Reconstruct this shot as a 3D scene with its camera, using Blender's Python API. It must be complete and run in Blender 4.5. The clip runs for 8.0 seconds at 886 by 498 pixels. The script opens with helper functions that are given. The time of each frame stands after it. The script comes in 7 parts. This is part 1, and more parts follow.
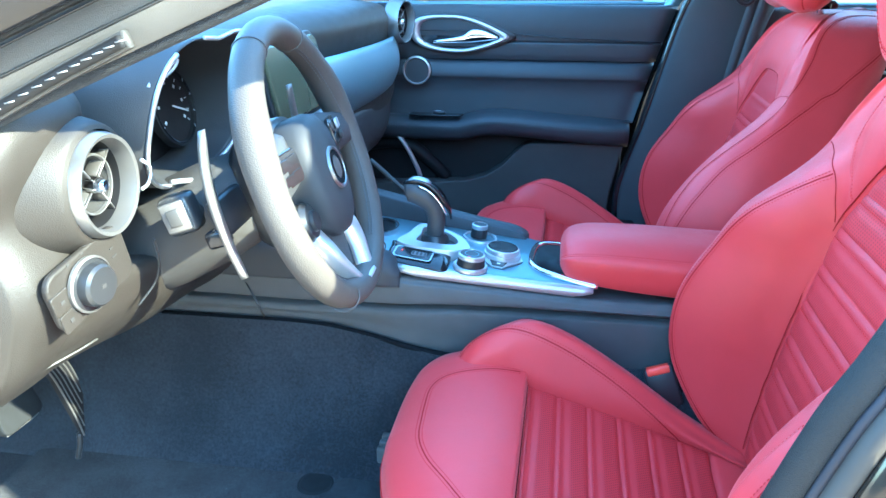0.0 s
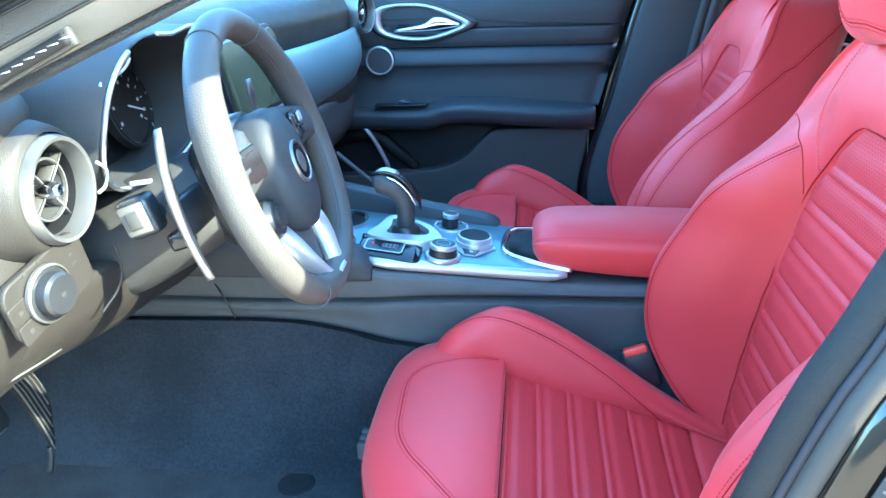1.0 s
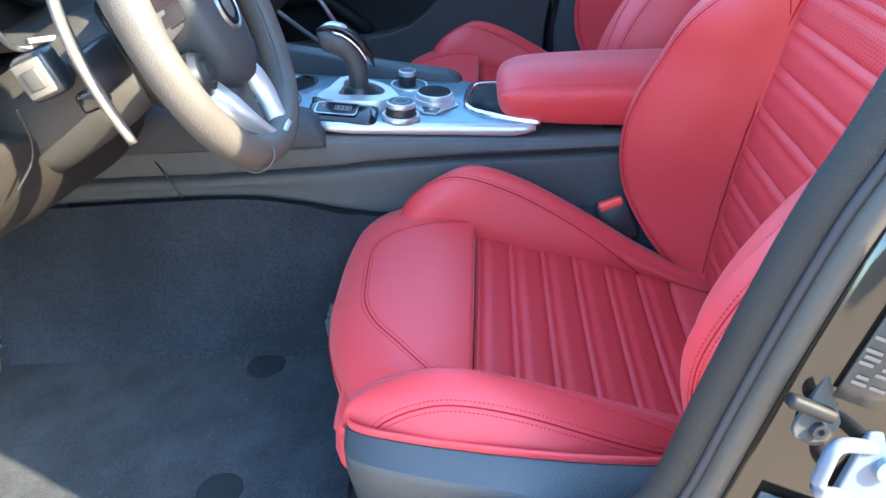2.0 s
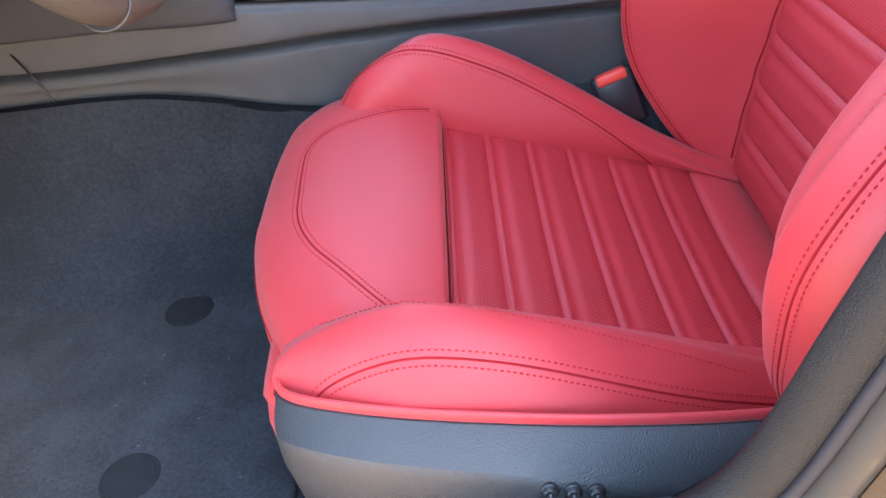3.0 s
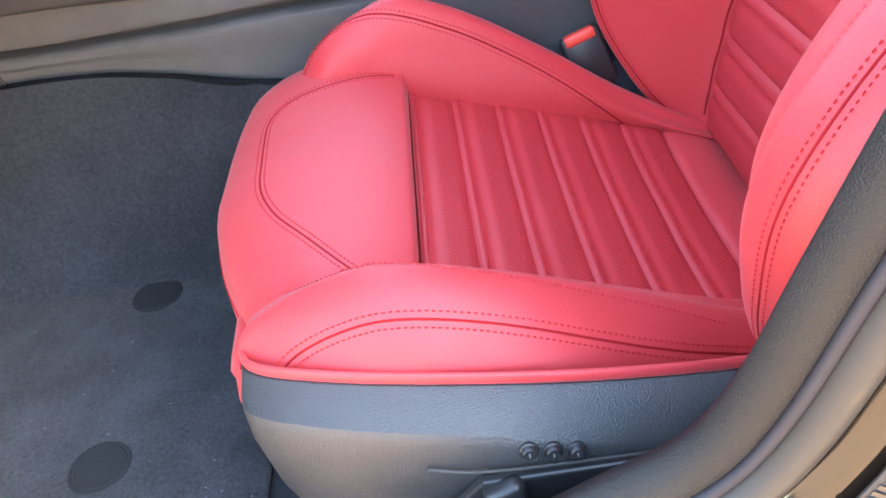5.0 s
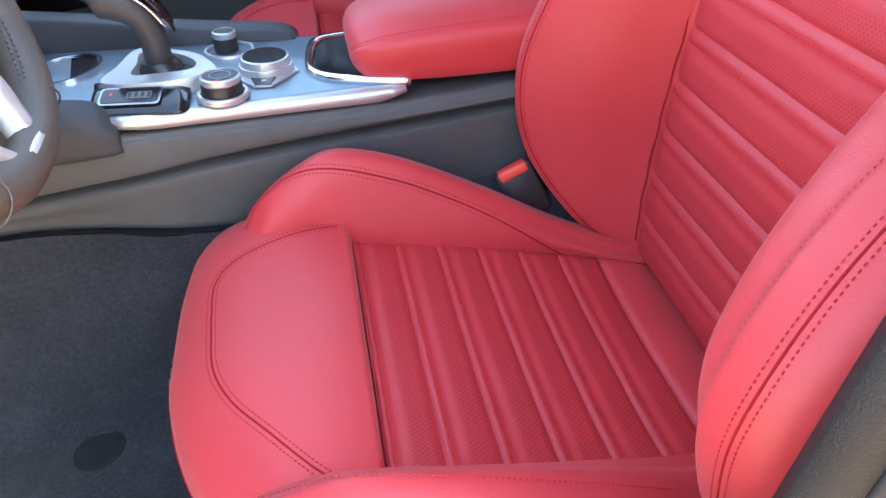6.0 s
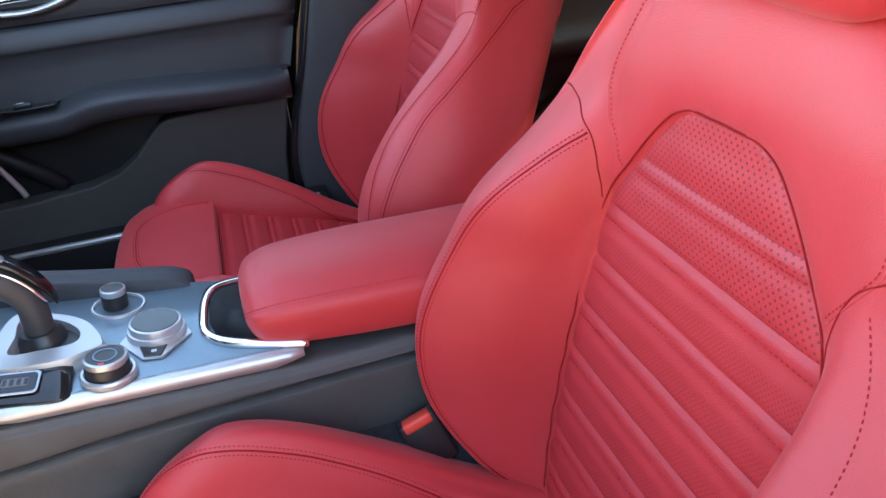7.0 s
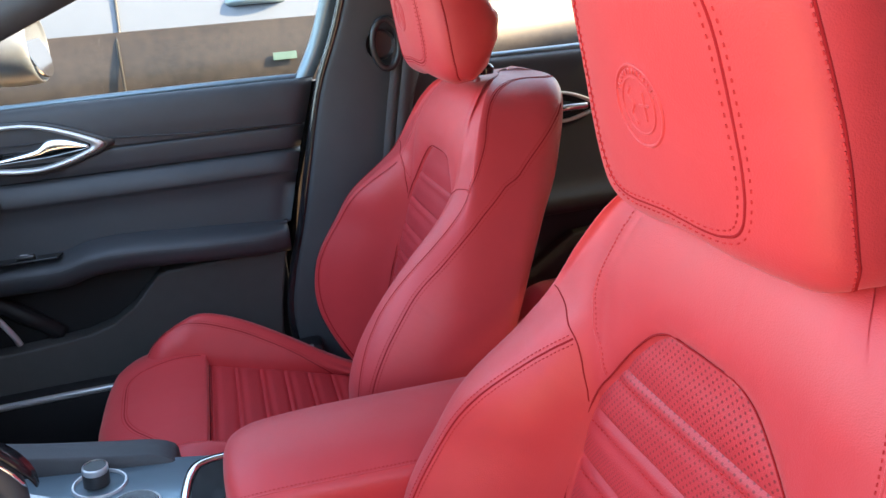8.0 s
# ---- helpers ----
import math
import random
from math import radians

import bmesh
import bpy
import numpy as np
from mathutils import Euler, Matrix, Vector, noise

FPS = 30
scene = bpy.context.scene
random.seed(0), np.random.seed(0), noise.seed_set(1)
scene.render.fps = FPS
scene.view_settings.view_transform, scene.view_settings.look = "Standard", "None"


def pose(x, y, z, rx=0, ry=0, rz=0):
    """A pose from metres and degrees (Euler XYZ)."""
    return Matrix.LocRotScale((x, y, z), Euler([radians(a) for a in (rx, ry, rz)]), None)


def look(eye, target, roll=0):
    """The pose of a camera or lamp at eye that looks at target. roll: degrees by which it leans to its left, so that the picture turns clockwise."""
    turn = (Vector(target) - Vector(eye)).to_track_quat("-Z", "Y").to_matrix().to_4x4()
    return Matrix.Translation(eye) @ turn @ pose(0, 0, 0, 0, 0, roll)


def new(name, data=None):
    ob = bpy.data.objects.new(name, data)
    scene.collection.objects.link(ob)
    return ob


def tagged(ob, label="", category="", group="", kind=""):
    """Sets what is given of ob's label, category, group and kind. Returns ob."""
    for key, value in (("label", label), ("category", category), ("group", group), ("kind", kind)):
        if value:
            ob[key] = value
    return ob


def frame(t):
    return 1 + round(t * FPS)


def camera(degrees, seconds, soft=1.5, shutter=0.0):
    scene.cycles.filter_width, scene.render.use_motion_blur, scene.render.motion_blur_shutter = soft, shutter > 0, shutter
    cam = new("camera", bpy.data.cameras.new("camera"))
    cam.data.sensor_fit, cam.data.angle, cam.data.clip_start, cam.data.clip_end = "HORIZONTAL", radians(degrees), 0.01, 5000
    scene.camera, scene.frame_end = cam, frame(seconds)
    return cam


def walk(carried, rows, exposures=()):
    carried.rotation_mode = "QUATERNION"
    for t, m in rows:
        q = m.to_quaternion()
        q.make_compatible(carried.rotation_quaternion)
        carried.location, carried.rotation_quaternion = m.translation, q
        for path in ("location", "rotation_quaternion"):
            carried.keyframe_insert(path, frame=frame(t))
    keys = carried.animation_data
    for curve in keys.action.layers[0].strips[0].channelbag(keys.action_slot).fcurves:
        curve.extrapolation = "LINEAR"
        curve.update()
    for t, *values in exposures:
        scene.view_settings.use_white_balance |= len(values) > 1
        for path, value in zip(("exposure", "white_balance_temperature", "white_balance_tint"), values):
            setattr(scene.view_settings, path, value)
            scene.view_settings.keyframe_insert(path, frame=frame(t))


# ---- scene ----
cam = camera(60.5, 8.0)
PATH = [
    (0, (0.0, -0.009, 1.168), (-0.298, 1.834, 0.451), -0.1),
    (0.5, (-0.002, 0.001, 1.159), (-0.255, 1.845, 0.429), -1.1),
    (1, (0.001, 0.003, 1.162), (-0.227, 1.846, 0.422), -2.1),
    (1.5, (-0.001, 0.004, 1.159), (-0.194, 1.817, 0.337), -3.0),
    (2, (0.005, 0.057, 1.102), (-0.155, 1.772, 0.086), -5.1),
    (2.2, (-0.002, 0.123, 1.058), (-0.133, 1.8, -0.036), -5.5),
    (3.5, (-0.009, 0.247, 0.947), (-0.081, 1.839, -0.262), -8.2),
    (4, (-0.009, 0.258, 0.935), (-0.068, 1.831, -0.299), -8.6),
    (5.5, (0.0, 0.232, 0.942), (-0.013, 1.831, -0.26), -10.0),
    (6, (-0.006, 0.294, 1.031), (0.159, 1.909, -0.136), -8.1),
    (6.5, (0.025, 0.344, 1.109), (0.34, 2.003, 0.037), -7.1),
    (7, (0.044, 0.377, 1.156), (0.479, 2.079, 0.201), -6.1),
    (7.5, (0.055, 0.393, 1.196), (0.549, 2.144, 0.365), -5.4),
    (8, (0.064, 0.392, 1.223), (0.562, 2.208, 0.549), -4.5),
]
walk(cam, [(t, look(eye, target, roll)) for t, eye, target, roll in PATH], [(0, 4.30, 4500, -16), (1.4, 4.27, 4600, -16), (2.0, 4.02, 5350, -4), (2.4, 4.1, 6400, 8), (3.4, 4.37, 6900, 8), (4.1, 4.64, 6900, 8), (5.5, 4.49, 7400, 9), (6.2, 4.04, 7350, 9), (7, 3.81, 7400, 8), (8, 3.74, 7500, 7)])

# ---- world, sun, exposure ----
world = bpy.data.worlds.new("world")
scene.world = world
world.use_nodes = True
wn = world.node_tree
sky = wn.nodes.new("ShaderNodeTexSky")
sky.sky_type = "NISHITA"
sky.sun_disc = False
SUN = Vector((0.81, -0.272, 0.50)).normalized()
sky.sun_elevation = math.asin(SUN.z)
sky.sun_rotation = math.atan2(SUN.x, SUN.y)
wn.links.new(sky.outputs["Color"], wn.nodes["Background"].inputs["Color"])
wn.nodes["Background"].inputs["Strength"].default_value = 0.13
sun = new("sun", bpy.data.lights.new("sun", "SUN"))
sun.data.energy = 2.7
sun.data.angle = radians(0.6)
sun.data.color = (1.0, 0.72, 0.46)
sun.matrix_world = look(SUN * 30, (0, 0, 0))

# ---- materials ----
def mat(name, color, rough=0.5, metal=0.0, vary=0.1, scale=40.0, bump=0.0, bump_scale=300.0, spec=0.5, sheen=0.0, coat=0.0, blotch=6.0, rough_vary=0.08, wrinkle=0.0):
    """Principled material with tone variation at two scales and a fine relief."""
    m = bpy.data.materials.new(name)
    m.use_nodes = True
    nt = m.node_tree
    b = nt.nodes["Principled BSDF"]
    co = nt.nodes.new("ShaderNodeTexCoord")
    n1 = nt.nodes.new("ShaderNodeTexNoise")
    n1.inputs["Scale"].default_value = scale
    n1.inputs["Detail"].default_value = 4
    n2 = nt.nodes.new("ShaderNodeTexNoise")
    n2.inputs["Scale"].default_value = blotch
    n2.inputs["Detail"].default_value = 3
    for n in (n1, n2):
        nt.links.new(co.outputs["Object"], n.inputs["Vector"])
    add = nt.nodes.new("ShaderNodeMath")
    add.operation = "ADD"
    nt.links.new(n1.outputs["Fac"], add.inputs[0])
    nt.links.new(n2.outputs["Fac"], add.inputs[1])
    ramp = nt.nodes.new("ShaderNodeMapRange")
    ramp.inputs["From Min"].default_value = 0.6
    ramp.inputs["From Max"].default_value = 1.4
    ramp.inputs["To Min"].default_value = 1.0 - vary
    ramp.inputs["To Max"].default_value = 1.0 + vary
    nt.links.new(add.outputs[0], ramp.inputs["Value"])
    mul = nt.nodes.new("ShaderNodeVectorMath")
    mul.operation = "SCALE"
    mul.inputs[0].default_value = color
    nt.links.new(ramp.outputs["Result"], mul.inputs["Scale"])
    nt.links.new(mul.outputs["Vector"], b.inputs["Base Color"])
    rr = nt.nodes.new("ShaderNodeMapRange")
    rr.inputs["To Min"].default_value = max(0.02, rough - rough_vary)
    rr.inputs["To Max"].default_value = min(1.0, rough + rough_vary)
    nt.links.new(n1.outputs["Fac"], rr.inputs["Value"])
    nt.links.new(rr.outputs["Result"], b.inputs["Roughness"])
    b.inputs["Metallic"].default_value = metal
    b.inputs["Specular IOR Level"].default_value = spec
    if sheen:
        b.inputs["Sheen Weight"].default_value = sheen
        b.inputs["Sheen Roughness"].default_value = 0.5
    if coat:
        b.inputs["Coat Weight"].default_value = coat
        b.inputs["Coat Roughness"].default_value = 0.05
    if bump:
        v = nt.nodes.new("ShaderNodeTexVoronoi")
        v.inputs["Scale"].default_value = bump_scale
        nt.links.new(co.outputs["Object"], v.inputs["Vector"])
        bp = nt.nodes.new("ShaderNodeBump")
        bp.inputs["Strength"].default_value = bump
        bp.inputs["Distance"].default_value = 0.001
        height = v.outputs["Distance"]
        if wrinkle:
            w = nt.nodes.new("ShaderNodeTexNoise")
            w.inputs["Scale"].default_value = 16
            w.inputs["Detail"].default_value = 3
            w.inputs["Distortion"].default_value = 0.6
            nt.links.new(co.outputs["Object"], w.inputs["Vector"])
            ma = nt.nodes.new("ShaderNodeMath")
            ma.operation = "MULTIPLY_ADD"
            ma.inputs[1].default_value = wrinkle / bump
            nt.links.new(w.outputs["Fac"], ma.inputs[0])
            nt.links.new(height, ma.inputs[2])
            height = ma.outputs[0]
        nt.links.new(height, bp.inputs["Height"])
        nt.links.new(bp.outputs["Normal"], b.inputs["Normal"])
    return m


def perforate(m, depth, pitch, radius=0.18, band=None):
    """Rows of punched holes, staggered, given by the UV map in metres; the holes are darker and sunk, and thin out over soft patches."""
    nt = m.node_tree
    b = nt.nodes["Principled BSDF"]
    uv = nt.nodes.new("ShaderNodeUVMap")
    sep = nt.nodes.new("ShaderNodeSeparateXYZ")
    nt.links.new(uv.outputs["UV"], sep.inputs["Vector"])

    def op(kind, a, c=None):
        n = nt.nodes.new("ShaderNodeMath")
        n.operation = kind
        for i, v in enumerate((a, c)):
            if v is None:
                continue
            if isinstance(v, (int, float)):
                n.inputs[i].default_value = v
            else:
                nt.links.new(v, n.inputs[i])
        return n.outputs[0]

    u = op("DIVIDE", sep.outputs["X"], pitch)
    v = op("DIVIDE", sep.outputs["Y"], pitch * 0.62)
    row = op("FLOOR", v)
    u2 = op("ADD", u, op("MULTIPLY", op("MODULO", row, 2.0), 0.5))
    du = op("SUBTRACT", op("FRACT", u2), 0.5)
    dv = op("MULTIPLY", op("SUBTRACT", op("FRACT", v), 0.5), 0.62)
    d = op("SQRT", op("ADD", op("MULTIPLY", du, du), op("MULTIPLY", dv, dv)))
    hole = nt.nodes.new("ShaderNodeMapRange")
    hole.inputs["From Min"].default_value = radius * 0.75
    hole.inputs["From Max"].default_value = radius * 1.15
    nt.links.new(d, hole.inputs["Value"])
    solid = hole.outputs["Result"]
    if band:
        length, lo, hi = band
        f = op("FRACT", op("DIVIDE", sep.outputs["Y"], length))
        away = op("SUBTRACT", op("ABSOLUTE", op("SUBTRACT", f, (lo + hi) / 2)), (hi - lo) / 2)
        fade = nt.nodes.new("ShaderNodeMapRange")
        fade.inputs["From Min"].default_value = -0.10
        fade.inputs["From Max"].default_value = 0.02
        nt.links.new(away, fade.inputs["Value"])
        solid = op("MAXIMUM", solid, fade.outputs["Result"])
    old = b.inputs["Base Color"].links[0].from_socket
    mix = nt.nodes.new("ShaderNodeVectorMath")
    mix.operation = "SCALE"
    lift = nt.nodes.new("ShaderNodeMapRange")
    lift.inputs["To Min"].default_value = depth
    nt.links.new(solid, lift.inputs["Value"])
    nt.links.new(old, mix.inputs[0])
    nt.links.new(lift.outputs["Result"], mix.inputs["Scale"])
    nt.links.new(mix.outputs["Vector"], b.inputs["Base Color"])
    return m


RED = (0.54, 0.038, 0.044)
leather = mat("red_leather", RED, 0.47, vary=0.05, scale=30, bump=0.16, bump_scale=1000, spec=0.47, sheen=0.10, wrinkle=1.6)
PERF = (0.50, 0.034, 0.041)
leather_perf = perforate(mat("red_perforated_leather", PERF, 0.5, vary=0.06, scale=30, bump=0.2, bump_scale=900, spec=0.5), 0.50, 0.0042, 0.21, (0.254 / 6, 0.42, 0.97))
leather_perf_back = perforate(mat("red_perforated_back_leather", PERF, 0.5, vary=0.06, scale=30, bump=0.2, bump_scale=900, spec=0.5), 0.62, 0.0042, 0.2, (0.459 / 9, 0.02, 0.52))
leather_perf_top = perforate(mat("red_punched_leather", PERF, 0.5, vary=0.06, scale=30, bump=0.2, bump_scale=900, spec=0.5), 0.45, 0.0060, 0.18)
thread = mat("red_thread", (0.49, 0.032, 0.036), 0.7, vary=0.1, spec=0.15)
gap_red = mat("shadowed_red_fold", (0.29, 0.015, 0.018), 0.9, vary=0.1, spec=0.1)
gap_shade = mat("dark_red_gap_shade", (0.10, 0.005, 0.007), 0.9, vary=0.1, spec=0.1)
seam_red = mat("red_seam", (0.30, 0.014, 0.018), 0.9, vary=0.1, spec=0.1)
black_leather = mat("black_leather", (0.044, 0.044, 0.046), 0.48, vary=0.1, bump=0.2, bump_scale=700)
black_thread = mat("black_thread", (0.06, 0.062, 0.068), 0.6)
dash_skin = mat("dark_soft_plastic", (0.043, 0.045, 0.049), 0.58, spec=0.35, vary=0.1, bump=0.22, bump_scale=900)
hard_plastic = mat("dark_grained_plastic", (0.048, 0.047, 0.046), 0.6, spec=0.35, vary=0.14, bump=0.4, bump_scale=1000)
gloss_black = mat("gloss_black_plastic", (0.012, 0.012, 0.014), 0.12, vary=0.05)
shield_plastic = mat("coarse_grained_plastic", (0.042, 0.043, 0.045), 0.42, spec=0.6, vary=0.12, bump=0.45, bump_scale=900)
console_plastic = mat("grey_console_plastic", (0.084, 0.084, 0.083), 0.55, spec=0.4, vary=0.14, bump=0.4, bump_scale=1000)
trim_grain = mat("dark_pillar_plastic", (0.021, 0.020, 0.019), 0.6, spec=0.26, vary=0.14, bump=0.4, bump_scale=1000)
satin_black = mat("satin_black_plastic", (0.02, 0.021, 0.023), 0.34, vary=0.08)
carpet = mat("dark_carpet", (0.017, 0.0195, 0.025), 0.95, vary=0.42, scale=260, bump=0.9, bump_scale=1100, spec=0.1, sheen=0.12, blotch=11)
dark_chrome = mat("smoked_chrome", (0.34, 0.36, 0.39), 0.1, metal=1.0, vary=0.03)
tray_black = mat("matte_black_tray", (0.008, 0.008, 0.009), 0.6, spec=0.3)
rubber = mat("door_rubber", (0.040, 0.035, 0.030), 0.6, vary=0.12, scale=60)
chrome = mat("satin_silver", (0.56, 0.57, 0.58), 0.38, metal=0.7, vary=0.03)
bright = mat("bright_chrome", (0.85, 0.86, 0.88), 0.1, metal=1.0, vary=0.02)
alu = mat("brushed_grey_trim", (0.205, 0.285, 0.335), 0.36, metal=0.55, vary=0.06, scale=120)
paint = mat("black_car_paint", (0.012, 0.009, 0.007), 0.10, vary=0.05, spec=0.45, coat=0.25)
white_paint = mat("silver_white_paint", (0.10, 0.12, 0.15), 0.38, vary=0.03, coat=0.15)
red_plastic = mat("red_button_plastic", (0.80, 0.07, 0.045), 0.4, vary=0.05)
label_grey = mat("printed_label", (0.55, 0.56, 0.58), 0.5, vary=0.05)
asphalt = mat("sunlit_concrete", (0.48, 0.36, 0.24), 0.9, vary=0.25, scale=60, bump=0.8, bump_scale=120)
wall_render = mat("pale_wall_render", (0.36, 0.31, 0.25), 0.9, vary=0.12, scale=8, bump=0.4, bump_scale=60, blotch=0.6)
belt_web = mat("belt_webbing", (0.05, 0.05, 0.053), 0.8, vary=0.1, bump=0.5, bump_scale=600)
headliner = mat("grey_headliner", (0.35, 0.35, 0.36), 0.9, vary=0.08)


def glass_mat(name, tint):
    m = bpy.data.materials.new(name)
    m.use_nodes = True
    b = m.node_tree.nodes["Principled BSDF"]
    b.inputs["Base Color"].default_value = (*tint, 1)
    b.inputs["Transmission Weight"].default_value = 1.0
    b.inputs["Roughness"].default_value = 0.02
    b.inputs["IOR"].default_value = 1.1
    return m


def tinted(name, tint):
    """Privacy glass: lets a part of the light through and reflects a little."""
    m = bpy.data.materials.new(name)
    m.use_nodes = True
    nt = m.node_tree
    nt.nodes.remove(nt.nodes["Principled BSDF"])
    tr = nt.nodes.new("ShaderNodeBsdfTransparent")
    tr.inputs["Color"].default_value = (*tint, 1)
    gl = nt.nodes.new("ShaderNodeBsdfGlossy")
    gl.inputs["Roughness"].default_value = 0.03
    mx = nt.nodes.new("ShaderNodeMixShader")
    mx.inputs["Fac"].default_value = 0.06
    nt.links.new(tr.outputs[0], mx.inputs[1])
    nt.links.new(gl.outputs[0], mx.inputs[2])
    nt.links.new(mx.outputs[0], nt.nodes["Material Output"].inputs["Surface"])
    return m


privacy_glass = tinted("privacy_glass", (0.17, 0.19, 0.19))
dark_glass = tinted("dark_privacy_glass", (0.07, 0.075, 0.075))
# striker steel, darkened and blued so its colour stands for shade
steel = mat("shade_toned_steel", (0.085, 0.105, 0.145), 0.45, vary=0.06)
mat_velour = mat("smudged_velour", (0.0195, 0.0213, 0.0245), 0.95, vary=0.85, scale=240, bump=0.9, bump_scale=1100, spec=0.1, sheen=0.12, blotch=13)
display_glass = mat("olive_display_glass", (0.075, 0.078, 0.045), 0.12, vary=0.05)
wheel_leather = mat("worn_black_leather", (0.066, 0.060, 0.054), 0.52, vary=0.1, bump=0.25, bump_scale=700, spec=0.4)
dusty_reflection = mat("dusty_ground_reflection", (0.022, 0.018, 0.015), 0.5, vary=0.6, scale=45, spec=0.4, coat=0.1, blotch=3)
sticker_green = mat("pale_green_sticker", (0.10, 0.18, 0.165), 0.5)
pillar_grey = mat("light_grey_grained_trim", (0.088, 0.083, 0.077), 0.6, vary=0.1, bump=0.2, bump_scale=1000, spec=0.35)
label_print = mat("grey_print", (0.065, 0.065, 0.067), 0.4, vary=0.05)
label_pale = mat("pale_print", (0.15, 0.15, 0.155), 0.5, vary=0.05)
carpet_edge = mat("black_carpet_binding", (0.009, 0.0095, 0.011), 0.95, vary=0.3, scale=200, bump=0.6, bump_scale=1100, spec=0.1)
tunnel_velour = mat("scuffed_carpet", (0.029, 0.0318, 0.038), 0.95, vary=0.85, scale=240, bump=0.9, bump_scale=1100, spec=0.1, sheen=0.12, blotch=6)
for velour, top in ((mat_velour, 2.1), (tunnel_velour, 1.55)):
    for node in velour.node_tree.nodes:
        if node.type == "TEX_NOISE":
            node.inputs["Detail"].default_value = 9
            node.inputs["Roughness"].default_value = 0.62
        if node.type == "MAP_RANGE" and node.inputs["To Max"].default_value > 1.5:
            node.inputs["From Min"].default_value = 0.86
            node.inputs["From Max"].default_value = 1.22
            node.inputs["To Min"].default_value = 0.75
            node.inputs["To Max"].default_value = top
vent_silver = mat("dull_silver", (0.25, 0.245, 0.238), 0.36, metal=0.8, vary=0.05)
airbag_skin = mat("slate_airbag_plastic", (0.030, 0.032, 0.036), 0.6, spec=0.32, vary=0.08, bump=0.18, bump_scale=900)
stalk_grey = mat("pale_stalk_plastic", (0.11, 0.10, 0.088), 0.5, vary=0.06)
blade_grey = mat("grey_vent_plastic", (0.055, 0.052, 0.048), 0.5, vary=0.1)
worn_rubber = mat("dark_rubber_disc", (0.015, 0.0165, 0.0185), 0.85, vary=0.4, scale=60, spec=0.25)
seal_dark = mat("dark_seal_rubber", (0.030, 0.028, 0.033), 0.6, vary=0.15, scale=50, spec=0.3)
label_dim = mat("grey_label_sheet", (0.034, 0.033, 0.033), 0.5, vary=0.1)
pod_skin = mat("grained_dash_plastic", (0.0225, 0.0195, 0.0165), 0.55, spec=0.38, vary=0.06, bump=0.2, bump_scale=900)
door_skin = mat("padded_door_plastic", (0.038, 0.0415, 0.047), 0.48, spec=0.42, vary=0.1, bump=0.2, bump_scale=900)
window_glass = glass_mat("window_glass", (0.86, 0.9, 0.9))

# ---- modelling tools ----
def spline(pts, n, closed=False):
    """n + 1 points (n when closed) on a Catmull-Rom curve through pts."""
    pts = [Vector(p) for p in pts]
    k = len(pts)
    spans = k if closed else k - 1
    out = []
    for i in range(n if closed else n + 1):
        u = i / n * spans
        j = min(int(u), spans - 1)
        f = u - j
        if closed:
            p = [pts[(j + d) % k] for d in (-1, 0, 1, 2)]
        else:
            a, b = pts[j], pts[j + 1]
            p = [pts[j - 1] if j else 2 * a - b, a, b, pts[j + 2] if j + 2 < k else 2 * b - a]
        out.append(0.5 * (2 * p[1] + (p[2] - p[0]) * f + (2 * p[0] - 5 * p[1] + 4 * p[2] - p[3]) * f * f + (3 * p[1] - p[0] - 3 * p[2] + p[3]) * f ** 3))
    return out


def mix1(xs, ys, x):
    """Smooth value of a table at x."""
    if x <= xs[0]:
        return ys[0]
    for a, b, c, d in zip(xs, xs[1:], ys, ys[1:]):
        if x <= b:
            f = (x - a) / (b - a)
            return c + (d - c) * f * f * (3 - 2 * f)
    return ys[-1]


def lerp1(xs, ys, x):
    return float(np.interp(x, xs, ys))


def dense(rows, nu, nv, closed=True):
    """A dense grid of points from a coarse grid of control points."""
    cols = [spline(r, nv, closed) for r in rows]
    return list(map(list, zip(*[spline([c[j] for c in cols], nu) for j in range(len(cols[0]))])))


def skin(grid, closed=True, caps=True, uv=None):
    """A mesh over a grid of points; uv: a function of row and column index, in metres."""
    bm = bmesh.new()
    vs = [[bm.verts.new(p) for p in r] for r in grid]
    layer = bm.loops.layers.uv.new("UVMap") if uv else None
    m = len(grid[0])
    for i in range(len(grid) - 1):
        for j in range(m if closed else m - 1):
            k = (j + 1) % m
            f = bm.faces.new((vs[i][j], vs[i][k], vs[i + 1][k], vs[i + 1][j]))
            f.smooth = True
            if layer:
                for loop, (a, b) in zip(f.loops, ((i, j), (i, j + 1), (i + 1, j + 1), (i + 1, j))):
                    loop[layer].uv = uv(a, b)
    if caps and closed:
        for r, turn in ((vs[0], True), (vs[-1], False)):
            c = bm.verts.new(sum((v.co for v in r), Vector()) / m)
            for j in range(m):
                q = (r[j], r[(j + 1) % m], c)
                f = bm.faces.new(q[::-1] if turn else q)
                f.smooth = True
    bmesh.ops.recalc_face_normals(bm, faces=bm.faces)
    return bm


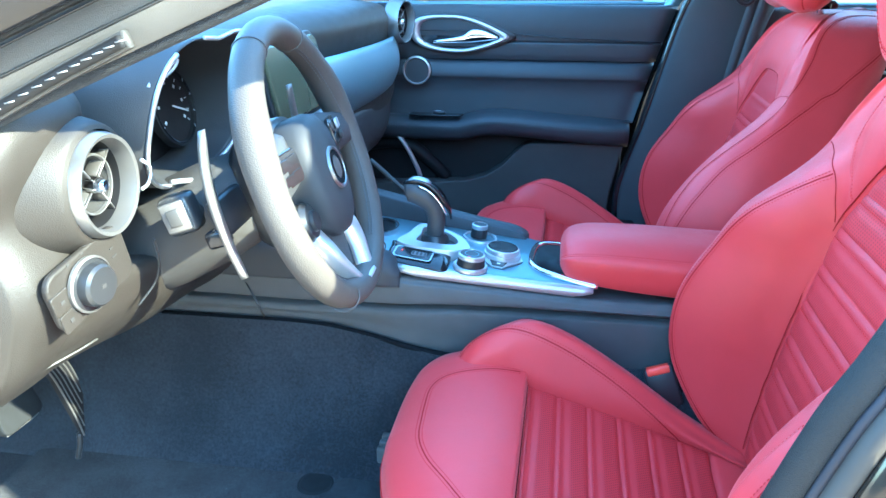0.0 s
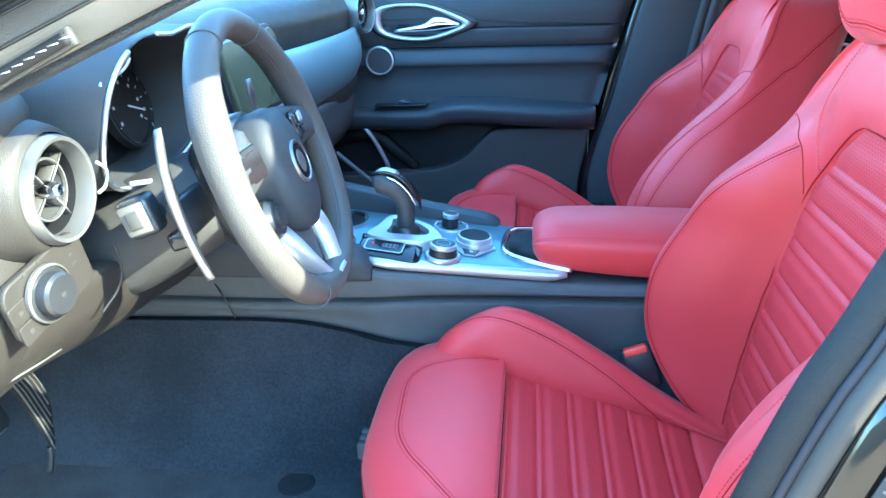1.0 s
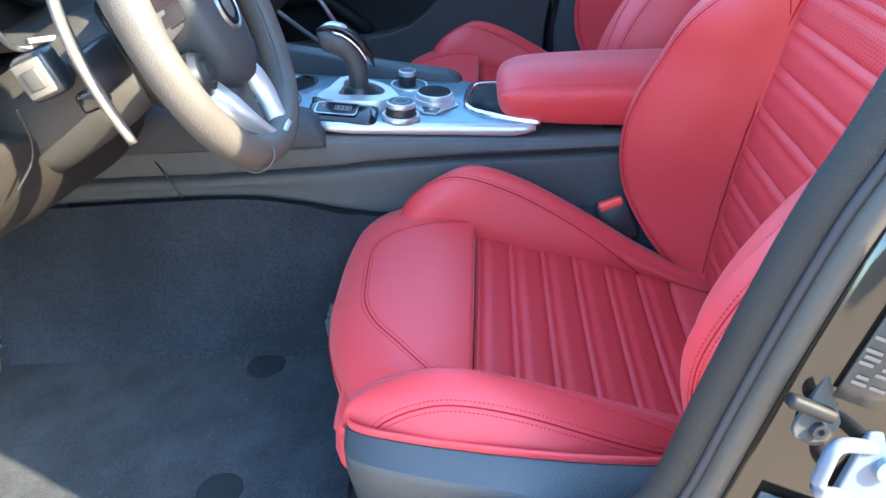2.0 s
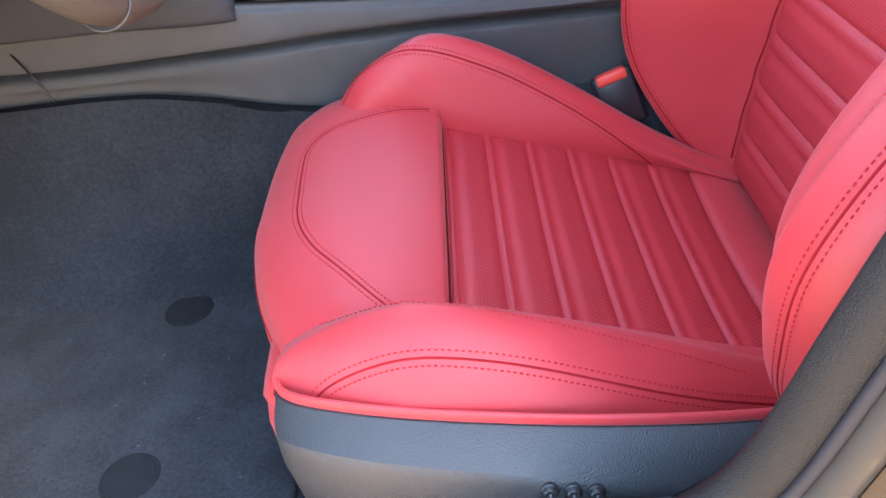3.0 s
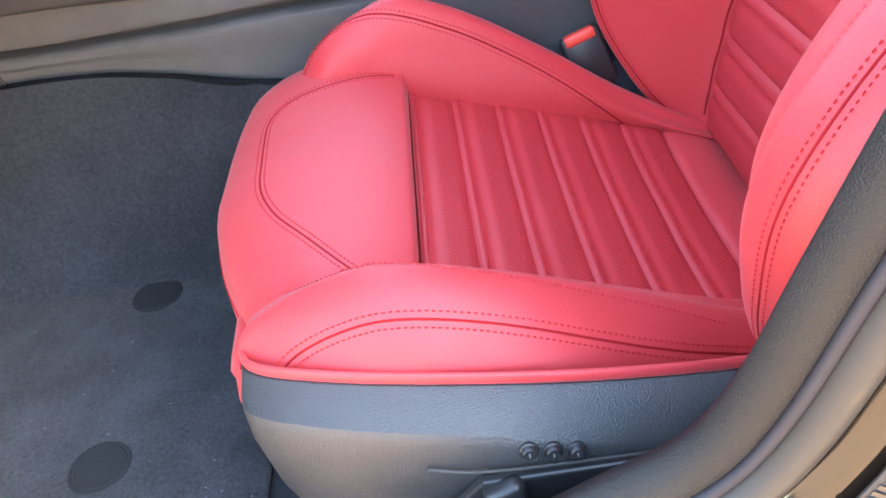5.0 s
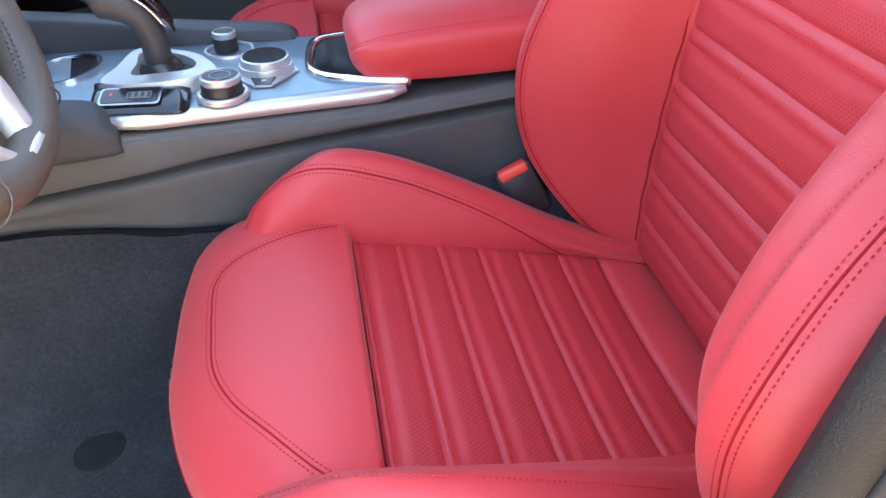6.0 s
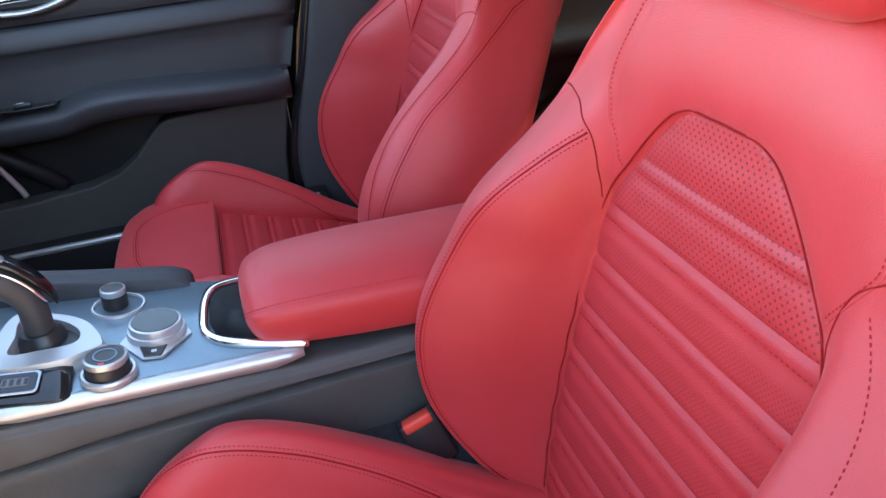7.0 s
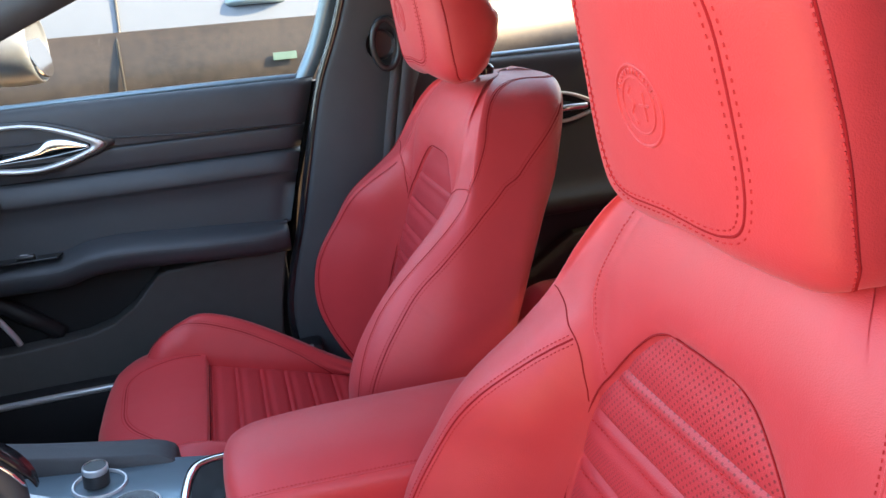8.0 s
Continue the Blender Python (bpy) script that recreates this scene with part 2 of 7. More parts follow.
def sweep(path, profile, n=0, up=(0, 0, 1), scale=None, closed_path=False):
    """Sweeps a closed profile [(a, b), ...] (a sideways, b up) along a path."""
    pts = spline(path, n, closed_path) if n else [Vector(p) for p in path]
    up = Vector(up)
    rows = []
    for i, p in enumerate(pts):
        a, b = (pts[i - 1], pts[(i + 1) % len(pts)]) if closed_path else (pts[max(i - 1, 0)], pts[min(i + 1, len(pts) - 1)])
        t = (b - a).normalized()
        side = t.cross(up)
        if side.length < 1e-4:
            side = t.cross(Vector((1, 0, 0)))
        side.normalize()
        top = side.cross(t)
        s = scale(i / max(1, len(pts) - 1)) if scale else 1.0
        rows.append([p + side * x * s + top * y * s for x, y in profile])
    if closed_path:
        rows.append(rows[0])
        return skin(rows, True, False)
    return skin(rows)


def ring(r, n=10, rb=None):
    rb = rb or r
    return [(r * math.cos(2 * math.pi * i / n), rb * math.sin(2 * math.pi * i / n)) for i in range(n)]


def tube(path, r, n=0, k=8, closed_path=False, up=(0, 0, 1)):
    return sweep(path, ring(r, k), n, up, None, closed_path)


def box(cx, cy, cz, sx, sy, sz, bevel=0.0, seg=2, m=None):
    bm = bmesh.new()
    bmesh.ops.create_cube(bm, size=1.0)
    bmesh.ops.scale(bm, vec=(sx, sy, sz), verts=bm.verts)
    if bevel:
        bmesh.ops.bevel(bm, geom=bm.edges[:], offset=bevel, segments=seg, affect="EDGES", profile=0.5)
        for f in bm.faces:
            f.smooth = True
    if m is not None:
        bmesh.ops.transform(bm, matrix=m, verts=bm.verts)
    bmesh.ops.translate(bm, vec=(cx, cy, cz), verts=bm.verts)
    return bm


def turned(profile, m=Matrix(), n=40):
    """A body of revolution round z from [(r, z), ...], laid to m."""
    if profile[0][0] > 1e-6 and profile[-1][0] > 1e-6:
        profile = list(profile) + [profile[0]]
    rows = [[m @ Vector((r * math.cos(2 * math.pi * j / n), r * math.sin(2 * math.pi * j / n), z)) for j in range(n)] for r, z in profile]
    bm = skin(rows, True, False)
    bmesh.ops.remove_doubles(bm, verts=bm.verts, dist=1e-6)
    bmesh.ops.recalc_face_normals(bm, faces=bm.faces)
    for e in bm.edges:
        if len(e.link_faces) == 2 and e.calc_face_angle(0) > 0.6:
            e.smooth = False
    return bm


def plate(outline, thick, m=Matrix(), bevel=0.0, seg=2):
    """A flat plate from an outline [(a, b), ...] in the xy plane of m, thick along its z."""
    bm = bmesh.new()
    f = bm.faces.new([bm.verts.new((a, b, 0)) for a, b in outline])
    r = bmesh.ops.extrude_face_region(bm, geom=[f])
    vs = [v for v in r["geom"] if isinstance(v, bmesh.types.BMVert)]
    bmesh.ops.translate(bm, vec=(0, 0, thick), verts=vs)
    bmesh.ops.recalc_face_normals(bm, faces=bm.faces)
    if bevel:
        es = [e for e in bm.edges if len(e.link_faces) == 2 and e.calc_face_angle(0) > 0.9]
        bmesh.ops.bevel(bm, geom=es, offset=bevel, segments=seg, affect="EDGES", profile=0.5)
    bmesh.ops.transform(bm, matrix=m, verts=bm.verts)
    return bm


def rounded(w, h, r, n=5):
    """The outline of a rounded rectangle."""
    out = []
    for cx, cy, a in ((w / 2 - r, h / 2 - r, 0), (-w / 2 + r, h / 2 - r, 90), (-w / 2 + r, -h / 2 + r, 180), (w / 2 - r, -h / 2 + r, 270)):
        out += [(cx + r * math.cos(radians(a + 90 * i / n)), cy + r * math.sin(radians(a + 90 * i / n))) for i in range(n + 1)]
    return out


def thing(name, place, label, category, group="", kind=""):
    ob = new(name)
    ob.location = place
    ob.empty_display_size = 0.05
    return tagged(ob, label, category, group, kind)


def world_of(ob):
    m = Matrix()
    while ob is not None:
        m = ob.matrix_basis @ m
        ob = ob.parent
    return m


def part(name, bm, material, parent=None, label="", smooth_angle=None):
    """Links a bmesh, given in the world's metres, as one mesh under its parent."""
    if parent is not None:
        bmesh.ops.transform(bm, matrix=world_of(parent).inverted(), verts=bm.verts)
    if smooth_angle:
        for f in bm.faces:
            f.smooth = True
        for e in bm.edges:
            if len(e.link_faces) == 2 and e.calc_face_angle(0) > radians(smooth_angle):
                e.smooth = False
    me = bpy.data.meshes.new(name)
    bm.to_mesh(me)
    bm.free()
    me.materials.append(material)
    ob = new(name, me)
    ob.parent = parent
    if label:
        tagged(ob, label)
    return ob


def stitched(pts, ups, gap=0.0035, pitch=0.0042, size=0.0025, r=0.0006, rows=(-1, 1)):
    """Rows of single stitches beside a seam line through pts, whose surface faces ups."""
    bm = bmesh.new()
    acc = [0.0]
    for a, b in zip(pts, pts[1:]):
        acc.append(acc[-1] + (b - a).length)
    n = int(acc[-1] / pitch)
    for k in range(n):
        d = (k + 0.5) * pitch
        i = max(j for j in range(len(acc)) if acc[j] <= d)
        i = min(i, len(pts) - 2)
        f = (d - acc[i]) / max(1e-9, acc[i + 1] - acc[i])
        p = pts[i].lerp(pts[i + 1], f)
        t = (pts[i + 1] - pts[i]).normalized()
        u = ups[i].lerp(ups[i + 1], f).normalized()
        s = t.cross(u).normalized()
        for side in rows:
            c = p + s * gap * side + u * r * 0.5
            vs = [bm.verts.new(c + t * (size / 2 * x) + s * (r * y) + u * (r * z)) for x, y, z in ((-1, 0, -1), (-0.7, -1, 0), (-0.7, 0, 1), (-0.7, 1, 0), (1, 0, -1), (0.7, -1, 0), (0.7, 0, 1), (0.7, 1, 0))]
            for q in ((1, 5, 6, 2), (2, 6, 7, 3), (0, 1, 2, 3), (4, 7, 6, 5), (0, 4, 5, 1), (3, 7, 4, 0)):
                bm.faces.new([vs[x] for x in q])
    return bm


def normals_on(grid, line):
    """Outward normals of a grid's faces along a line of (row, column) indices, with the points there."""
    pts, ups = [], []
    nr, nc = len(grid), len(grid[0])
    for a, b in line:
        i, j = min(int(a), nr - 2), int(b) % nc
        fa, fb, k = a - i, b - int(b), (j + 1) % nc
        p00, p01, p10, p11 = grid[i][j], grid[i][k], grid[i + 1][j], grid[i + 1][k]
        pts.append((p00 * (1 - fb) + p01 * fb) * (1 - fa) + (p10 * (1 - fb) + p11 * fb) * fa)
        ups.append((p01 - p00 + p11 - p10).cross(p10 - p00 + p11 - p01).normalized())
    return pts, ups

# ---- the setting: ground, floor, pillars, roof ----
MID = 1.161


def mirror_y(p):
    return (p[0], 2 * MID - p[1], p[2])


def structure(name, bm, material, label, category):
    return tagged(part(name, bm, material), label, category, kind="structure")


structure("ground", box(0, 0, -0.05, 600, 600, 0.1), asphalt, "pale sunlit concrete ground of a car park", "ground")
# unseen wall, added to keep low sky light off the open door side
structure("sky_blocking_wall", box(0, -7.2, 1.6, 60, 0.3, 3.4), wall_render, "unseen plain pale wall, added to block low sky light", "wall")
structure("floor", box(0.35, MID, 0.385, 2.6, 1.36, 0.03), carpet, "dark carpeted floor of the car", "floor")
# carpet climbing the tunnel beside the driver
def tunnel_edge(x):
    """Height at which the tunnel's carpet meets the console."""
    return lerp1((-1.0, -0.49, -0.416, -0.346, -0.279, -0.221, -0.189, -0.10, 0.0, 0.15, 0.6), (0.632, 0.636, 0.637, 0.634, 0.623, 0.610, 0.602, 0.588, 0.580, 0.575, 0.56), x)


rows = []
for x in (-1.0, -0.8, -0.64, -0.54, -0.47, -0.41, -0.35, -0.29, -0.23, -0.16, -0.08, 0.0, 0.3, 1.0):
    top = tunnel_edge(x)
    rows.append([(x, 0.925, 0.396), (x, 0.950, 0.425), (x, 0.985, 0.53), (x, 0.999, top - 0.006), (x, 1.006, top), (x, 1.06, top - 0.004), (x, 1.06, 0.395)])
structure("tunnel_carpet", skin(dense(rows, 40, 28)), tunnel_velour, "dark carpet covering the centre tunnel", "carpet")
structure("firewall", box(-0.98, MID, 0.75, 0.04, 1.36, 0.72), carpet, "dark carpeted front bulkhead", "wall")
structure("rear_bulkhead", box(1.66, MID, 0.70, 0.04, 1.36, 0.62), carpet, "dark rear bulkhead behind the back seat", "wall")
rows = []
for x, k, z in ((-2.42, 0.72, 0.62), (-2.36, 0.86, 0.72), (-2.1, 0.96, 0.84), (-1.6, 1.0, 0.93), (-1.1, 1.0, 0.975), (-0.985, 0.98, 0.985)):
    w = 0.86 * k
    rows.append([(x, MID - w * 0.96, 0.26), (x, MID - w, 0.50), (x, MID - w * 0.97, z - 0.16), (x, MID - w * 0.84, z - 0.03), (x, MID - w * 0.4, z + 0.01), (x, MID + w * 0.4, z + 0.01), (x, MID + w * 0.84, z - 0.03), (x, MID + w * 0.97, z - 0.16), (x, MID + w, 0.50), (x, MID + w * 0.96, 0.26)])
structure("front_body", skin(dense(rows, 24, 60)), paint, "black painted bonnet and front wings of the car", "car body")
rows = []
for x, k, z in ((1.69, 1.0, 0.99), (1.9, 0.99, 0.985), (2.15, 0.93, 0.96), (2.24, 0.82, 0.86)):
    w = 0.86 * k
    rows.append([(x, MID - w * 0.96, 0.26), (x, MID - w, 0.55), (x, MID - w * 0.96, z - 0.10), (x, MID - w * 0.8, z), (x, MID + w * 0.8, z), (x, MID + w * 0.96, z - 0.10), (x, MID + w, 0.55), (x, MID + w * 0.96, 0.26)])
structure("rear_body", skin(dense(rows, 16, 48)), paint, "black painted boot and rear wings of the car", "car body")
for s, nm in ((1, "sill_driver"), (-1, "sill_passenger")):
    y = 0.455 if s > 0 else 2 * MID - 0.455
    structure(nm, box(0.3, y, 0.34, 2.7, 0.13, 0.16, 0.02), hard_plastic, "dark plastic covered door sill", "sill")


def edge_y(x):
    """Half width of the roof, which narrows towards the windscreen."""
    return lerp1((-0.3, -0.05, 0.10, 0.25, 0.5, 1.3), (0.565, 0.565, 0.565, 0.575, 0.615, 0.60), x)


rows = []
for x in np.linspace(0.04, 1.25, 16):
    w = edge_y(x)
    z = lerp1((-0.22, 0.1, 0.6, 1.25), (1.375, 1.42, 1.43, 1.37), x)
    rows.append([(x, MID - w, z - 0.02), (x, MID - w * 0.6, z + 0.015), (x, MID, z + 0.025), (x, MID + w * 0.6, z + 0.015), (x, MID + w, z - 0.02), (x, MID + w, z - 0.05), (x, MID, z - 0.005), (x, MID - w, z - 0.05)])
structure("roof", skin([[Vector(p) for p in r] for r in rows]), headliner, "dark roof with grey headliner", "roof")


def pillar(name, path, prof, material, label):
    return structure(name, sweep(path, prof, 24, (0, 1, 0)), material, label, "pillar")


# windscreen pillars
A = [(-0.80, 0.490, 0.960), (-0.62, 0.512, 1.035), (-0.45, 0.530, 1.113), (-0.27, 0.548, 1.190), (-0.05, 0.575, 1.285), (0.10, 0.595, 1.37)]
flat = [(-0.030, -0.02), (0.030, -0.02), (0.030, 0.012), (0.024, 0.020), (-0.024, 0.020), (-0.030, 0.012)]
A2 = [(x, y, z - 0.033) for x, y, z in A]
pillar("pillar_front_driver", A2, flat, pillar_grey, "grained grey plastic windscreen pillar trim")
pillar("pillar_front_passenger", [mirror_y((x, y, z + 0.012)) for x, y, z in A], flat, hard_plastic, "grained grey plastic windscreen pillar trim")
# edge strip of the pillar and the side demister slot with its pale ribs
off = Vector((0.016, -0.004, -0.056))
pillar("pillar_front_outer", [(x, y - 0.045, z + 0.012) for x, y, z in A], flat, gloss_black, "black outer cover of the windscreen pillar")
for d in (-0.008, 0.012):
    structure("pillar_groove", tube([Vector(p) + Vector((0, -0.0215, d)) for p in A2], 0.0012, 30, 6, up=(0, 1, 0)), satin_black, "dark joint line along the pillar trim", "trim")
structure("pillar_edge_strip", tube([Vector(p) + off for p in A], 0.010, 30, 8, up=(0, 1, 0)), carpet, "fuzzy grey sealing strip along the pillar", "seal")
slot = thing("side_demister", (-0.45, 0.52, 1.05), "narrow black side window demister slot with pale ribs", "air vent")
line = spline([(-0.450, 0.505, 1.047), (-0.37, 0.509, 1.087), (-0.306, 0.513, 1.117)], 40)
part("slot", sweep(line[2:38], [(-0.0046, -0.0075), (0.0046, -0.0075), (0.0046, 0.0075), (-0.0046, 0.0075)], 0, (0, 1, 0)), tray_black, slot)
for i in range(4, 38, 3):
    c = line[i] + Vector((0, -0.0077, 0))
    part("rib", tube([c - Vector((0.0042, 0, 0.0009)), c + Vector((0.0042, 0, 0.0011))], 0.0005, k=6, up=(0, 1, 0)), chrome, slot)
part("bezel", sweep(line[1:39], [(-0.0066, -0.004), (0.0066, -0.004), (0.0066, 0.003), (-0.0066, 0.003)], 0, (0, 1, 0)), hard_plastic, slot)

# driver's rear door opening: trim, rubber seal, painted pillar
B = [(-0.10, 0.45, 0.50), (-0.02, 0.45, 0.558), (0.045, 0.45, 0.598), (0.088, 0.45, 0.624), (0.112, 0.45, 0.664), (0.133, 0.45, 0.735), (0.157, 0.45, 0.815), (0.182, 0.452, 0.885), (0.208, 0.455, 0.940), (0.262, 0.465, 1.07), (0.305, 0.495, 1.20), (0.34, 0.56, 1.38)]


def along_b(d, dy):
    """The opening's line moved d metres out of the opening and dy across the car."""
    pts = spline(B, 60)
    out = []
    for i, p in enumerate(pts):
        t = (pts[min(i + 1, 60)] - pts[max(i - 1, 0)]).normalized()
        n = Vector((t.z, 0, -t.x))
        out.append(p + n * d + Vector((0, dy, 0)))
    return out


def band(name, a, b, material, label, category, thick=0.012, bulge=0.0):
    """A strip between two lines along the opening, with thickness."""
    pa, pb = along_b(*a), along_b(*b)
    rows = []
    for p, q in zip(pa, pb):
        d = (q - p).normalized()
        n = Vector((d.z, 0, -d.x)).cross(d)
        up = Vector((0, -1, 0)) - d * d.dot(Vector((0, -1, 0)))
        up.normalize()
        rows.append([p - up * thick, p, p.lerp(q, 0.06) + up * (0.0025 + bulge * 0.3), p.lerp(q, 0.5) + up * (0.003 + bulge), p.lerp(q, 0.94) + up * (0.0025 + bulge * 0.3), q, q - up * thick])
    return structure(name, skin(rows), material, label, category)


band("pillar_trim", (-0.003, 0.013), (0.016, -0.003), trim_grain, "dark grained plastic pillar trim", "trim", 0.015, 0.004)
band("pillar_flange", (0.016, -0.002), (0.020, -0.008), seal_dark, "smooth dark rubber lip of the door opening", "seal", 0.012, 0.002)
structure("door_seal", sweep([p for p in along_b(0.0265, -0.012)], [(-0.0075, -0.006), (-0.006, 0.003), (0.0, 0.007), (0.006, 0.006), (0.0085, 0.0), (0.008, -0.012), (-0.007, -0.012)], 0, (0, -1, 0)), rubber, "grey rubber door seal round the opening", "seal")
band("pillar_paint", (0.033, -0.019), (0.275, -0.072), paint, "glossy black painted door pillar", "pillar", 0.02, 0.006)
structure("pillar_core", skin([[a, b, b + Vector((0.02, 0.06, 0)), a + Vector((0.10, 0.055, 0))] for a, b in zip(along_b(0.014, 0.012), along_b(0.27, -0.054))]), paint, "black painted door pillar", "pillar")

# passenger's pillar behind the front door, with the belt
PB = [(0.150, 0.44), (0.130, 0.60), (0.145, 0.70), (0.175, 0.80), (0.205, 0.92), (0.240, 1.05), (0.290, 1.18), (0.350, 1.40)]
rows = []
for x, z in PB:
    y = lerp1((0.4, 1.06, 1.4), (1.80, 1.80, 1.745), z)
    rows.append([(x + 0.008, y + 0.045, z), (x + 0.006, y + 0.006, z), (x + 0.022, y - 0.006, z), (x + 0.09, y - 0.016, z), (x + 0.17, y - 0.008, z), (x + 0.19, y + 0.03, z), (x + 0.10, y + 0.06, z)])
structure("pillar_passenger", skin(dense(rows, 30, 28)), dash_skin, "dark plastic pillar trim behind the passenger door", "pillar")
structure("door_seal_passenger", tube([(x + 0.004, lerp1((0.4, 1.06, 1.4), (1.80, 1.80, 1.745), z) + 0.012, z) for x, z in PB], 0.010, 30, 8, up=(0, 1, 0)), gloss_black, "black rubber door seal", "seal")
structure("roof_rail_passenger", tube([(0.04, 1.722, 1.365), (0.2, 1.722, 1.372), (0.5, 1.722, 1.38), (1.2, 1.70, 1.34)], 0.03, 20, 8), headliner, "grey trimmed roof rail above the side windows", "roof rail")
structure("roof_rail_driver", tube([(0.0, 0.60, 1.37), (0.35, 0.585, 1.38), (0.6, 0.545, 1.36), (0.9, 0.55, 1.35), (1.2, 0.57, 1.32)], 0.03, 20, 8), headliner, "grey trimmed roof rail above the side windows", "roof rail")
# rear of the glasshouse: side pillars, tinted rear window and rear side window
for s, nm in ((1, "driver"), (-1, "passenger")):
    f = (lambda p: p) if s > 0 else mirror_y
    rows = [[f((x0, y, z)), f((x1, y, z)), f((x1 + 0.02, y + 0.05, z)), f((x0 + 0.02, y + 0.05, z))] for z, x0, x1, y in ((1.0, 1.16, 1.72, 0.46), (1.12, 1.18, 1.66, 0.48), (1.25, 1.17, 1.50, 0.53), (1.37, 1.12, 1.30, 0.58))]
    structure("pillar_rear_" + nm, skin([[Vector(p) for p in r] for r in rows]), headliner, "grey trimmed rear roof pillar", "pillar")
structure("rear_window", skin([[Vector((1.24, MID - 0.56, 1.365)), Vector((1.24, MID + 0.56, 1.365)), Vector((1.245, MID + 0.56, 1.36)), Vector((1.245, MID - 0.56, 1.36))], [Vector((1.70, MID - 0.62, 1.03)), Vector((1.70, MID + 0.62, 1.03)), Vector((1.705, MID + 0.62, 1.025)), Vector((1.705, MID - 0.62, 1.025))]]), privacy_glass, "tinted rear window glass", "window")
structure("rear_side_window", plate([(0.42, 1.02), (1.18, 1.02), (1.14, 1.35), (0.50, 1.37)], 0.004, Matrix(((1, 0, 0, 0), (0, 0.22, 1, 0.475 - 0.22 * 1.02), (0, 1, 0, 0), (0, 0, 0, 1)))), dark_glass, "tinted rear side window glass", "window")
structure("rear_door_driver", box(0.85, 0.44, 0.70, 0.80, 0.07, 0.66, 0.02), dash_skin, "dark trimmed rear door", "door")

# ---- front seats ----
def insert_z(x):
    """Height of the cushion's centre panel along the car."""
    return lerp1((-0.03, 0.10, 0.18, 0.26, 0.30), (0.593, 0.555, 0.530, 0.508, 0.50), x)


def back_x(z):
    """Front of the backrest's centre panel by height."""
    return lerp1((0.46, 0.56, 0.70, 0.91, 1.06, 1.2), (0.268, 0.274, 0.294, 0.332, 0.352, 0.385), z)


def flip(ups, toward):
    t = Vector(toward)
    return [u if u.dot(t) > 0 else -u for u in ups]


def seam_parts(parent, pts, ups, rows=(-1, 1), gap=0.0042, groove=True, pitch=0.0042, line=None):
    """A stitched seam: the sunk line and its stitches."""
    if groove:
        part("seam", tube([p - u * 0.0004 for p, u in zip(pts, ups)], 0.0010, k=8), line or seam_red, parent)
    tagged(part("stitching", stitched(pts, ups, gap, pitch, rows=rows), thread, parent), kind="stuff")


def channel(t):
    """Relief across one quilted channel: a sunk seam, a narrow welt, then a soft swell."""
    return mix1((0, 0.045, 0.10, 0.17, 0.24, 0.50, 0.85, 0.96, 1.0), (-0.0020, 0.0002, 0.0018, 0.0016, 0.0004, 0.0022, 0.0016, 0.0002, -0.0020), t)


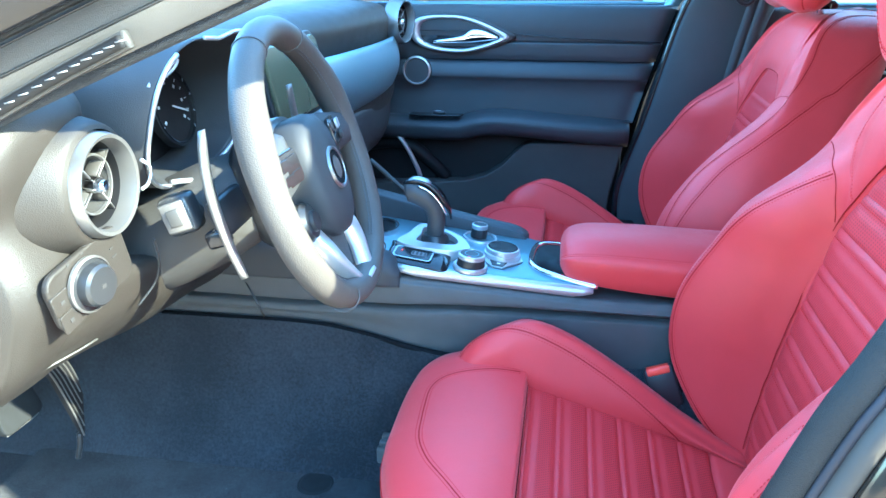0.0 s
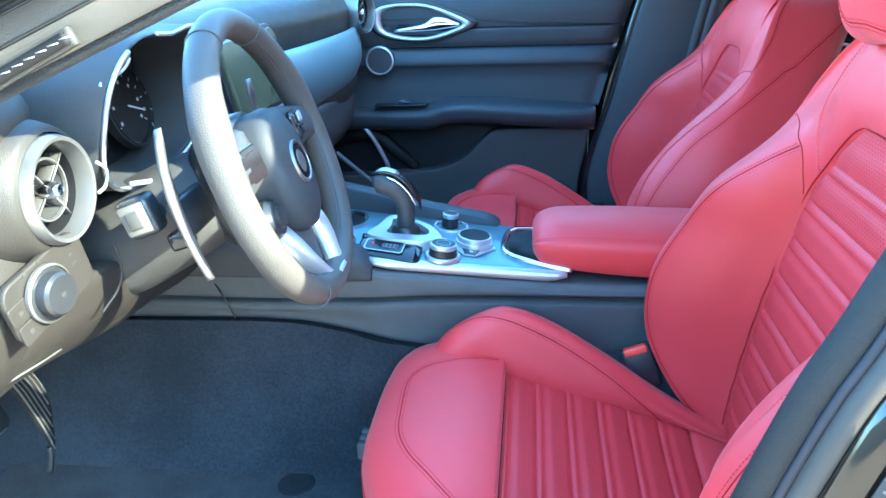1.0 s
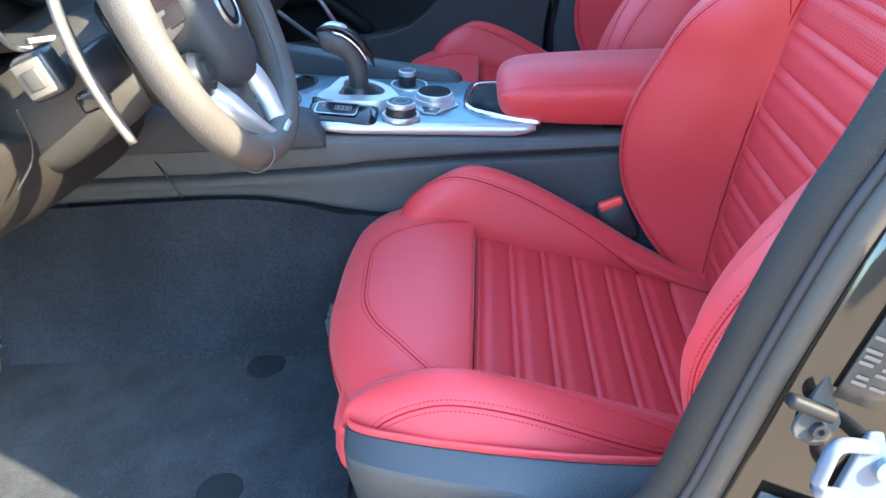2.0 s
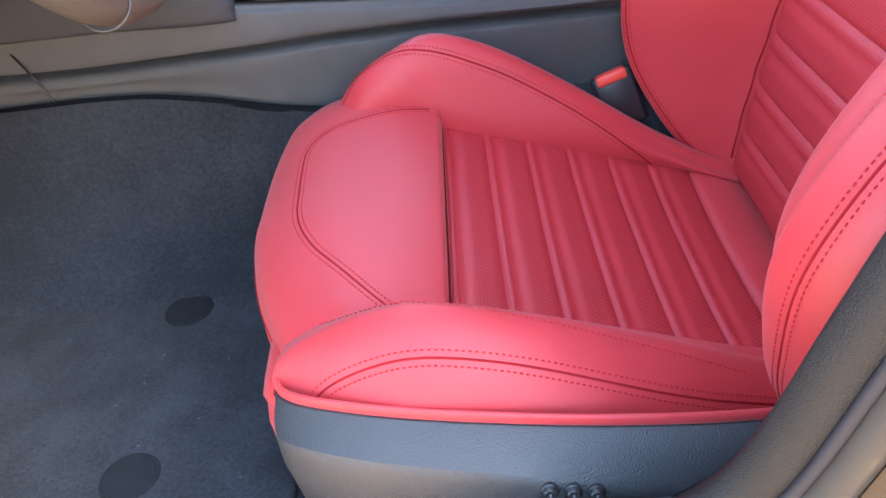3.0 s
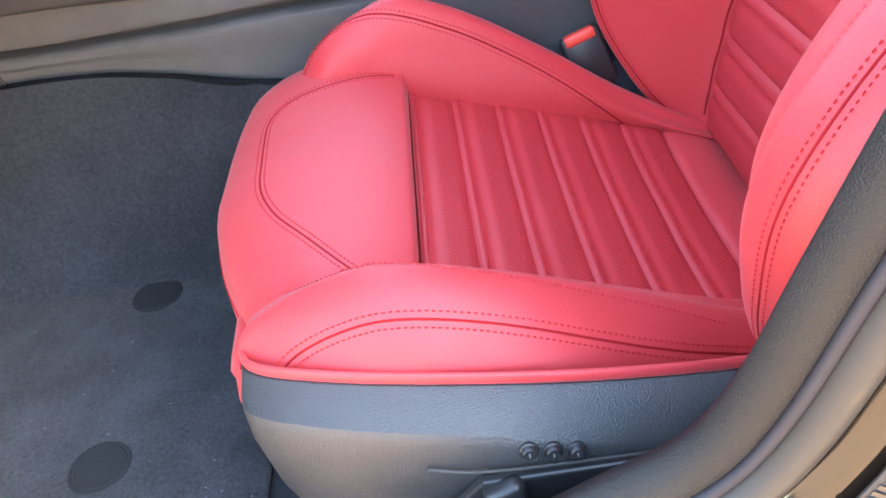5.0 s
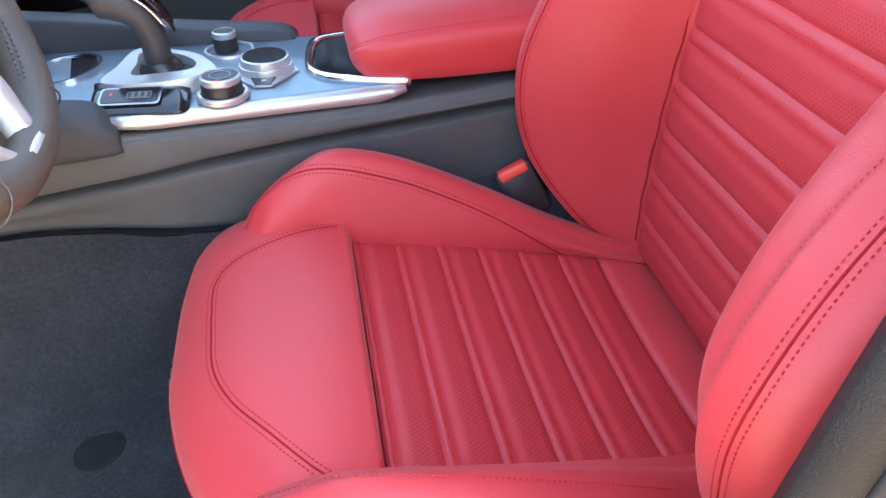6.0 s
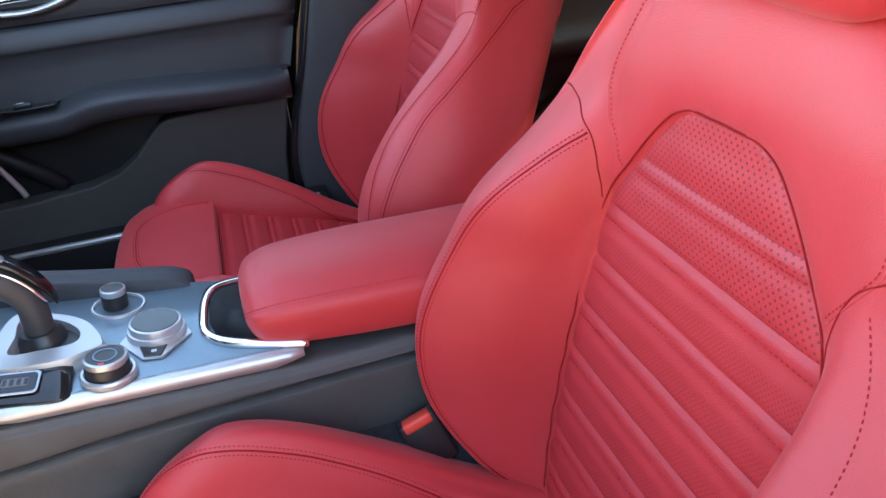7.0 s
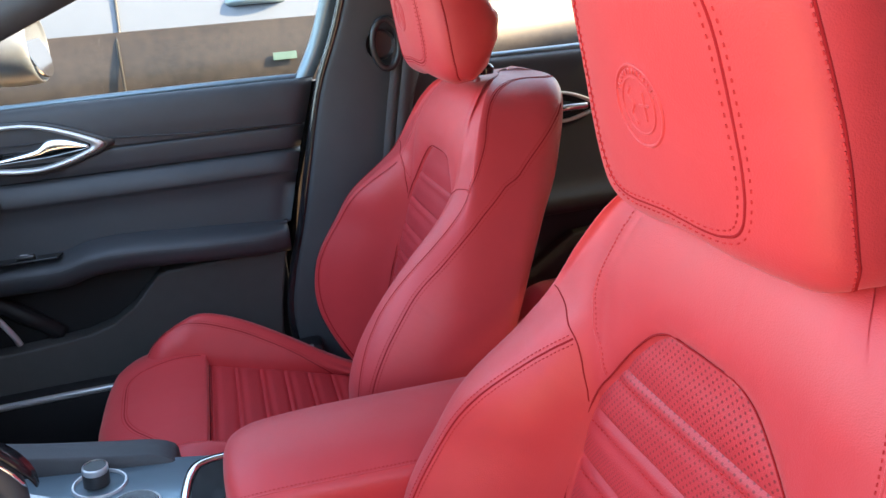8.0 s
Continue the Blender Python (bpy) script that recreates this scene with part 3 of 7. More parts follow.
def seat(yc, recline, label):
    base = thing("front_seat", (0.05, yc, 0.40), label, "car seat", "front seats")
    Y = Vector((0, yc, 0))
    turn = Matrix.Translation((0.28, 0, 0.5)) @ Matrix.Rotation(radians(recline), 4, "Y") @ Matrix.Translation((-0.28, 0, -0.5))

    def put(grid):
        return [[p + Y for p in r] for r in grid]

    def lean(grid):
        return [[(turn @ p) + Y for p in r] for r in grid]

    # cushion foam under the pads
    rows = []
    for x, w, top in ((-0.180, 0.135, 0.555), (-0.175, 0.155, 0.57), (-0.15, 0.175, 0.585), (-0.03, 0.19, 0.57), (0.12, 0.19, 0.525), (0.33, 0.18, 0.47)):
        b = lerp1((-0.18, -0.15, -0.03), (0.525, 0.505, 0.44), x)
        rows.append([(x, -w, b), (x, -w, (b + top) / 2), (x, -w * 0.96, top - 0.008), (x, 0, top), (x, w * 0.96, top - 0.008), (x, w, (b + top) / 2), (x, w, b), (x, 0, b - 0.01)])
    part("cushion_base", skin(put(dense(rows, 24, 24))), leather, base)

    # thigh pad at the front with its stitched panel
    W = 0.171
    rows = []
    for i in range(15):
        y = W * (2 * i / 14 - 1)
        k = abs(y) / W
        fx = -0.015 + (0.060 * k ** 1.5 if y < 0 else 0.026 * k ** 3.8)
        dz = 0.001 * k ** 2 + (0.007 if k > 0.99 else 0.0) - (0.015 * k ** 2 if y > 0 else 0.0)
        y += 0.022 * k ** 2 if y > 0 else 0.0
        sx = 0.003 if k > 0.99 else 0.0
        rows.append([(-0.0345 - sx, y, 0.560), (-0.0325 - sx, y, 0.603 - dz), (-0.042, y, 0.6135 - dz), (-0.085, y, 0.621 - dz), (-0.135 + fx * 0.6, y, 0.618 - dz),
                     (-0.180 + fx * 0.9, y, 0.601 - dz), (-0.191 + fx, y, 0.570 - dz * 1.3), (-0.1925 + fx, y, 0.543), (-0.179 + fx, y, 0.525), (-0.15 + fx, y, 0.52), (-0.09, y, 0.53)])
    g = put(dense(rows, 42, 66))
    part("thigh_pad", skin(g), leather, base)
    line = [(a, b, 0) for a, b in ((37.5, 12), (36.8, 17), (35.8, 21.2), (34.4, 24.6), (32, 26), (28, 26), (24, 25.8), (18.5, 25.4), (14.5, 24.5), (11.5, 23.2), (7.5, 20.6), (4.2, 17.6), (2, 15.2))]
    line = [(p.x, p.y) for p in spline(line, 60)]
    pts, ups = normals_on(g, line)
    seam_parts(base, pts, flip(ups, (-0.3, 0, 1)))
    # welt along the pad's lower lip
    line = [(i, lerp1((0, 4, 12), (34, 36.5, 38), i)) for i in np.linspace(0.4, 41.4, 50)]
    pts, ups = normals_on(g, line)
    seam_parts(base, pts, flip(ups, (-1, 0, 0.2)), rows=(1,))

    # quilted channels of the cushion
    n, x0, x1 = 6, -0.0315, 0.2225
    for k in range(n):
        grid = []
        for a in range(21):
            t = a / 20
            x = x0 + (x1 - x0) * (k + t) / n
            h = channel(t)
            w = lerp1((-0.03, 0.1, 0.22), (0.158, 0.160, 0.150), x)
            r = []
            for b in range(25):
                y = w * (2 * b / 24 - 1)
                e = abs(y) / w
                r.append(Vector((x, y, insert_z(x) + h * (1 - e ** 10) - 0.004 + 0.010 * e ** 3 + 0.0008 * noise.noise((x * 30, y * 20, yc)))))
            grid.append([Vector((x, -w, 0.48))] + r + [Vector((x, w, 0.48))])
        uv = lambda i, j, k=k: (0.31 * j / 26, (x1 - x0) * (k + i / 20) / n)
        part("channel_panel", skin(put(grid), False, False, uv), leather_perf, base)
        pts = [Vector((x0 + (x1 - x0) * (k + 0.15) / n, 0.15 * (2 * b / 30 - 1), insert_z(x0 + (x1 - x0) * (k + 0.15) / n) - 0.0004 + 0.010 * (0.94 * abs(2 * b / 30 - 1)) ** 3)) + Y for b in range(31)]
        tagged(part("stitching", stitched(pts, [Vector((0.3, 0, 1))] * 31, 0, rows=(0,), pitch=0.005), thread, base), kind="stuff")
    # very dark red tube painted for the shade between pad and first channel
    part("pad_gap_shade", tube([Vector((-0.0322, y, 0.5985 + 0.004 * (abs(y) / 0.16) ** 3)) + Y for y in np.linspace(-0.16, 0.165, 24)], 0.0017, k=6), gap_shade, base)
    # plain strip behind the channels
    rows = []
    for y in (-0.155, -0.12, 0, 0.12, 0.155):
        e = (abs(y) / 0.155) ** 3 * 0.010
        rows.append([(0.223, y, 0.49), (0.225, y, insert_z(0.225) - 0.004 + e), (0.245, y, insert_z(0.245) + 0.001 + e), (0.275, y, insert_z(0.27) - 0.004 + e), (0.32, y, 0.48), (0.28, y, 0.46)])
    part("rear_strip", skin(put(dense(rows, 20, 20))), leather, base)

    # cushion bolsters
    for s in (1, -1):
        rows = []
        for x, zc, zi, yk, yo in ((-0.172, 0.590, 0.575, 0.165, 0.186), (-0.166, 0.613, 0.58, 0.160, 0.203), (-0.140, 0.643, 0.588, 0.158, 0.222), (-0.095, 0.664, 0.598, 0.164, 0.236), (-0.04, 0.671, 0.598, 0.171, 0.243),
                                  (0.03, 0.650, 0.578, 0.172, 0.246), (0.11, 0.606, 0.553, 0.164, 0.246), (0.19, 0.556, 0.527, 0.152, 0.243), (0.26, 0.523, 0.508, 0.14, 0.236), (0.31, 0.51, 0.49, 0.14, 0.225)):
            f = 0.35 if x < -0.17 else 1.0
            x += (0.012 if x < -0.08 else 0.0) if s < 0 else lerp1((-0.14, -0.095, -0.04, 0.03), (0.032, 0.026, 0.010, 0.0), x)
            yo -= 0.008 if s < 0 else 0.0
            zc += (0.0135 if s > 0 else -0.022) * min(1.0, max(0.0, (0.26 - x) / 0.25)) * (1 if x > -0.14 else 0.5)
            rows.append([(x, s * (yk + 0.01), 0.50 + (1 - f) * 0.06), (x, s * 0.150, zi - 0.006), (x, s * (yk - 0.012), zi * 0.45 + zc * 0.55), (x, s * (yk + 0.002), zc - 0.006), (x, s * (yk + 0.016), zc),
                         (x, s * (yk * 0.5 + yo * 0.5 + 0.006), zc - 0.012 * f), (x, s * (yo - 0.004), zc - 0.042 * f), (x, s * yo, zc - 0.075 * f), (x, s * (yo - 0.012), 0.535 - 0.02 * f), (x, s * (yo - 0.03), 0.50 + (1 - f) * 0.05)])
        g = put(dense(rows, 44, 50))
        part("cushion_bolster", skin(g), leather, base)
        # the crown seam runs on the top and fades into the rear; the flank carries a second one
        if s > 0:
            line = [(3.5, 14, 0), (8, 18.3, 0), (10.5, 19.2, 0), (13.5, 17.9, 0), (17.8, 14.6, 0), (21.8, 13.3, 0), (25.5, 12.8, 0), (28.8, 12, 0), (31.2, 10.5, 0), (33.2, 8.2, 0), (35, 5, 0)]
        else:
            line = [(4.5, 9.5, 0), (8.8, 12, 0), (12.8, 16, 0), (16, 17.5, 0), (20.5, 19.6, 0), (25.8, 21.2, 0), (33, 22.5, 0)]
        pts, ups = normals_on(g, [(p.x, p.y) for p in spline(line, 80)])
        seam_parts(base, pts, flip(ups, (0, s * 0.2, 1)), rows=(-1,) if s < 0 else (-1, 1), groove=s > 0)
        if s < 0:
            line = spline([(9.6, 28.3, 0), (11.2, 27.2, 0), (13, 26.6, 0), (15.5, 26.2, 0), (19, 26, 0), (23, 25.8, 0), (27.5, 25.9, 0), (30.5, 25.6, 0), (34, 24.6, 0), (40, 23.5, 0)], 90)
            pts, ups = normals_on(g, [(p.x, p.y) for p in line])
            seam_parts(base, pts, flip(ups, (0, s, 0.5)), gap=0.005)

    # ---- backrest: one leather shell, wide bolsters running up into rounded shoulders ----
    MB = Vector((0, yc - 0.010, 0))

    def lean_b(grid):
        return [[(turn @ p) + MB for p in r] for r in grid]

    zs = (0.475, 0.505, 0.56, 0.635, 0.72, 0.80, 0.865, 0.915, 0.955, 1.0, 1.04, 1.068, 1.084, 1.092)
    inner = (0.150, 0.158, 0.162, 0.162, 0.154, 0.143, 0.130, 0.121, 0.118, 0.112, 0.102, 0.088, 0.062, 0.03)
    shapes = {1: ((0.178, 0.194, 0.208, 0.231, 0.232, 0.221, 0.199, 0.180, 0.165, 0.150, 0.130, 0.104, 0.075, 0.035),
                  (0.190, 0.212, 0.250, 0.286, 0.294, 0.280, 0.253, 0.227, 0.204, 0.178, 0.151, 0.123, 0.090, 0.042),
                  (0.000, 0.022, 0.070, 0.116, 0.129, 0.109, 0.079, 0.038, 0.008, -0.006, -0.010, -0.014, -0.018, -0.01)),
              -1: ((0.174, 0.191, 0.210, 0.225, 0.230, 0.218, 0.205, 0.186, 0.168, 0.152, 0.130, 0.104, 0.075, 0.035),
                   (0.190, 0.212, 0.250, 0.286, 0.295, 0.283, 0.258, 0.232, 0.210, 0.186, 0.160, 0.130, 0.092, 0.042),
                   (0.020, 0.052, 0.092, 0.132, 0.149, 0.110, 0.036, 0.006, -0.002, -0.007, -0.010, -0.014, -0.018, -0.01) if yc < MID else
                   (0.020, 0.052, 0.092, 0.128, 0.146, 0.124, 0.076, 0.034, 0.008, -0.006, -0.010, -0.014, -0.018, -0.01))}
    push = (0, 0, 0, 0, 0, 0, 0, 0, 0, 0, 0.002, 0.010, 0.026, 0.058)
    depth = (0.40, 0.40, 0.40, 0.41, 0.42, 0.47, 0.58, 0.69, 0.81, 0.89, 0.94, 0.91, 0.76, 0.30)

    def half(z):
        """Half width of the quilted centre panel."""
        return lerp1((0.50, 0.62, 0.74, 0.82, 0.856, 0.885, 0.911, 0.936, 0.954, 0.965, 0.971, 0.975), (0.163, 0.163, 0.152, 0.140, 0.134, 0.122, 0.104, 0.085, 0.069, 0.057, 0.046, 0.0), z)

    rows = []
    for i, z in enumerate(zs):
        x, e, wi = back_x(z) + push[i], depth[i], inner[i]
        ring_ = []
        for s in (1, -1):
            wc, wo, h = (q[i] for q in shapes[s])
            pts = [(x, 0, z), (x, s * wi * 0.5, z), (x + 0.003, s * wi * 0.9, z), (x + 0.004 - h * 0.12, s * wi, z), (x - h * (0.80 if s < 0 and yc < MID else 0.55), s * (wi * 0.65 + wc * 0.35), z), (x - h * 0.93, s * (wc - 0.016), z), (x - h, s * wc, z),
                   (x - h * 0.86, s * (wc * 0.4 + wo * 0.6), z), (x - h * 0.38, s * (wo - 0.002), z), (x + 0.045 * e, s * wo, z), (x + 0.115 * e, s * (wo - 0.006), z + 0.006 * e), (x + 0.150 * e, s * (wo - 0.04), z + 0.008), (x + 0.155 * e, s * wo * 0.4, z + 0.008), (x + 0.155 * e, 0, z + 0.008)]
            ring_ += pts if s > 0 else pts[12:0:-1]
        rows.append(ring_)
    NU, NV = 130, 208
    gl_ = dense(rows, NU, NV)
    corner = [(half(z), z) for z in (0.80, 0.82, 0.856, 0.885, 0.911, 0.936, 0.954, 0.965, 0.971)] + [(0.034, 0.9745), (0.0, 0.975)]
    rim_line = [(a[0] + (b[0] - a[0]) * k / 16, a[1] + (b[1] - a[1]) * k / 16) for a, b in zip(corner, corner[1:]) for k in range(17)]
    for r in gl_:
        for p in r:
            if p.z > 0.80 and p.x < back_x(p.z) + 0.05:
                d = min(math.hypot(abs(p.y) - a, p.z - b) for a, b in rim_line)
                if p.z < 0.974 and abs(p.y) < half(p.z):
                    d = -d
                amount = mix1((0.80, 0.87), (0.0, 1.0), p.z) * mix1((0.0, 0.985, 1.07), (1.0, 1.0, 0.0), p.z)
                flat_ = amount * (1 - mix1((0.0, 0.104, 0.150), (0.0, 0.0, 1.0), abs(p.y)))
                p.x += flat_ * (back_x(p.z) - p.x)
                p.x += amount * (-0.009 * (1 - math.exp(-d / 0.011)) if d > 0 else min(0.010, -d * 0.8))
            elif p.z <= 0.80 and p.x < back_x(p.z) + 0.02 and abs(p.y) < half(p.z) - 0.012:
                p.x += 0.010 * min(1.0, (half(p.z) - 0.012 - abs(p.y)) / 0.02)
    gb = lean_b(gl_)
    part("backrest_shell", skin(gb), leather, base)

    def on_back(line, s, n=90):
        """Points and normals along a line of (height, station round the section) on one side of the shell."""
        out = []
        for p in spline([(z, v, 0) for z, v in line], n):
            i = max(0, min(len(zs) - 2, sum(1 for z in zs if z <= p.x) - 1))
            row = (i + (p.x - zs[i]) / (zs[i + 1] - zs[i])) * NU / (len(zs) - 1)
            out.append((row, (p.y if s > 0 else 26 - p.y) * NV / 26))
        pts, ups = normals_on(gb, out)
        return pts, flip(ups, (-1, s * 0.6, 0.2))

    for s in (1, -1):
        inboard = (s > 0) == (yc < MID)
        near_pass = s < 0 and inboard
        # seam along the bolster's crown, up to the crease that closes it
        if inboard:
            line = ((0.504, 3.8), (0.53, 4.4), (0.557, 4.8), (0.613, 5.1), (0.68, 5.3), (0.768, 5.42), (0.815, 5.45), (0.86, 5.2), (0.90, 4.78), (0.916, 4.5), (0.930, 4.05))
            if near_pass:
                line = ((0.51, 5.2), (0.60, 6.2), (0.70, 6.6), (0.776, 6.38), (0.813, 6.3), (0.852, 6.5), (0.88, 6.72), (0.919, 7.05), (0.953, 7.6))
            seam_parts(base, *on_back(line, s), gap=0.004, rows=(1,) if near_pass else (-1, 1))
        else:
            seam_parts(base, *on_back(((0.52, 4.4), (0.58, 4.8), (0.64, 5.0), (0.72, 5.2), (0.80, 5.2), (0.86, 5.0), (0.90, 4.7), (0.926, 4.3)), s), gap=0.002, rows=(1,), groove=s > 0)
        pts, ups = on_back(((0.874, 3.0), (0.885, 3.12), (0.901, 3.35), (0.918, 3.62), (0.933, 4.1), (0.947, 5.2), (0.955, 6.6), (0.957, 7.4)), s, 60)
        part("fold_seam", tube([p + u * 0.0002 for p, u in zip(pts, ups)], 0.0006, k=6), seam_red, base)
        # yoke seam from the panel's corner up to the head restraint
        line = ((0.954, 7.6), (0.978, 8.1), (1.012, 8.35), (1.046, 8.3), (1.068, 8.4), (1.083, 8.8), (1.087, 9.5), (1.085, 10.2), (1.082, 11.0)) if near_pass else ((0.906, 2.05), (0.919, 2.45), (0.932, 3.1), (0.944, 3.5), (0.958, 3.8), (0.970, 4.2), (0.984, 4.5), (1.002, 4.6), (1.022, 4.4), (1.038, 4.2), (1.055, 4.1)) if inboard else ((0.90, 3.0), (0.93, 4.1), (0.95, 4.8), (0.985, 5.4), (1.02, 5.8), (1.045, 6.1), (1.062, 6.3))
        seam_parts(base, *on_back(line, s, 60), gap=0.003, rows=(-1, 1) if near_pass else (s,), line=None if near_pass else leather)
        # seam over the flank towards the rear of the shoulder
        line = ((0.51, 6.5), (0.60, 6.9), (0.736, 7.05), (0.784, 7.1), (0.835, 7.22), (0.875, 7.65), (0.919, 8.35), (0.960, 9.1), (1.0, 9.62), (1.032, 10.12), (1.05, 10.5)) if inboard else ((0.505, 5.6), (0.55, 6.0), (0.63, 6.35), (0.72, 6.5), (0.80, 6.5), (0.86, 6.5), (0.92, 7.0), (0.97, 8.0), (1.02, 9.5))
        seam_parts(base, *on_back(line, s), gap=0.0045)

    # quilted channels of the backrest
    n, z0, z1 = 9, 0.5135, 0.9725
    for k in range(n):
        grid = []
        for a in range(17):
            t = a / 16
            z = z0 + (z1 - z0) * (k + t) / n
            h = channel(1 - t) if k < n - 1 else 0.0016 * math.sin(math.pi * min(1, t * 1.5)) - 0.001
            w = max(0.012, half(z) + 0.001)
            r = []
            for b in range(33):
                y = w * (2 * b / 32 - 1)
                e = abs(y) / w
                roll = mix1((0.84, 0.93), (0.003, 0.0045), z) * e ** 8
                r.append(Vector((back_x(z) + 0.0005 - h * (1 - e ** 12) + roll + 0.0007 * noise.noise((z * 30, y * 20, yc)), y, z)))
            grid.append([Vector((back_x(z) + 0.03, -w, z))] + r + [Vector((back_x(z) + 0.03, w, z))])
        uv = lambda i, j, k=k: (half(z0 + (z1 - z0) * (k + i / 16) / n) * (2 * min(max(j - 1, 0), 32) / 32 - 1) + 0.5, (z1 - z0) * (k + i / 16) / n)
        part("channel_panel", skin(lean_b(grid), False, False, uv), leather_perf_back if k < n - 2 else leather_perf_top, base)
        zz = z0 + (z1 - z0) * (k + 0.79) / n
        if k < n - 1:
            pts = [turn @ Vector((back_x(zz) - 0.0004, 0.95 * half(zz) * (2 * b / 30 - 1), zz)) + MB for b in range(31)]
            tagged(part("stitching", stitched(pts, [Vector((-1, 0, -0.3))] * 31, 0, rows=(0,), pitch=0.005), thread, base), kind="stuff")
    # dark red line painted for the shade where the panel tucks under its surround
    low = tuple(np.linspace(0.53, 0.785, 22))
    up = (0.80, 0.84, 0.885, 0.911, 0.936, 0.954, 0.965, 0.971)
    side = lambda z, s: (back_x(z) - lerp1((0.74, 0.86), (0.0026, 0.0012), z), s * (half(z) * lerp1((0.74, 0.86), (0.955, 1.004), z) + 0.0012 * math.sin(z * 130 + s) * (z < 0.8)), z)
    edge = [side(z, -1) for z in low + up] + [(back_x(0.975) - 0.0013, y, 0.9755 - abs(y) * 0.02) for y in (-0.034, -0.017, 0.0, 0.017, 0.034)] + [side(z, 1) for z in up[::-1] + low[::-1]]
    part("tuck_shade", tube([turn @ p + MB for p in spline(edge, 260)], 0.0008, k=6), gap_red, base)

    # head restraint, leaning forward over the shoulders
    hz = (1.062, 1.066, 1.073, 1.085, 1.105, 1.13, 1.155, 1.18, 1.205, 1.225, 1.24, 1.248)
    rows = []
    for z in hz:
        w = lerp1((1.062, 1.066, 1.073, 1.09, 1.13, 1.20, 1.225, 1.24, 1.248), (0.090, 0.106, 0.114, 0.119, 0.118, 0.109, 0.102, 0.088, 0.068), z)
        d = lerp1((1.062, 1.073, 1.10, 1.20, 1.235, 1.248), (0.075, 0.098, 0.112, 0.105, 0.085, 0.055), z)
        x = 0.289 - 0.25 * (z - 1.15) + lerp1((1.062, 1.066, 1.073, 1.085, 1.10, 1.22, 1.24, 1.248), (0.022, 0.013, 0.006, 0.0015, 0.0, 0.0, 0.008, 0.020), z)
        side = [(x, 0, z), (x + 0.002, w * 0.34, z), (x + 0.008, w * 0.62, z), (x + 0.019, w * 0.86, z), (x + 0.034, w * 0.985, z), (x + d * 0.58, w * 1.03, z), (x + d * 0.85, w * 0.97, z), (x + d * 0.98, w * 0.74, z), (x + d, 0, z)]
        rise = lerp1((1.062, 1.085, 1.14, 1.20), (0.34, 0.30, 0.10, 0.0), z)
        sag = lerp1((1.062, 1.09, 1.16), (0.0105, 0.009, 0.0), z)
        side = [(a, b, c + rise * max(0.0, a - x - 0.020) + lerp1((1.062, 1.18), (0.8, 0.0), z) * max(0.0, a - x - 0.050) - sag * min(1.0, max(0.0, b / w - 0.1) / 0.8)) for a, b, c in side]
        rows.append(side + [(a, -b, c) for a, b, c in side[7:0:-1]])
    HU, HV = 88, 128
    # the passenger's restraint stands pulled out on its posts
    lift = 0.033 if yc > MID else 0.0
    gh = [[p + Vector((-0.28 * lift, 0, lift)) for p in r] for r in lean_b(dense(rows, HU, HV))]
    hr = part("head_restraint", skin(gh), leather, base)

    def on_head(z, v):
        i = max(0, min(len(hz) - 2, sum(1 for q in hz if q <= z) - 1))
        return ((i + (z - hz[i]) / (hz[i + 1] - hz[i])) * HU / (len(hz) - 1), (v % 16) * HV / 16)

    # stitched face panel and the side seams
    line = []
    for q in np.linspace(0, 2 * math.pi, 161):
        c, m = math.cos(q), math.sin(q)
        line.append(on_head(1.153 + 0.071 * abs(m) ** 0.42 * (1 if m > 0 else -1), 2.05 * abs(c) ** 0.42 * (1 if c > 0 else -1)))
    pts, ups = normals_on(gh, line)
    seam_parts(hr, pts, flip(ups, (-1, 0, 0)), gap=0.0042, rows=(-1, 1), pitch=0.0056)
    for s in (1, -1):
        line = [on_head(z, v * s) for z, v in zip(np.linspace(1.0665, 1.235, 60), np.interp(np.linspace(0, 1, 60), (0, 0.1, 0.5, 1), (3.75, 4.0, 4.05, 3.95) if s < 0 else (5.2, 5.4, 5.5, 5.4)))]
        pts, ups = normals_on(gh, line)
        seam_parts(hr, pts, flip(ups, (-1, s, 0)), gap=0.0016, rows=(s,))
    # round embossed badge, plain rings and strokes
    def on_badge(u, v):
        return on_head(1.146 + v, u / 0.0405)
    for r, w in ((0.0235, 0.0011), (0.0165, 0.0008)):
        pts, ups = normals_on(gh, [on_badge(r * math.cos(a), r * math.sin(a)) for a in np.linspace(0, 2 * math.pi, 41)[:-1]])
        part("embossed_ring", tube(pts, w, k=6, closed_path=True, up=(1, 0, 0)), leather, hr)
    for stroke in (((-0.012, 0.001), (-0.002, 0.001)), ((-0.007, -0.008), (-0.007, 0.009)), ((0.003, -0.011), (0.008, -0.005), (0.004, 0.001), (0.009, 0.006), (0.005, 0.011))):
        pts, ups = normals_on(gh, [on_badge(p.x, p.y) for p in spline([(u, v, 0) for u, v in stroke], 12)])
        part("embossed_stroke", tube(pts, 0.0009, k=6, up=(1, 0, 0)), leather, hr)
    for k in range(14):
        a = math.pi * (0.12 + 0.76 * k / 13)
        pts, ups = normals_on(gh, [on_badge(q * math.cos(a), q * math.sin(a)) for q in (0.0185, 0.0200, 0.0215)])
        part("embossed_tick", tube(pts, 0.0008, k=5, up=(1, 0, 0)), leather, hr)
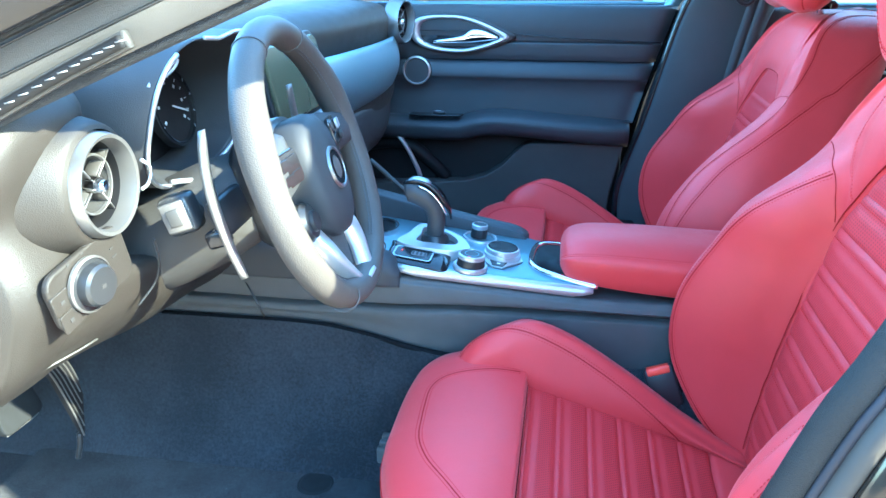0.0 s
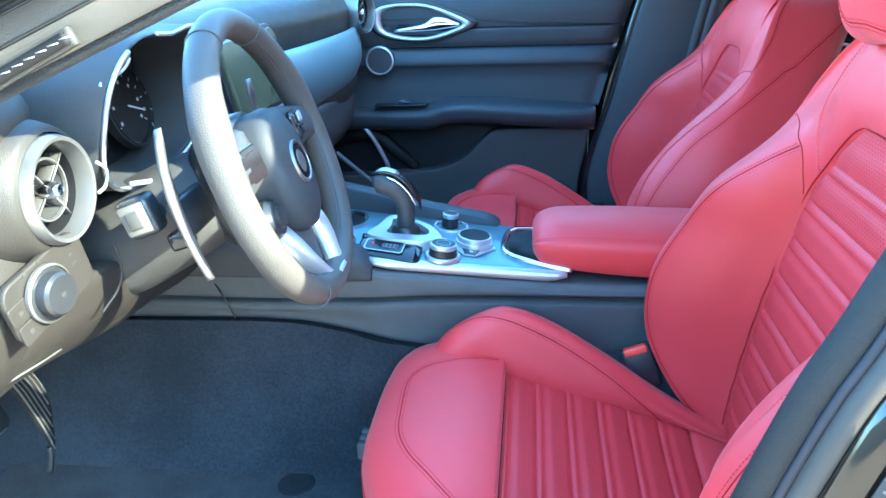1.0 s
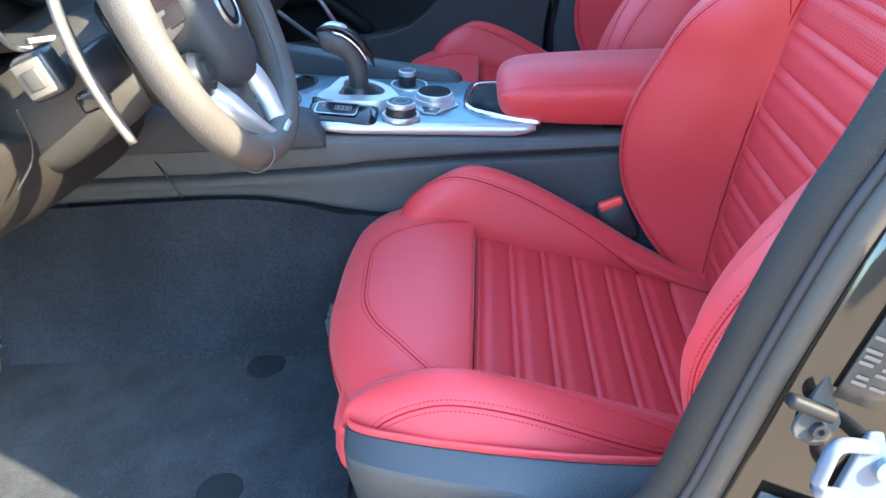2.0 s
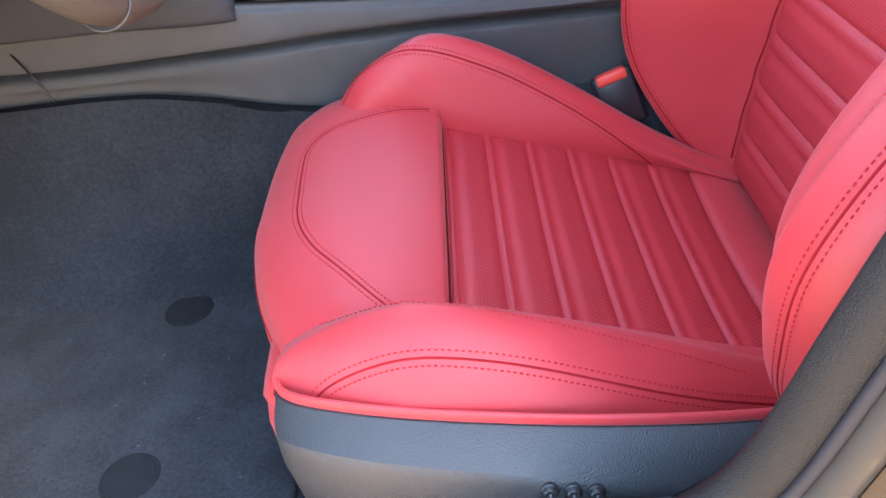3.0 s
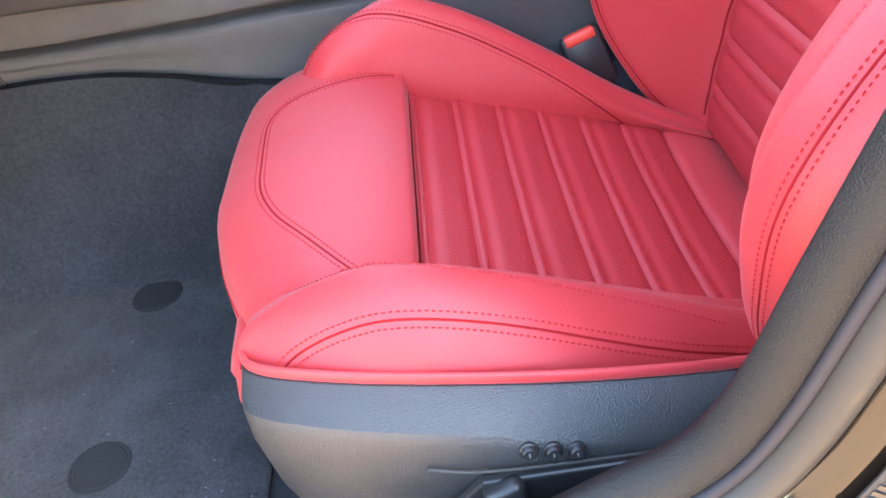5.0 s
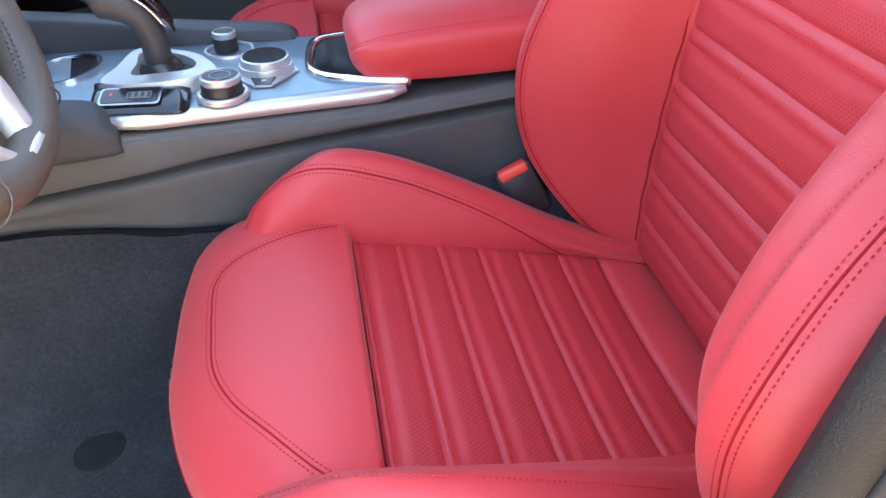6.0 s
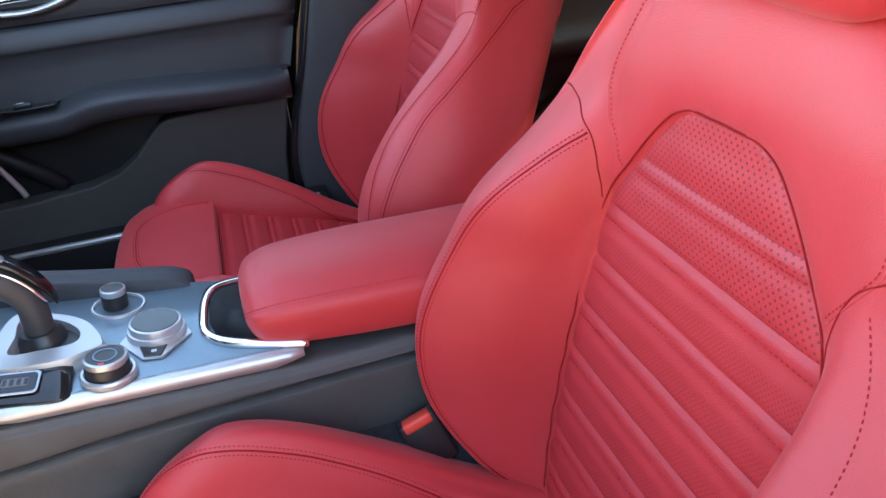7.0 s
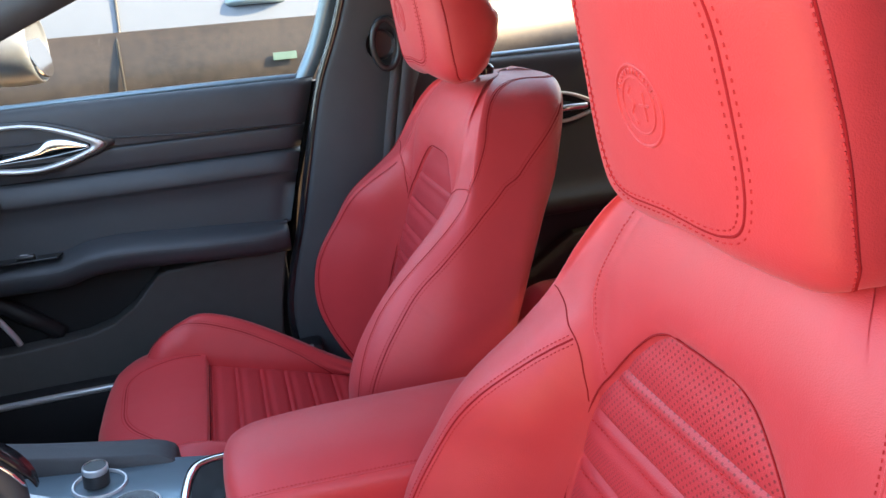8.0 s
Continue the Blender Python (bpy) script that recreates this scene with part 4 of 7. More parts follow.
    for y in (-0.045, 0.045):
        a, b = (turn @ Vector((0.392, y, 1.06)) + MB, turn @ Vector((0.378 - 0.28 * lift, y, 1.11 + lift)) + MB)
        part("post", tube([a, b], 0.006, k=12, up=(1, 0, 0)), bright, base)
        part("post_guide", turned([(0.002, -0.004), (0.015, -0.004), (0.0155, 0.005), (0.012, 0.010), (0.002, 0.010)], Matrix.Translation(turn @ Vector((0.388, y, 1.098)) + MB) @ Matrix.Diagonal((1.5, 1, 1, 1)), 24), gloss_black, base)
    return base


driver_seat = seat(0.785, 0.0, "red leather sports seat with quilted perforated centre, driver side")
seat(1.537, 5.0, "red leather sports seat, backrest reclined, beside the passenger door")

# plastic side shield of the seat nearest the door, with its switches
shield = thing("seat_side_shield", (0.05, 0.545, 0.40), "dark grained plastic seat side shield with memory buttons", "seat trim")
top = spline([(-0.158, 0.624, 0.584), (-0.150, 0.588, 0.590), (-0.10, 0.560, 0.600), (-0.02, 0.545, 0.598), (0.08, 0.540, 0.588), (0.18, 0.540, 0.583), (0.30, 0.544, 0.588)], 48)
rows = []
for i, p in enumerate(top):
    f = i / 48
    x, y, z = p
    bot = lerp1((0, 0.08, 0.25, 1), (0.545, 0.48, 0.435, 0.42), f)
    k = min(1.0, 0.15 + f * 5)
    cz = lerp1((-0.16, -0.02, 0.10, 0.3), (0.010, 0.016, 0.028, 0.030), x)
    rows.append([Vector(q) for q in ((x + 0.004, y + 0.014, z - 0.008), (x, y + 0.005, z), (x, y, z + 0.0005), (x, y - 0.003 * k, z - 0.001), (x, y - 0.014 * k, z - cz * 0.5), (x, y - 0.0245 * k, z - cz + 0.002), (x, y - 0.0262 * k, z - cz - 0.001),
                                     (x, y - 0.0275 * k, z - cz - 0.005), (x, y - 0.0285 * k, z - cz - 0.02), (x + 0.006 * (1 - f), y - 0.026 * k, z * 0.4 + bot * 0.6), (x + 0.02 * (1 - f), y - 0.016 * k, bot), (x + 0.03 * (1 - f), y + 0.02, bot))])
part("shield_body", skin(rows), shield_plastic, shield, "", 24)
part("edge_piping", sweep([p + Vector((0.002, 0.003, 0.004)) for p in top], ring(0.0024, 12, 0.0048)), leather, driver_seat, "folded leather edge above the shield")

# ---- floor mat and pedals ----
floor_mat = thing("floor_mat", (-0.45, 0.78, 0.40), "dark grey velour floor mat with two round fasteners", "floor mat")
mo = [(-0.19, 0.585), (-0.19, 0.94), (-0.24, 0.965), (-0.70, 0.965), (-0.83, 0.93), (-0.83, 0.60), (-0.75, 0.575), (-0.25, 0.57)]
part("mat", plate(mo, 0.008, Matrix.Translation((0, 0, 0.4005)), 0.003), mat_velour, floor_mat)
for x, y in ((-0.350, 0.914), (-0.348, 0.679)):
    m = Matrix.Translation((x, y, 0.4085))
    part("fastener", turned([(0.0, 0.0014), (0.0235, 0.0014), (0.0245, 0.0006), (0.0255, 0.0014), (0.0275, 0.0012), (0.0285, 0.0)], m, 36), worn_rubber, floor_mat, "round dark mat fastener")
random.seed(4)
bm = bmesh.new()
for i in range(60):
    x, y = random.uniform(-0.7, -0.18), random.uniform(0.6, 0.95)
    a, l = random.uniform(0, 3.14), random.uniform(0.0005, 0.0022)
    b = box(x, y, 0.4094, l, 0.0006, 0.0006, m=Matrix.Rotation(a, 4, "Z"))
    me = bpy.data.meshes.new("tmp")
    b.to_mesh(me)
    bm.from_mesh(me)
    b.free()
    bpy.data.meshes.remove(me)
lint = part("lint", bm, label_pale)
tagged(lint, "tiny pale lint scraps lying on the mat", "lint", kind="stuff")

def pedal_frame(c, lean):
    """Axes of a pedal pad at c: x across the car, y up along the pad, z out of its face."""
    t = radians(lean)
    y, z = Vector((-math.sin(t), 0, math.cos(t))), Vector((math.cos(t), 0, math.sin(t)))
    x = y.cross(z)
    return Matrix(((x.x, y.x, z.x, c[0]), (x.y, y.y, z.y, c[1]), (x.z, y.z, z.z, c[2]), (0, 0, 0, 1)))


pedal = thing("accelerator_pedal", (-0.62, 0.775, 0.41), "black accelerator pedal with thin pale ribs", "pedal")
pm = pedal_frame((-0.660, 0.800, 0.630), 8)
part("pad", plate([(0.000, -0.090), (0.006, -0.080), (0.024, -0.035), (0.024, -0.015), (0.006, 0.05), (-0.038, 0.05), (-0.020, 0.010)], 0.008, pm, 0.002), tray_black, pedal)
for i, low in enumerate((-0.076, -0.060, -0.045, -0.029, -0.012)):
    line = [(lerp1((-0.088, -0.055, 0.012, 0.05), (-0.001, -0.006, -0.020, -0.036), v) + 0.0073 * (i + 1), v, 0.0088) for v in np.linspace(0.05, low, 8)]
    part("rib", tube([pm @ Vector(p) for p in line], 0.0009, 12, 6), vent_silver, pedal)
part("rim", tube([pm @ Vector(p) for p in ((-0.036, 0.05, 0.009), (-0.020, 0.012, 0.009), (-0.006, -0.055, 0.009), (-0.001, -0.088, 0.008))], 0.0013, 16, 6), vent_silver, pedal)
part("stalk", tube([pm @ Vector(p) for p in ((0.0, -0.085, 0.0), (-0.002, -0.100, -0.002), (-0.006, -0.122, -0.01))], 0.004, 12), satin_black, pedal)
part("arm", tube([pm @ Vector((0, 0.05, -0.005)), pm @ Vector((0, 0.06, -0.07)), pm @ Vector((0, 0.16, -0.13))], 0.009, 12), satin_black, pedal)
pedal2 = thing("brake_pedal", (-0.752, 0.803, 0.41), "black rubber brake pedal", "pedal")
bmx = pedal_frame((-0.752, 0.803, 0.575), 22)
part("pad", plate(rounded(0.080, 0.058, 0.012), 0.014, bmx, 0.003), worn_rubber, pedal2)
part("rim", tube([bmx @ Vector(p) for p in ((0.037, 0.030, 0.007), (0.041, 0.0, 0.007), (0.034, -0.028, 0.007), (0.0, -0.030, 0.007), (-0.034, -0.028, 0.007))], 0.0013, 20, 6), vent_silver, pedal2)
part("arm", tube([bmx @ Vector((0, 0, 0)), bmx @ Vector((0, 0.02, -0.06)), bmx @ Vector((0, 0.18, -0.12))], 0.010, 12), satin_black, pedal2)
obd = thing("seat_rail_bracket", (-0.21, 0.91, 0.40), "small black ribbed plastic bracket under the cushion", "bracket")
for i in range(3):
    part("rib", box(-0.226, 0.935 - 0.017 * i, 0.484, 0.040, 0.011, 0.026, 0.003), console_plastic, obd)
part("base", box(-0.198, 0.918, 0.44, 0.03, 0.055, 0.08, 0.004), satin_black, obd)

# ---- steering wheel ----
WC = Vector((-0.270, 0.785, 0.951))
TILT_W = radians(18.5)
YAW_W = radians(3)
NW = Vector((math.cos(TILT_W) * math.cos(YAW_W), math.cos(TILT_W) * math.sin(YAW_W), math.sin(TILT_W)))
VW = Vector((-math.sin(TILT_W) * math.cos(YAW_W), -math.sin(TILT_W) * math.sin(YAW_W), math.cos(TILT_W)))
UW = Vector((-math.sin(YAW_W), math.cos(YAW_W), 0))
WM = Matrix(((UW.x, VW.x, NW.x, WC.x), (UW.y, VW.y, NW.y, WC.y), (UW.z, VW.z, NW.z, WC.z), (0, 0, 0, 1)))


def W(u, v, n=0.0):
    return WM @ Vector((u, v, n))


wheel = thing("steering_wheel", W(0, 0, -0.2), "black leather steering wheel with silver lower spoke", "steering wheel")
R = 0.1525
rim_pts = []
for a in np.linspace(0, 2 * math.pi, 97)[:-1]:
    r = R * (1 - 0.05 * max(0, -math.cos(a)) ** 6)
    rim_pts.append(W(r * math.sin(a), r * math.cos(a)))
grip = lambda i: 1.0
rows = []
for i, p in enumerate(rim_pts):
    a = 2 * math.pi * i / 96
    rad = (p - WC).normalized()
    g = 0.0153 + 0.0018 * math.exp(-((math.degrees(a) - 65) / 14) ** 2) + 0.0018 * math.exp(-((math.degrees(a) - 295) / 14) ** 2)
    rows.append([p + rad * g * math.cos(b) + NW * g * 1.12 * math.sin(b) for b in np.linspace(0, 2 * math.pi, 19)[:-1]])
rows.append(rows[0])
part("rim", skin(rows, True, False), wheel_leather, wheel)
for a0, a1 in ((25, 150), (210, 335)):
    pts, ups = [], []
    for a in np.linspace(radians(a0), radians(a1), 70):
        rad = W(math.sin(a), math.cos(a)) - WC
        pts.append(WC + rad * (R * (1 - 0.05 * max(0, -math.cos(a)) ** 6) - 0.0148) + NW * 0.006)
        ups.append(-rad)
    tagged(part("stitching", stitched(pts, ups, 0.002, 0.005, 0.004, 0.0008), black_thread, wheel), kind="stuff")
for a in (25, 335, 150, 210):
    rad = W(math.sin(radians(a)), math.cos(radians(a))) - WC
    c = WC + rad * R
    part("grip_seam", tube([c + rad * 0.0157 * math.cos(b) + NW * 0.0176 * math.sin(b) for b in np.linspace(0, 2 * math.pi, 25)[:-1]], 0.0008, k=5, closed_path=True, up=tuple(rad.cross(NW))), black_thread, wheel)


def hub_ring(n, k, drop=0.0):
    out = []
    for a in np.linspace(0, 2 * math.pi, 41)[:-1]:
        c, s = math.cos(a), math.sin(a)
        w = 0.053 * k * (abs(c) ** 0.82) * (1 if c > 0 else -1) * (1.0 + 0.06 * s)
        h = 0.070 * k * (abs(s) ** 0.82) * (1 if s > 0 else -1)
        out.append(W(w + 0.004, h - 0.012, n))
    return out


part("airbag_cover", skin([hub_ring(-0.050, 0.94), hub_ring(-0.018, 1.0), hub_ring(-0.002, 1.01), hub_ring(0.008, 0.96), hub_ring(0.014, 0.82), hub_ring(0.018, 0.5), hub_ring(0.019, 0.15)]), airbag_skin, wheel)
part("hub_rear", skin([hub_ring(-0.085, 0.85), hub_ring(-0.07, 1.05), hub_ring(-0.045, 1.1), hub_ring(-0.026, 1.07), hub_ring(-0.025, 0.9)]), satin_black, wheel)
bm_ = WM @ Matrix.Translation((0.002, -0.008, 0.0185))
badge = part("badge", turned([(0.0, 0.0005), (0.020, 0.0005), (0.0215, 0.003), (0.0235, 0.003), (0.0245, 0.0)], bm_, 40), vent_silver, wheel, "round chrome badge")
part("badge_face", turned([(0.0, 0.0022), (0.012, 0.0022), (0.0125, 0.0015)], bm_, 32), vent_silver, badge)
part("badge_ring", turned([(0.0135, 0.0012), (0.0135, 0.0026), (0.0195, 0.0026), (0.0195, 0.0012)], bm_, 32), gloss_black, badge)
for s in (1, -1):
    sp = [W(s * 0.045, 0.022, -0.020), W(s * 0.085, 0.020, -0.012), W(s * 0.120, 0.016, -0.008), W(s * 0.150, 0.014, -0.002)]
    prof = [(-0.006, -0.024), (0.004, -0.027), (0.012, -0.022), (0.014, 0.0), (0.012, 0.022), (0.004, 0.027), (-0.006, 0.024)]
    rows = []
    for i, p in enumerate(spline(sp, 12)):
        k = lerp1((0, 6, 12), (1.15, 0.95, 0.75), i)
        rows.append([p + NW * a * 1.0 + VW * b * k for a, b in prof])
    spoke = part("spoke", skin(rows), dash_skin, wheel)
    part("button_bezel", plate(rounded(0.058, 0.036, 0.008), 0.006, WM @ Matrix.Translation((s * 0.096, 0.020, -0.002)) @ Matrix.Rotation(radians(s * 8), 4, "Y"), 0.002), gloss_black, spoke)
    for j, (bx, by, bw, bh) in enumerate(((-0.014, 0.006, 0.02, 0.012), (0.012, 0.006, 0.022, 0.012), (-0.012, -0.009, 0.022, 0.010), (0.013, -0.009, 0.02, 0.010))):
        part("button", plate(rounded(bw, bh, 0.003, 3), 0.003, WM @ Matrix.Translation((s * 0.096 + bx, 0.020 + by, 0.0035)) @ Matrix.Rotation(radians(s * 8), 4, "Y"), 0.0008), (chrome if j == 1 else satin_black) if s > 0 else gloss_black, spoke)
    # thumb dial pod under the spoke
    pod = [W(s * 0.046, -0.030, 0.0), W(s * 0.060, -0.050, 0.012), W(s * 0.066, -0.062, 0.012)]
    part("control_pod", turned([(0, 0), (0.021, 0), (0.022, 0.012), (0.018, 0.018), (0.012, 0.019), (0.011, 0.023), (0, 0.023)], WM @ Matrix.Translation((s * 0.058, -0.046, -0.026)), 28), satin_black, spoke)
    # lower silver spoke: one blade each side, meeting at the rim
    rows = []
    for i, (u, v, n, w) in enumerate(((0.042, -0.060, -0.018, 0.014), (0.046, -0.080, -0.006, 0.0135), (0.040, -0.104, 0.000, 0.012), (0.028, -0.124, 0.003, 0.010), (0.017, -0.140, 0.006, 0.009))):
        c = W(s * u, v, n)
        rows.append([c + UW * w * s + NW * 0.002, c + UW * w * 0.6 * s + NW * 0.006, c - UW * w * 0.5 * s + NW * 0.004, c - UW * w * s - NW * 0.010, c + UW * w * s - NW * 0.012])
    part("lower_spoke_blade", skin(dense(rows, 16, 15)), chrome, wheel, "satin silver lower spoke blade")
part("lower_spoke_infill", plate([(-0.022, -0.062), (0.022, -0.062), (0.026, -0.085), (0.014, -0.125), (-0.014, -0.125), (-0.026, -0.085)], 0.008, WM @ Matrix.Translation((0, 0, -0.016)), 0.002), dash_skin, wheel)
part("lower_spoke_tip", box(0, 0, 0, 0.040, 0.013, 0.016, 0.005, 2, WM @ Matrix.Translation((0, -0.141, 0.008))), chrome, wheel)

# column, shift paddles and stalks
column = thing("steering_column", W(0, -0.02, -0.20), "dark plastic steering column shroud with stalks", "steering column")
rows = []
for n, k, dv in ((-0.26, 1.1, -0.03), (-0.20, 1.1, -0.025), (-0.13, 1.05, -0.015), (-0.08, 0.92, -0.008), (-0.065, 0.7, -0.004)):
    rows.append([W(0.062 * k * math.cos(a), 0.056 * k * math.sin(a) + dv, n) for a in np.linspace(0, 2 * math.pi, 33)[:-1]])
part("shroud", skin(rows), hard_plastic, column)
for s in (1, -1):
    path = [W(s * u, v, n) for u, v, n in ((0.136, 0.086, -0.045), (0.142, 0.050, -0.054), (0.144, 0.010, -0.060), (0.142, -0.028, -0.063), (0.139, -0.062, -0.064))]
    rows = []
    for i, p in enumerate(spline(path, 24)):
        k = lerp1((0, 2, 8, 18, 24), (0.35, 0.7, 0.85, 0.7, 0.45), i)
        rows.append([p + UW * x * k * s + NW * y for x, y in ((-0.010, -0.002), (-0.006, 0.002), (0.004, 0.004), (0.010, 0.002), (0.011, -0.003), (0.0, -0.004))])
    part("shift_paddle", skin(rows), vent_silver, column, "long satin silver shift paddle")
    part("paddle_bracket", box(0, 0, 0, 0.07, 0.04, 0.012, 0.004, 2, WM @ Matrix.Translation((s * 0.105, 0.0, -0.068))), satin_black, column)
a, b = W(-0.050, 0.0, -0.13), W(-0.127, 0.016, -0.108)
part("stalk", tube([a, b], 0.010, 6, 12), satin_black, column)
stalk_end = part("stalk_end", box(0, 0, 0, 0.026, 0.040, 0.034, 0.007, 3, Matrix.Translation(W(-0.127, 0.016, -0.105)) @ WM.to_3x3().to_4x4()), satin_black, column)
part("stalk_cap", box(0, 0, 0, 0.005, 0.030, 0.027, 0.002, 2, Matrix.Translation(W(-0.1405, 0.016, -0.105)) @ WM.to_3x3().to_4x4()), stalk_grey, stalk_end)
part("stalk_key", box(0, 0, 0, 0.003, 0.017, 0.014, 0.001, 2, Matrix.Translation(W(-0.1435, 0.016, -0.105)) @ WM.to_3x3().to_4x4()), blade_grey, stalk_end)
part("lever_arm", tube([W(-0.05, -0.02, -0.11), W(-0.125, -0.018, -0.080)], 0.006, 6, 10), satin_black, column)
part("lever", box(0, 0, 0, 0.020, 0.018, 0.022, 0.004, 2, Matrix.Translation(W(-0.132, -0.017, -0.076)) @ WM.to_3x3().to_4x4()), gloss_black, column)

# ---- dashboard ----
dash = thing("dashboard", (-0.7, MID, 0.70), "dark soft dashboard with hooded instruments and round vents", "dashboard")
rows = []
for y, dx, dz, low in ((0.500, -0.02, -0.03, 0.76), (0.53, -0.005, -0.012, 0.75), (0.60, -0.002, -0.004, 0.745), (0.645, -0.03, 0.0, 0.745), (0.68, -0.12, 0.0, 0.745), (0.90, -0.12, 0.0, 0.745), (0.945, -0.04, 0.0, 0.76), (1.05, -0.03, 0.0, 0.78), (1.25, -0.02, 0.0, 0.78), (1.40, 0.012, 0.002, 0.76), (1.60, 0.035, 0.002, 0.75), (1.72, 0.035, -0.004, 0.75), (1.79, 0.02, -0.02, 0.76)):
    rows.append([(-0.97, y, 1.03), (-0.80, y, 1.07 + dz), (-0.60, y, 1.085 + dz), (-0.47 + dx, y, 1.078 + dz), (-0.432 + dx, y, 1.052 + dz), (-0.430 + dx, y, 1.020 + dz), (-0.445 + dx, y, 0.955), (-0.430 + dx, y, 0.90), (-0.440 + dx, y, 0.855), (-0.475 + dx * 0.7, y, 0.80), (-0.55 + dx * 0.4, y, low), (-0.68, y, low - 0.03), (-0.97, y, low - 0.02)])
part("main_body", skin(dense(rows, 72, 60)), pod_skin, dash)


def vent(c, r, parent, m=None):
    """A round air vent facing the rear: pod, silver ring, barrel, blades and hub."""
    m = Matrix.Translation(c) @ (m or Matrix()) @ Matrix.Rotation(radians(90), 4, "Y")
    v = part("vent_ring", turned([(r * 0.86, -0.02), (r * 0.86, 0.004), (r * 0.90, 0.012), (r * 0.97, 0.013), (r * 1.02, 0.006), (r * 1.04, -0.02)], m, 64), vent_silver, parent, "round satin silver vent ring")
    part("vent_well", turned([(0.0, -0.045), (r * 0.8, -0.045), (r * 0.84, -0.004), (r * 0.85, -0.055), (0, -0.056)], m, 40), tray_black, v)
    part("vent_barrel", turned([(r * 0.50, -0.040), (r * 0.56, -0.006), (r * 0.60, -0.006), (r * 0.54, -0.040)], m, 48), hard_plastic, v)
    part("vent_hub", turned([(0, 0.008), (r * 0.10, 0.007), (r * 0.15, 0.003), (r * 0.17, -0.004), (r * 0.14, -0.012), (r * 0.10, -0.03), (0, -0.03)], m, 28), bright, v)
    for a in range(4):
        spoke_m = m @ Matrix.Rotation(radians(90 * a + 40), 4, "Z")
        blade = part("vent_blade", box(0, 0, 0, r * 0.66, 0.0012, 0.014, 0.0004, 1, spoke_m @ Matrix.Translation((r * 0.53, 0, -0.013))), blade_grey, v)
        part("blade_edge", tube([spoke_m @ Vector((r * 0.2, 0, -0.004)), spoke_m @ Vector((r * 0.55, 0, -0.0045)), spoke_m @ Vector((r * 0.86, 0, -0.006))], 0.0010, 0, 6), vent_silver, blade)
    part("barrel_rim", turned([(r * 0.545, -0.007), (r * 0.555, -0.004), (r * 0.59, -0.004), (r * 0.60, -0.007)], m, 48), vent_silver, v)
    return v


# end pod with the vent on the driver's side
VC = Vector((-0.418, 0.603, 0.974))
rows = []
for x, ry, rz, cy in ((-0.415, 0.050, 0.051, 0.603), (-0.421, 0.057, 0.058, 0.602), (-0.45, 0.068, 0.067, 0.594), (-0.50, 0.080, 0.075, 0.582), (-0.58, 0.09, 0.08, 0.575), (-0.70, 0.09, 0.08, 0.57)):
    rows.append([(x, cy + ry * math.cos(a), 0.974 + rz * math.sin(a)) for a in np.linspace(0, 2 * math.pi, 25)[:-1]])
part("vent_pod", skin(dense(rows, 20, 48), True, False), pod_skin, dash)
vent(VC, 0.048, dash)
vent(Vector((-0.372, 1.715, 1.035)), 0.046, dash, Matrix.Rotation(radians(-14), 4, "Z"))
# light switch panel under the vent
PM = Matrix.Translation((-0.425, 0.563, 0.893)) @ Matrix.Rotation(radians(-8), 4, "Z") @ Matrix.Rotation(radians(90), 4, "Y") @ Matrix.Rotation(radians(90), 4, "Z")
sw = part("light_switch_panel", plate(rounded(0.102, 0.060, 0.015), 0.007, PM @ Matrix.Rotation(radians(14), 4, "Z") @ Matrix.Translation((0.008, 0.001, 0)), 0.002), pod_skin, dash)
part("switch_knob", turned([(0.0245, 0.008), (0.0245, 0.012), (0.020, 0.013), (0.0195, 0.022), (0.017, 0.025), (0, 0.025)], PM, 40), satin_black, sw)
part("knob_ring", turned([(0.0265, 0.009), (0.0265, 0.0125), (0.0245, 0.0135), (0.0245, 0.009)], PM, 40), vent_silver, sw)
for i, (u, v) in enumerate(((-0.033, 0.004), (-0.031, -0.017))):
    part("switch_key", plate(rounded(0.022, 0.020, 0.003), 0.003, PM @ Matrix.Rotation(radians(14), 4, "Z") @ Matrix.Translation((u, v, 0.0055)), 0.001), pod_skin, sw)
for i, (u, v, w, h) in enumerate(((-0.033, 0.004, 0.007, 0.005), (-0.031, -0.017, 0.007, 0.006), (0.0, 0.0, 0.008, 0.006), (0.040, 0.012, 0.008, 0.003), (0.040, 0.003, 0.010, 0.003), (-0.012, 0.029, 0.005, 0.003), (0.006, 0.029, 0.005, 0.003))):
    z = 0.0252 if i == 2 else (0.0088 if i < 2 else 0.0073)
    part("switch_mark", box(0, 0, 0, w * 0.65, h * 0.65, 0.0006, m=PM @ Matrix.Rotation(radians(14 if i != 2 else 0), 4, "Z") @ Matrix.Translation((u, v, z))), label_dim, sw)
# knee panel below, with a silver edge line
rows = []
for y, x, z in ((0.49, -0.485, 0.845), (0.55, -0.462, 0.847), (0.62, -0.450, 0.848), (0.70, -0.45, 0.835), (0.80, -0.46, 0.81), (0.90, -0.46, 0.80), (0.97, -0.46, 0.79)):
    rows.append([(x, y, z + 0.03), (x + 0.012, y, z), (x - 0.01, y, z - 0.04), (x - 0.07, y, z - 0.085), (x - 0.15, y, z - 0.11), (x - 0.3, y, z - 0.10), (x - 0.15, y, z)])
knee = part("knee_panel", skin(dense(rows, 30, 28)), pod_skin, dash)
part("edge_line", tube([(-0.497, 0.487, 0.800), (-0.481, 0.535, 0.803), (-0.466, 0.585, 0.804), (-0.461, 0.62, 0.803)], 0.0012, 20, 6), vent_silver, knee)
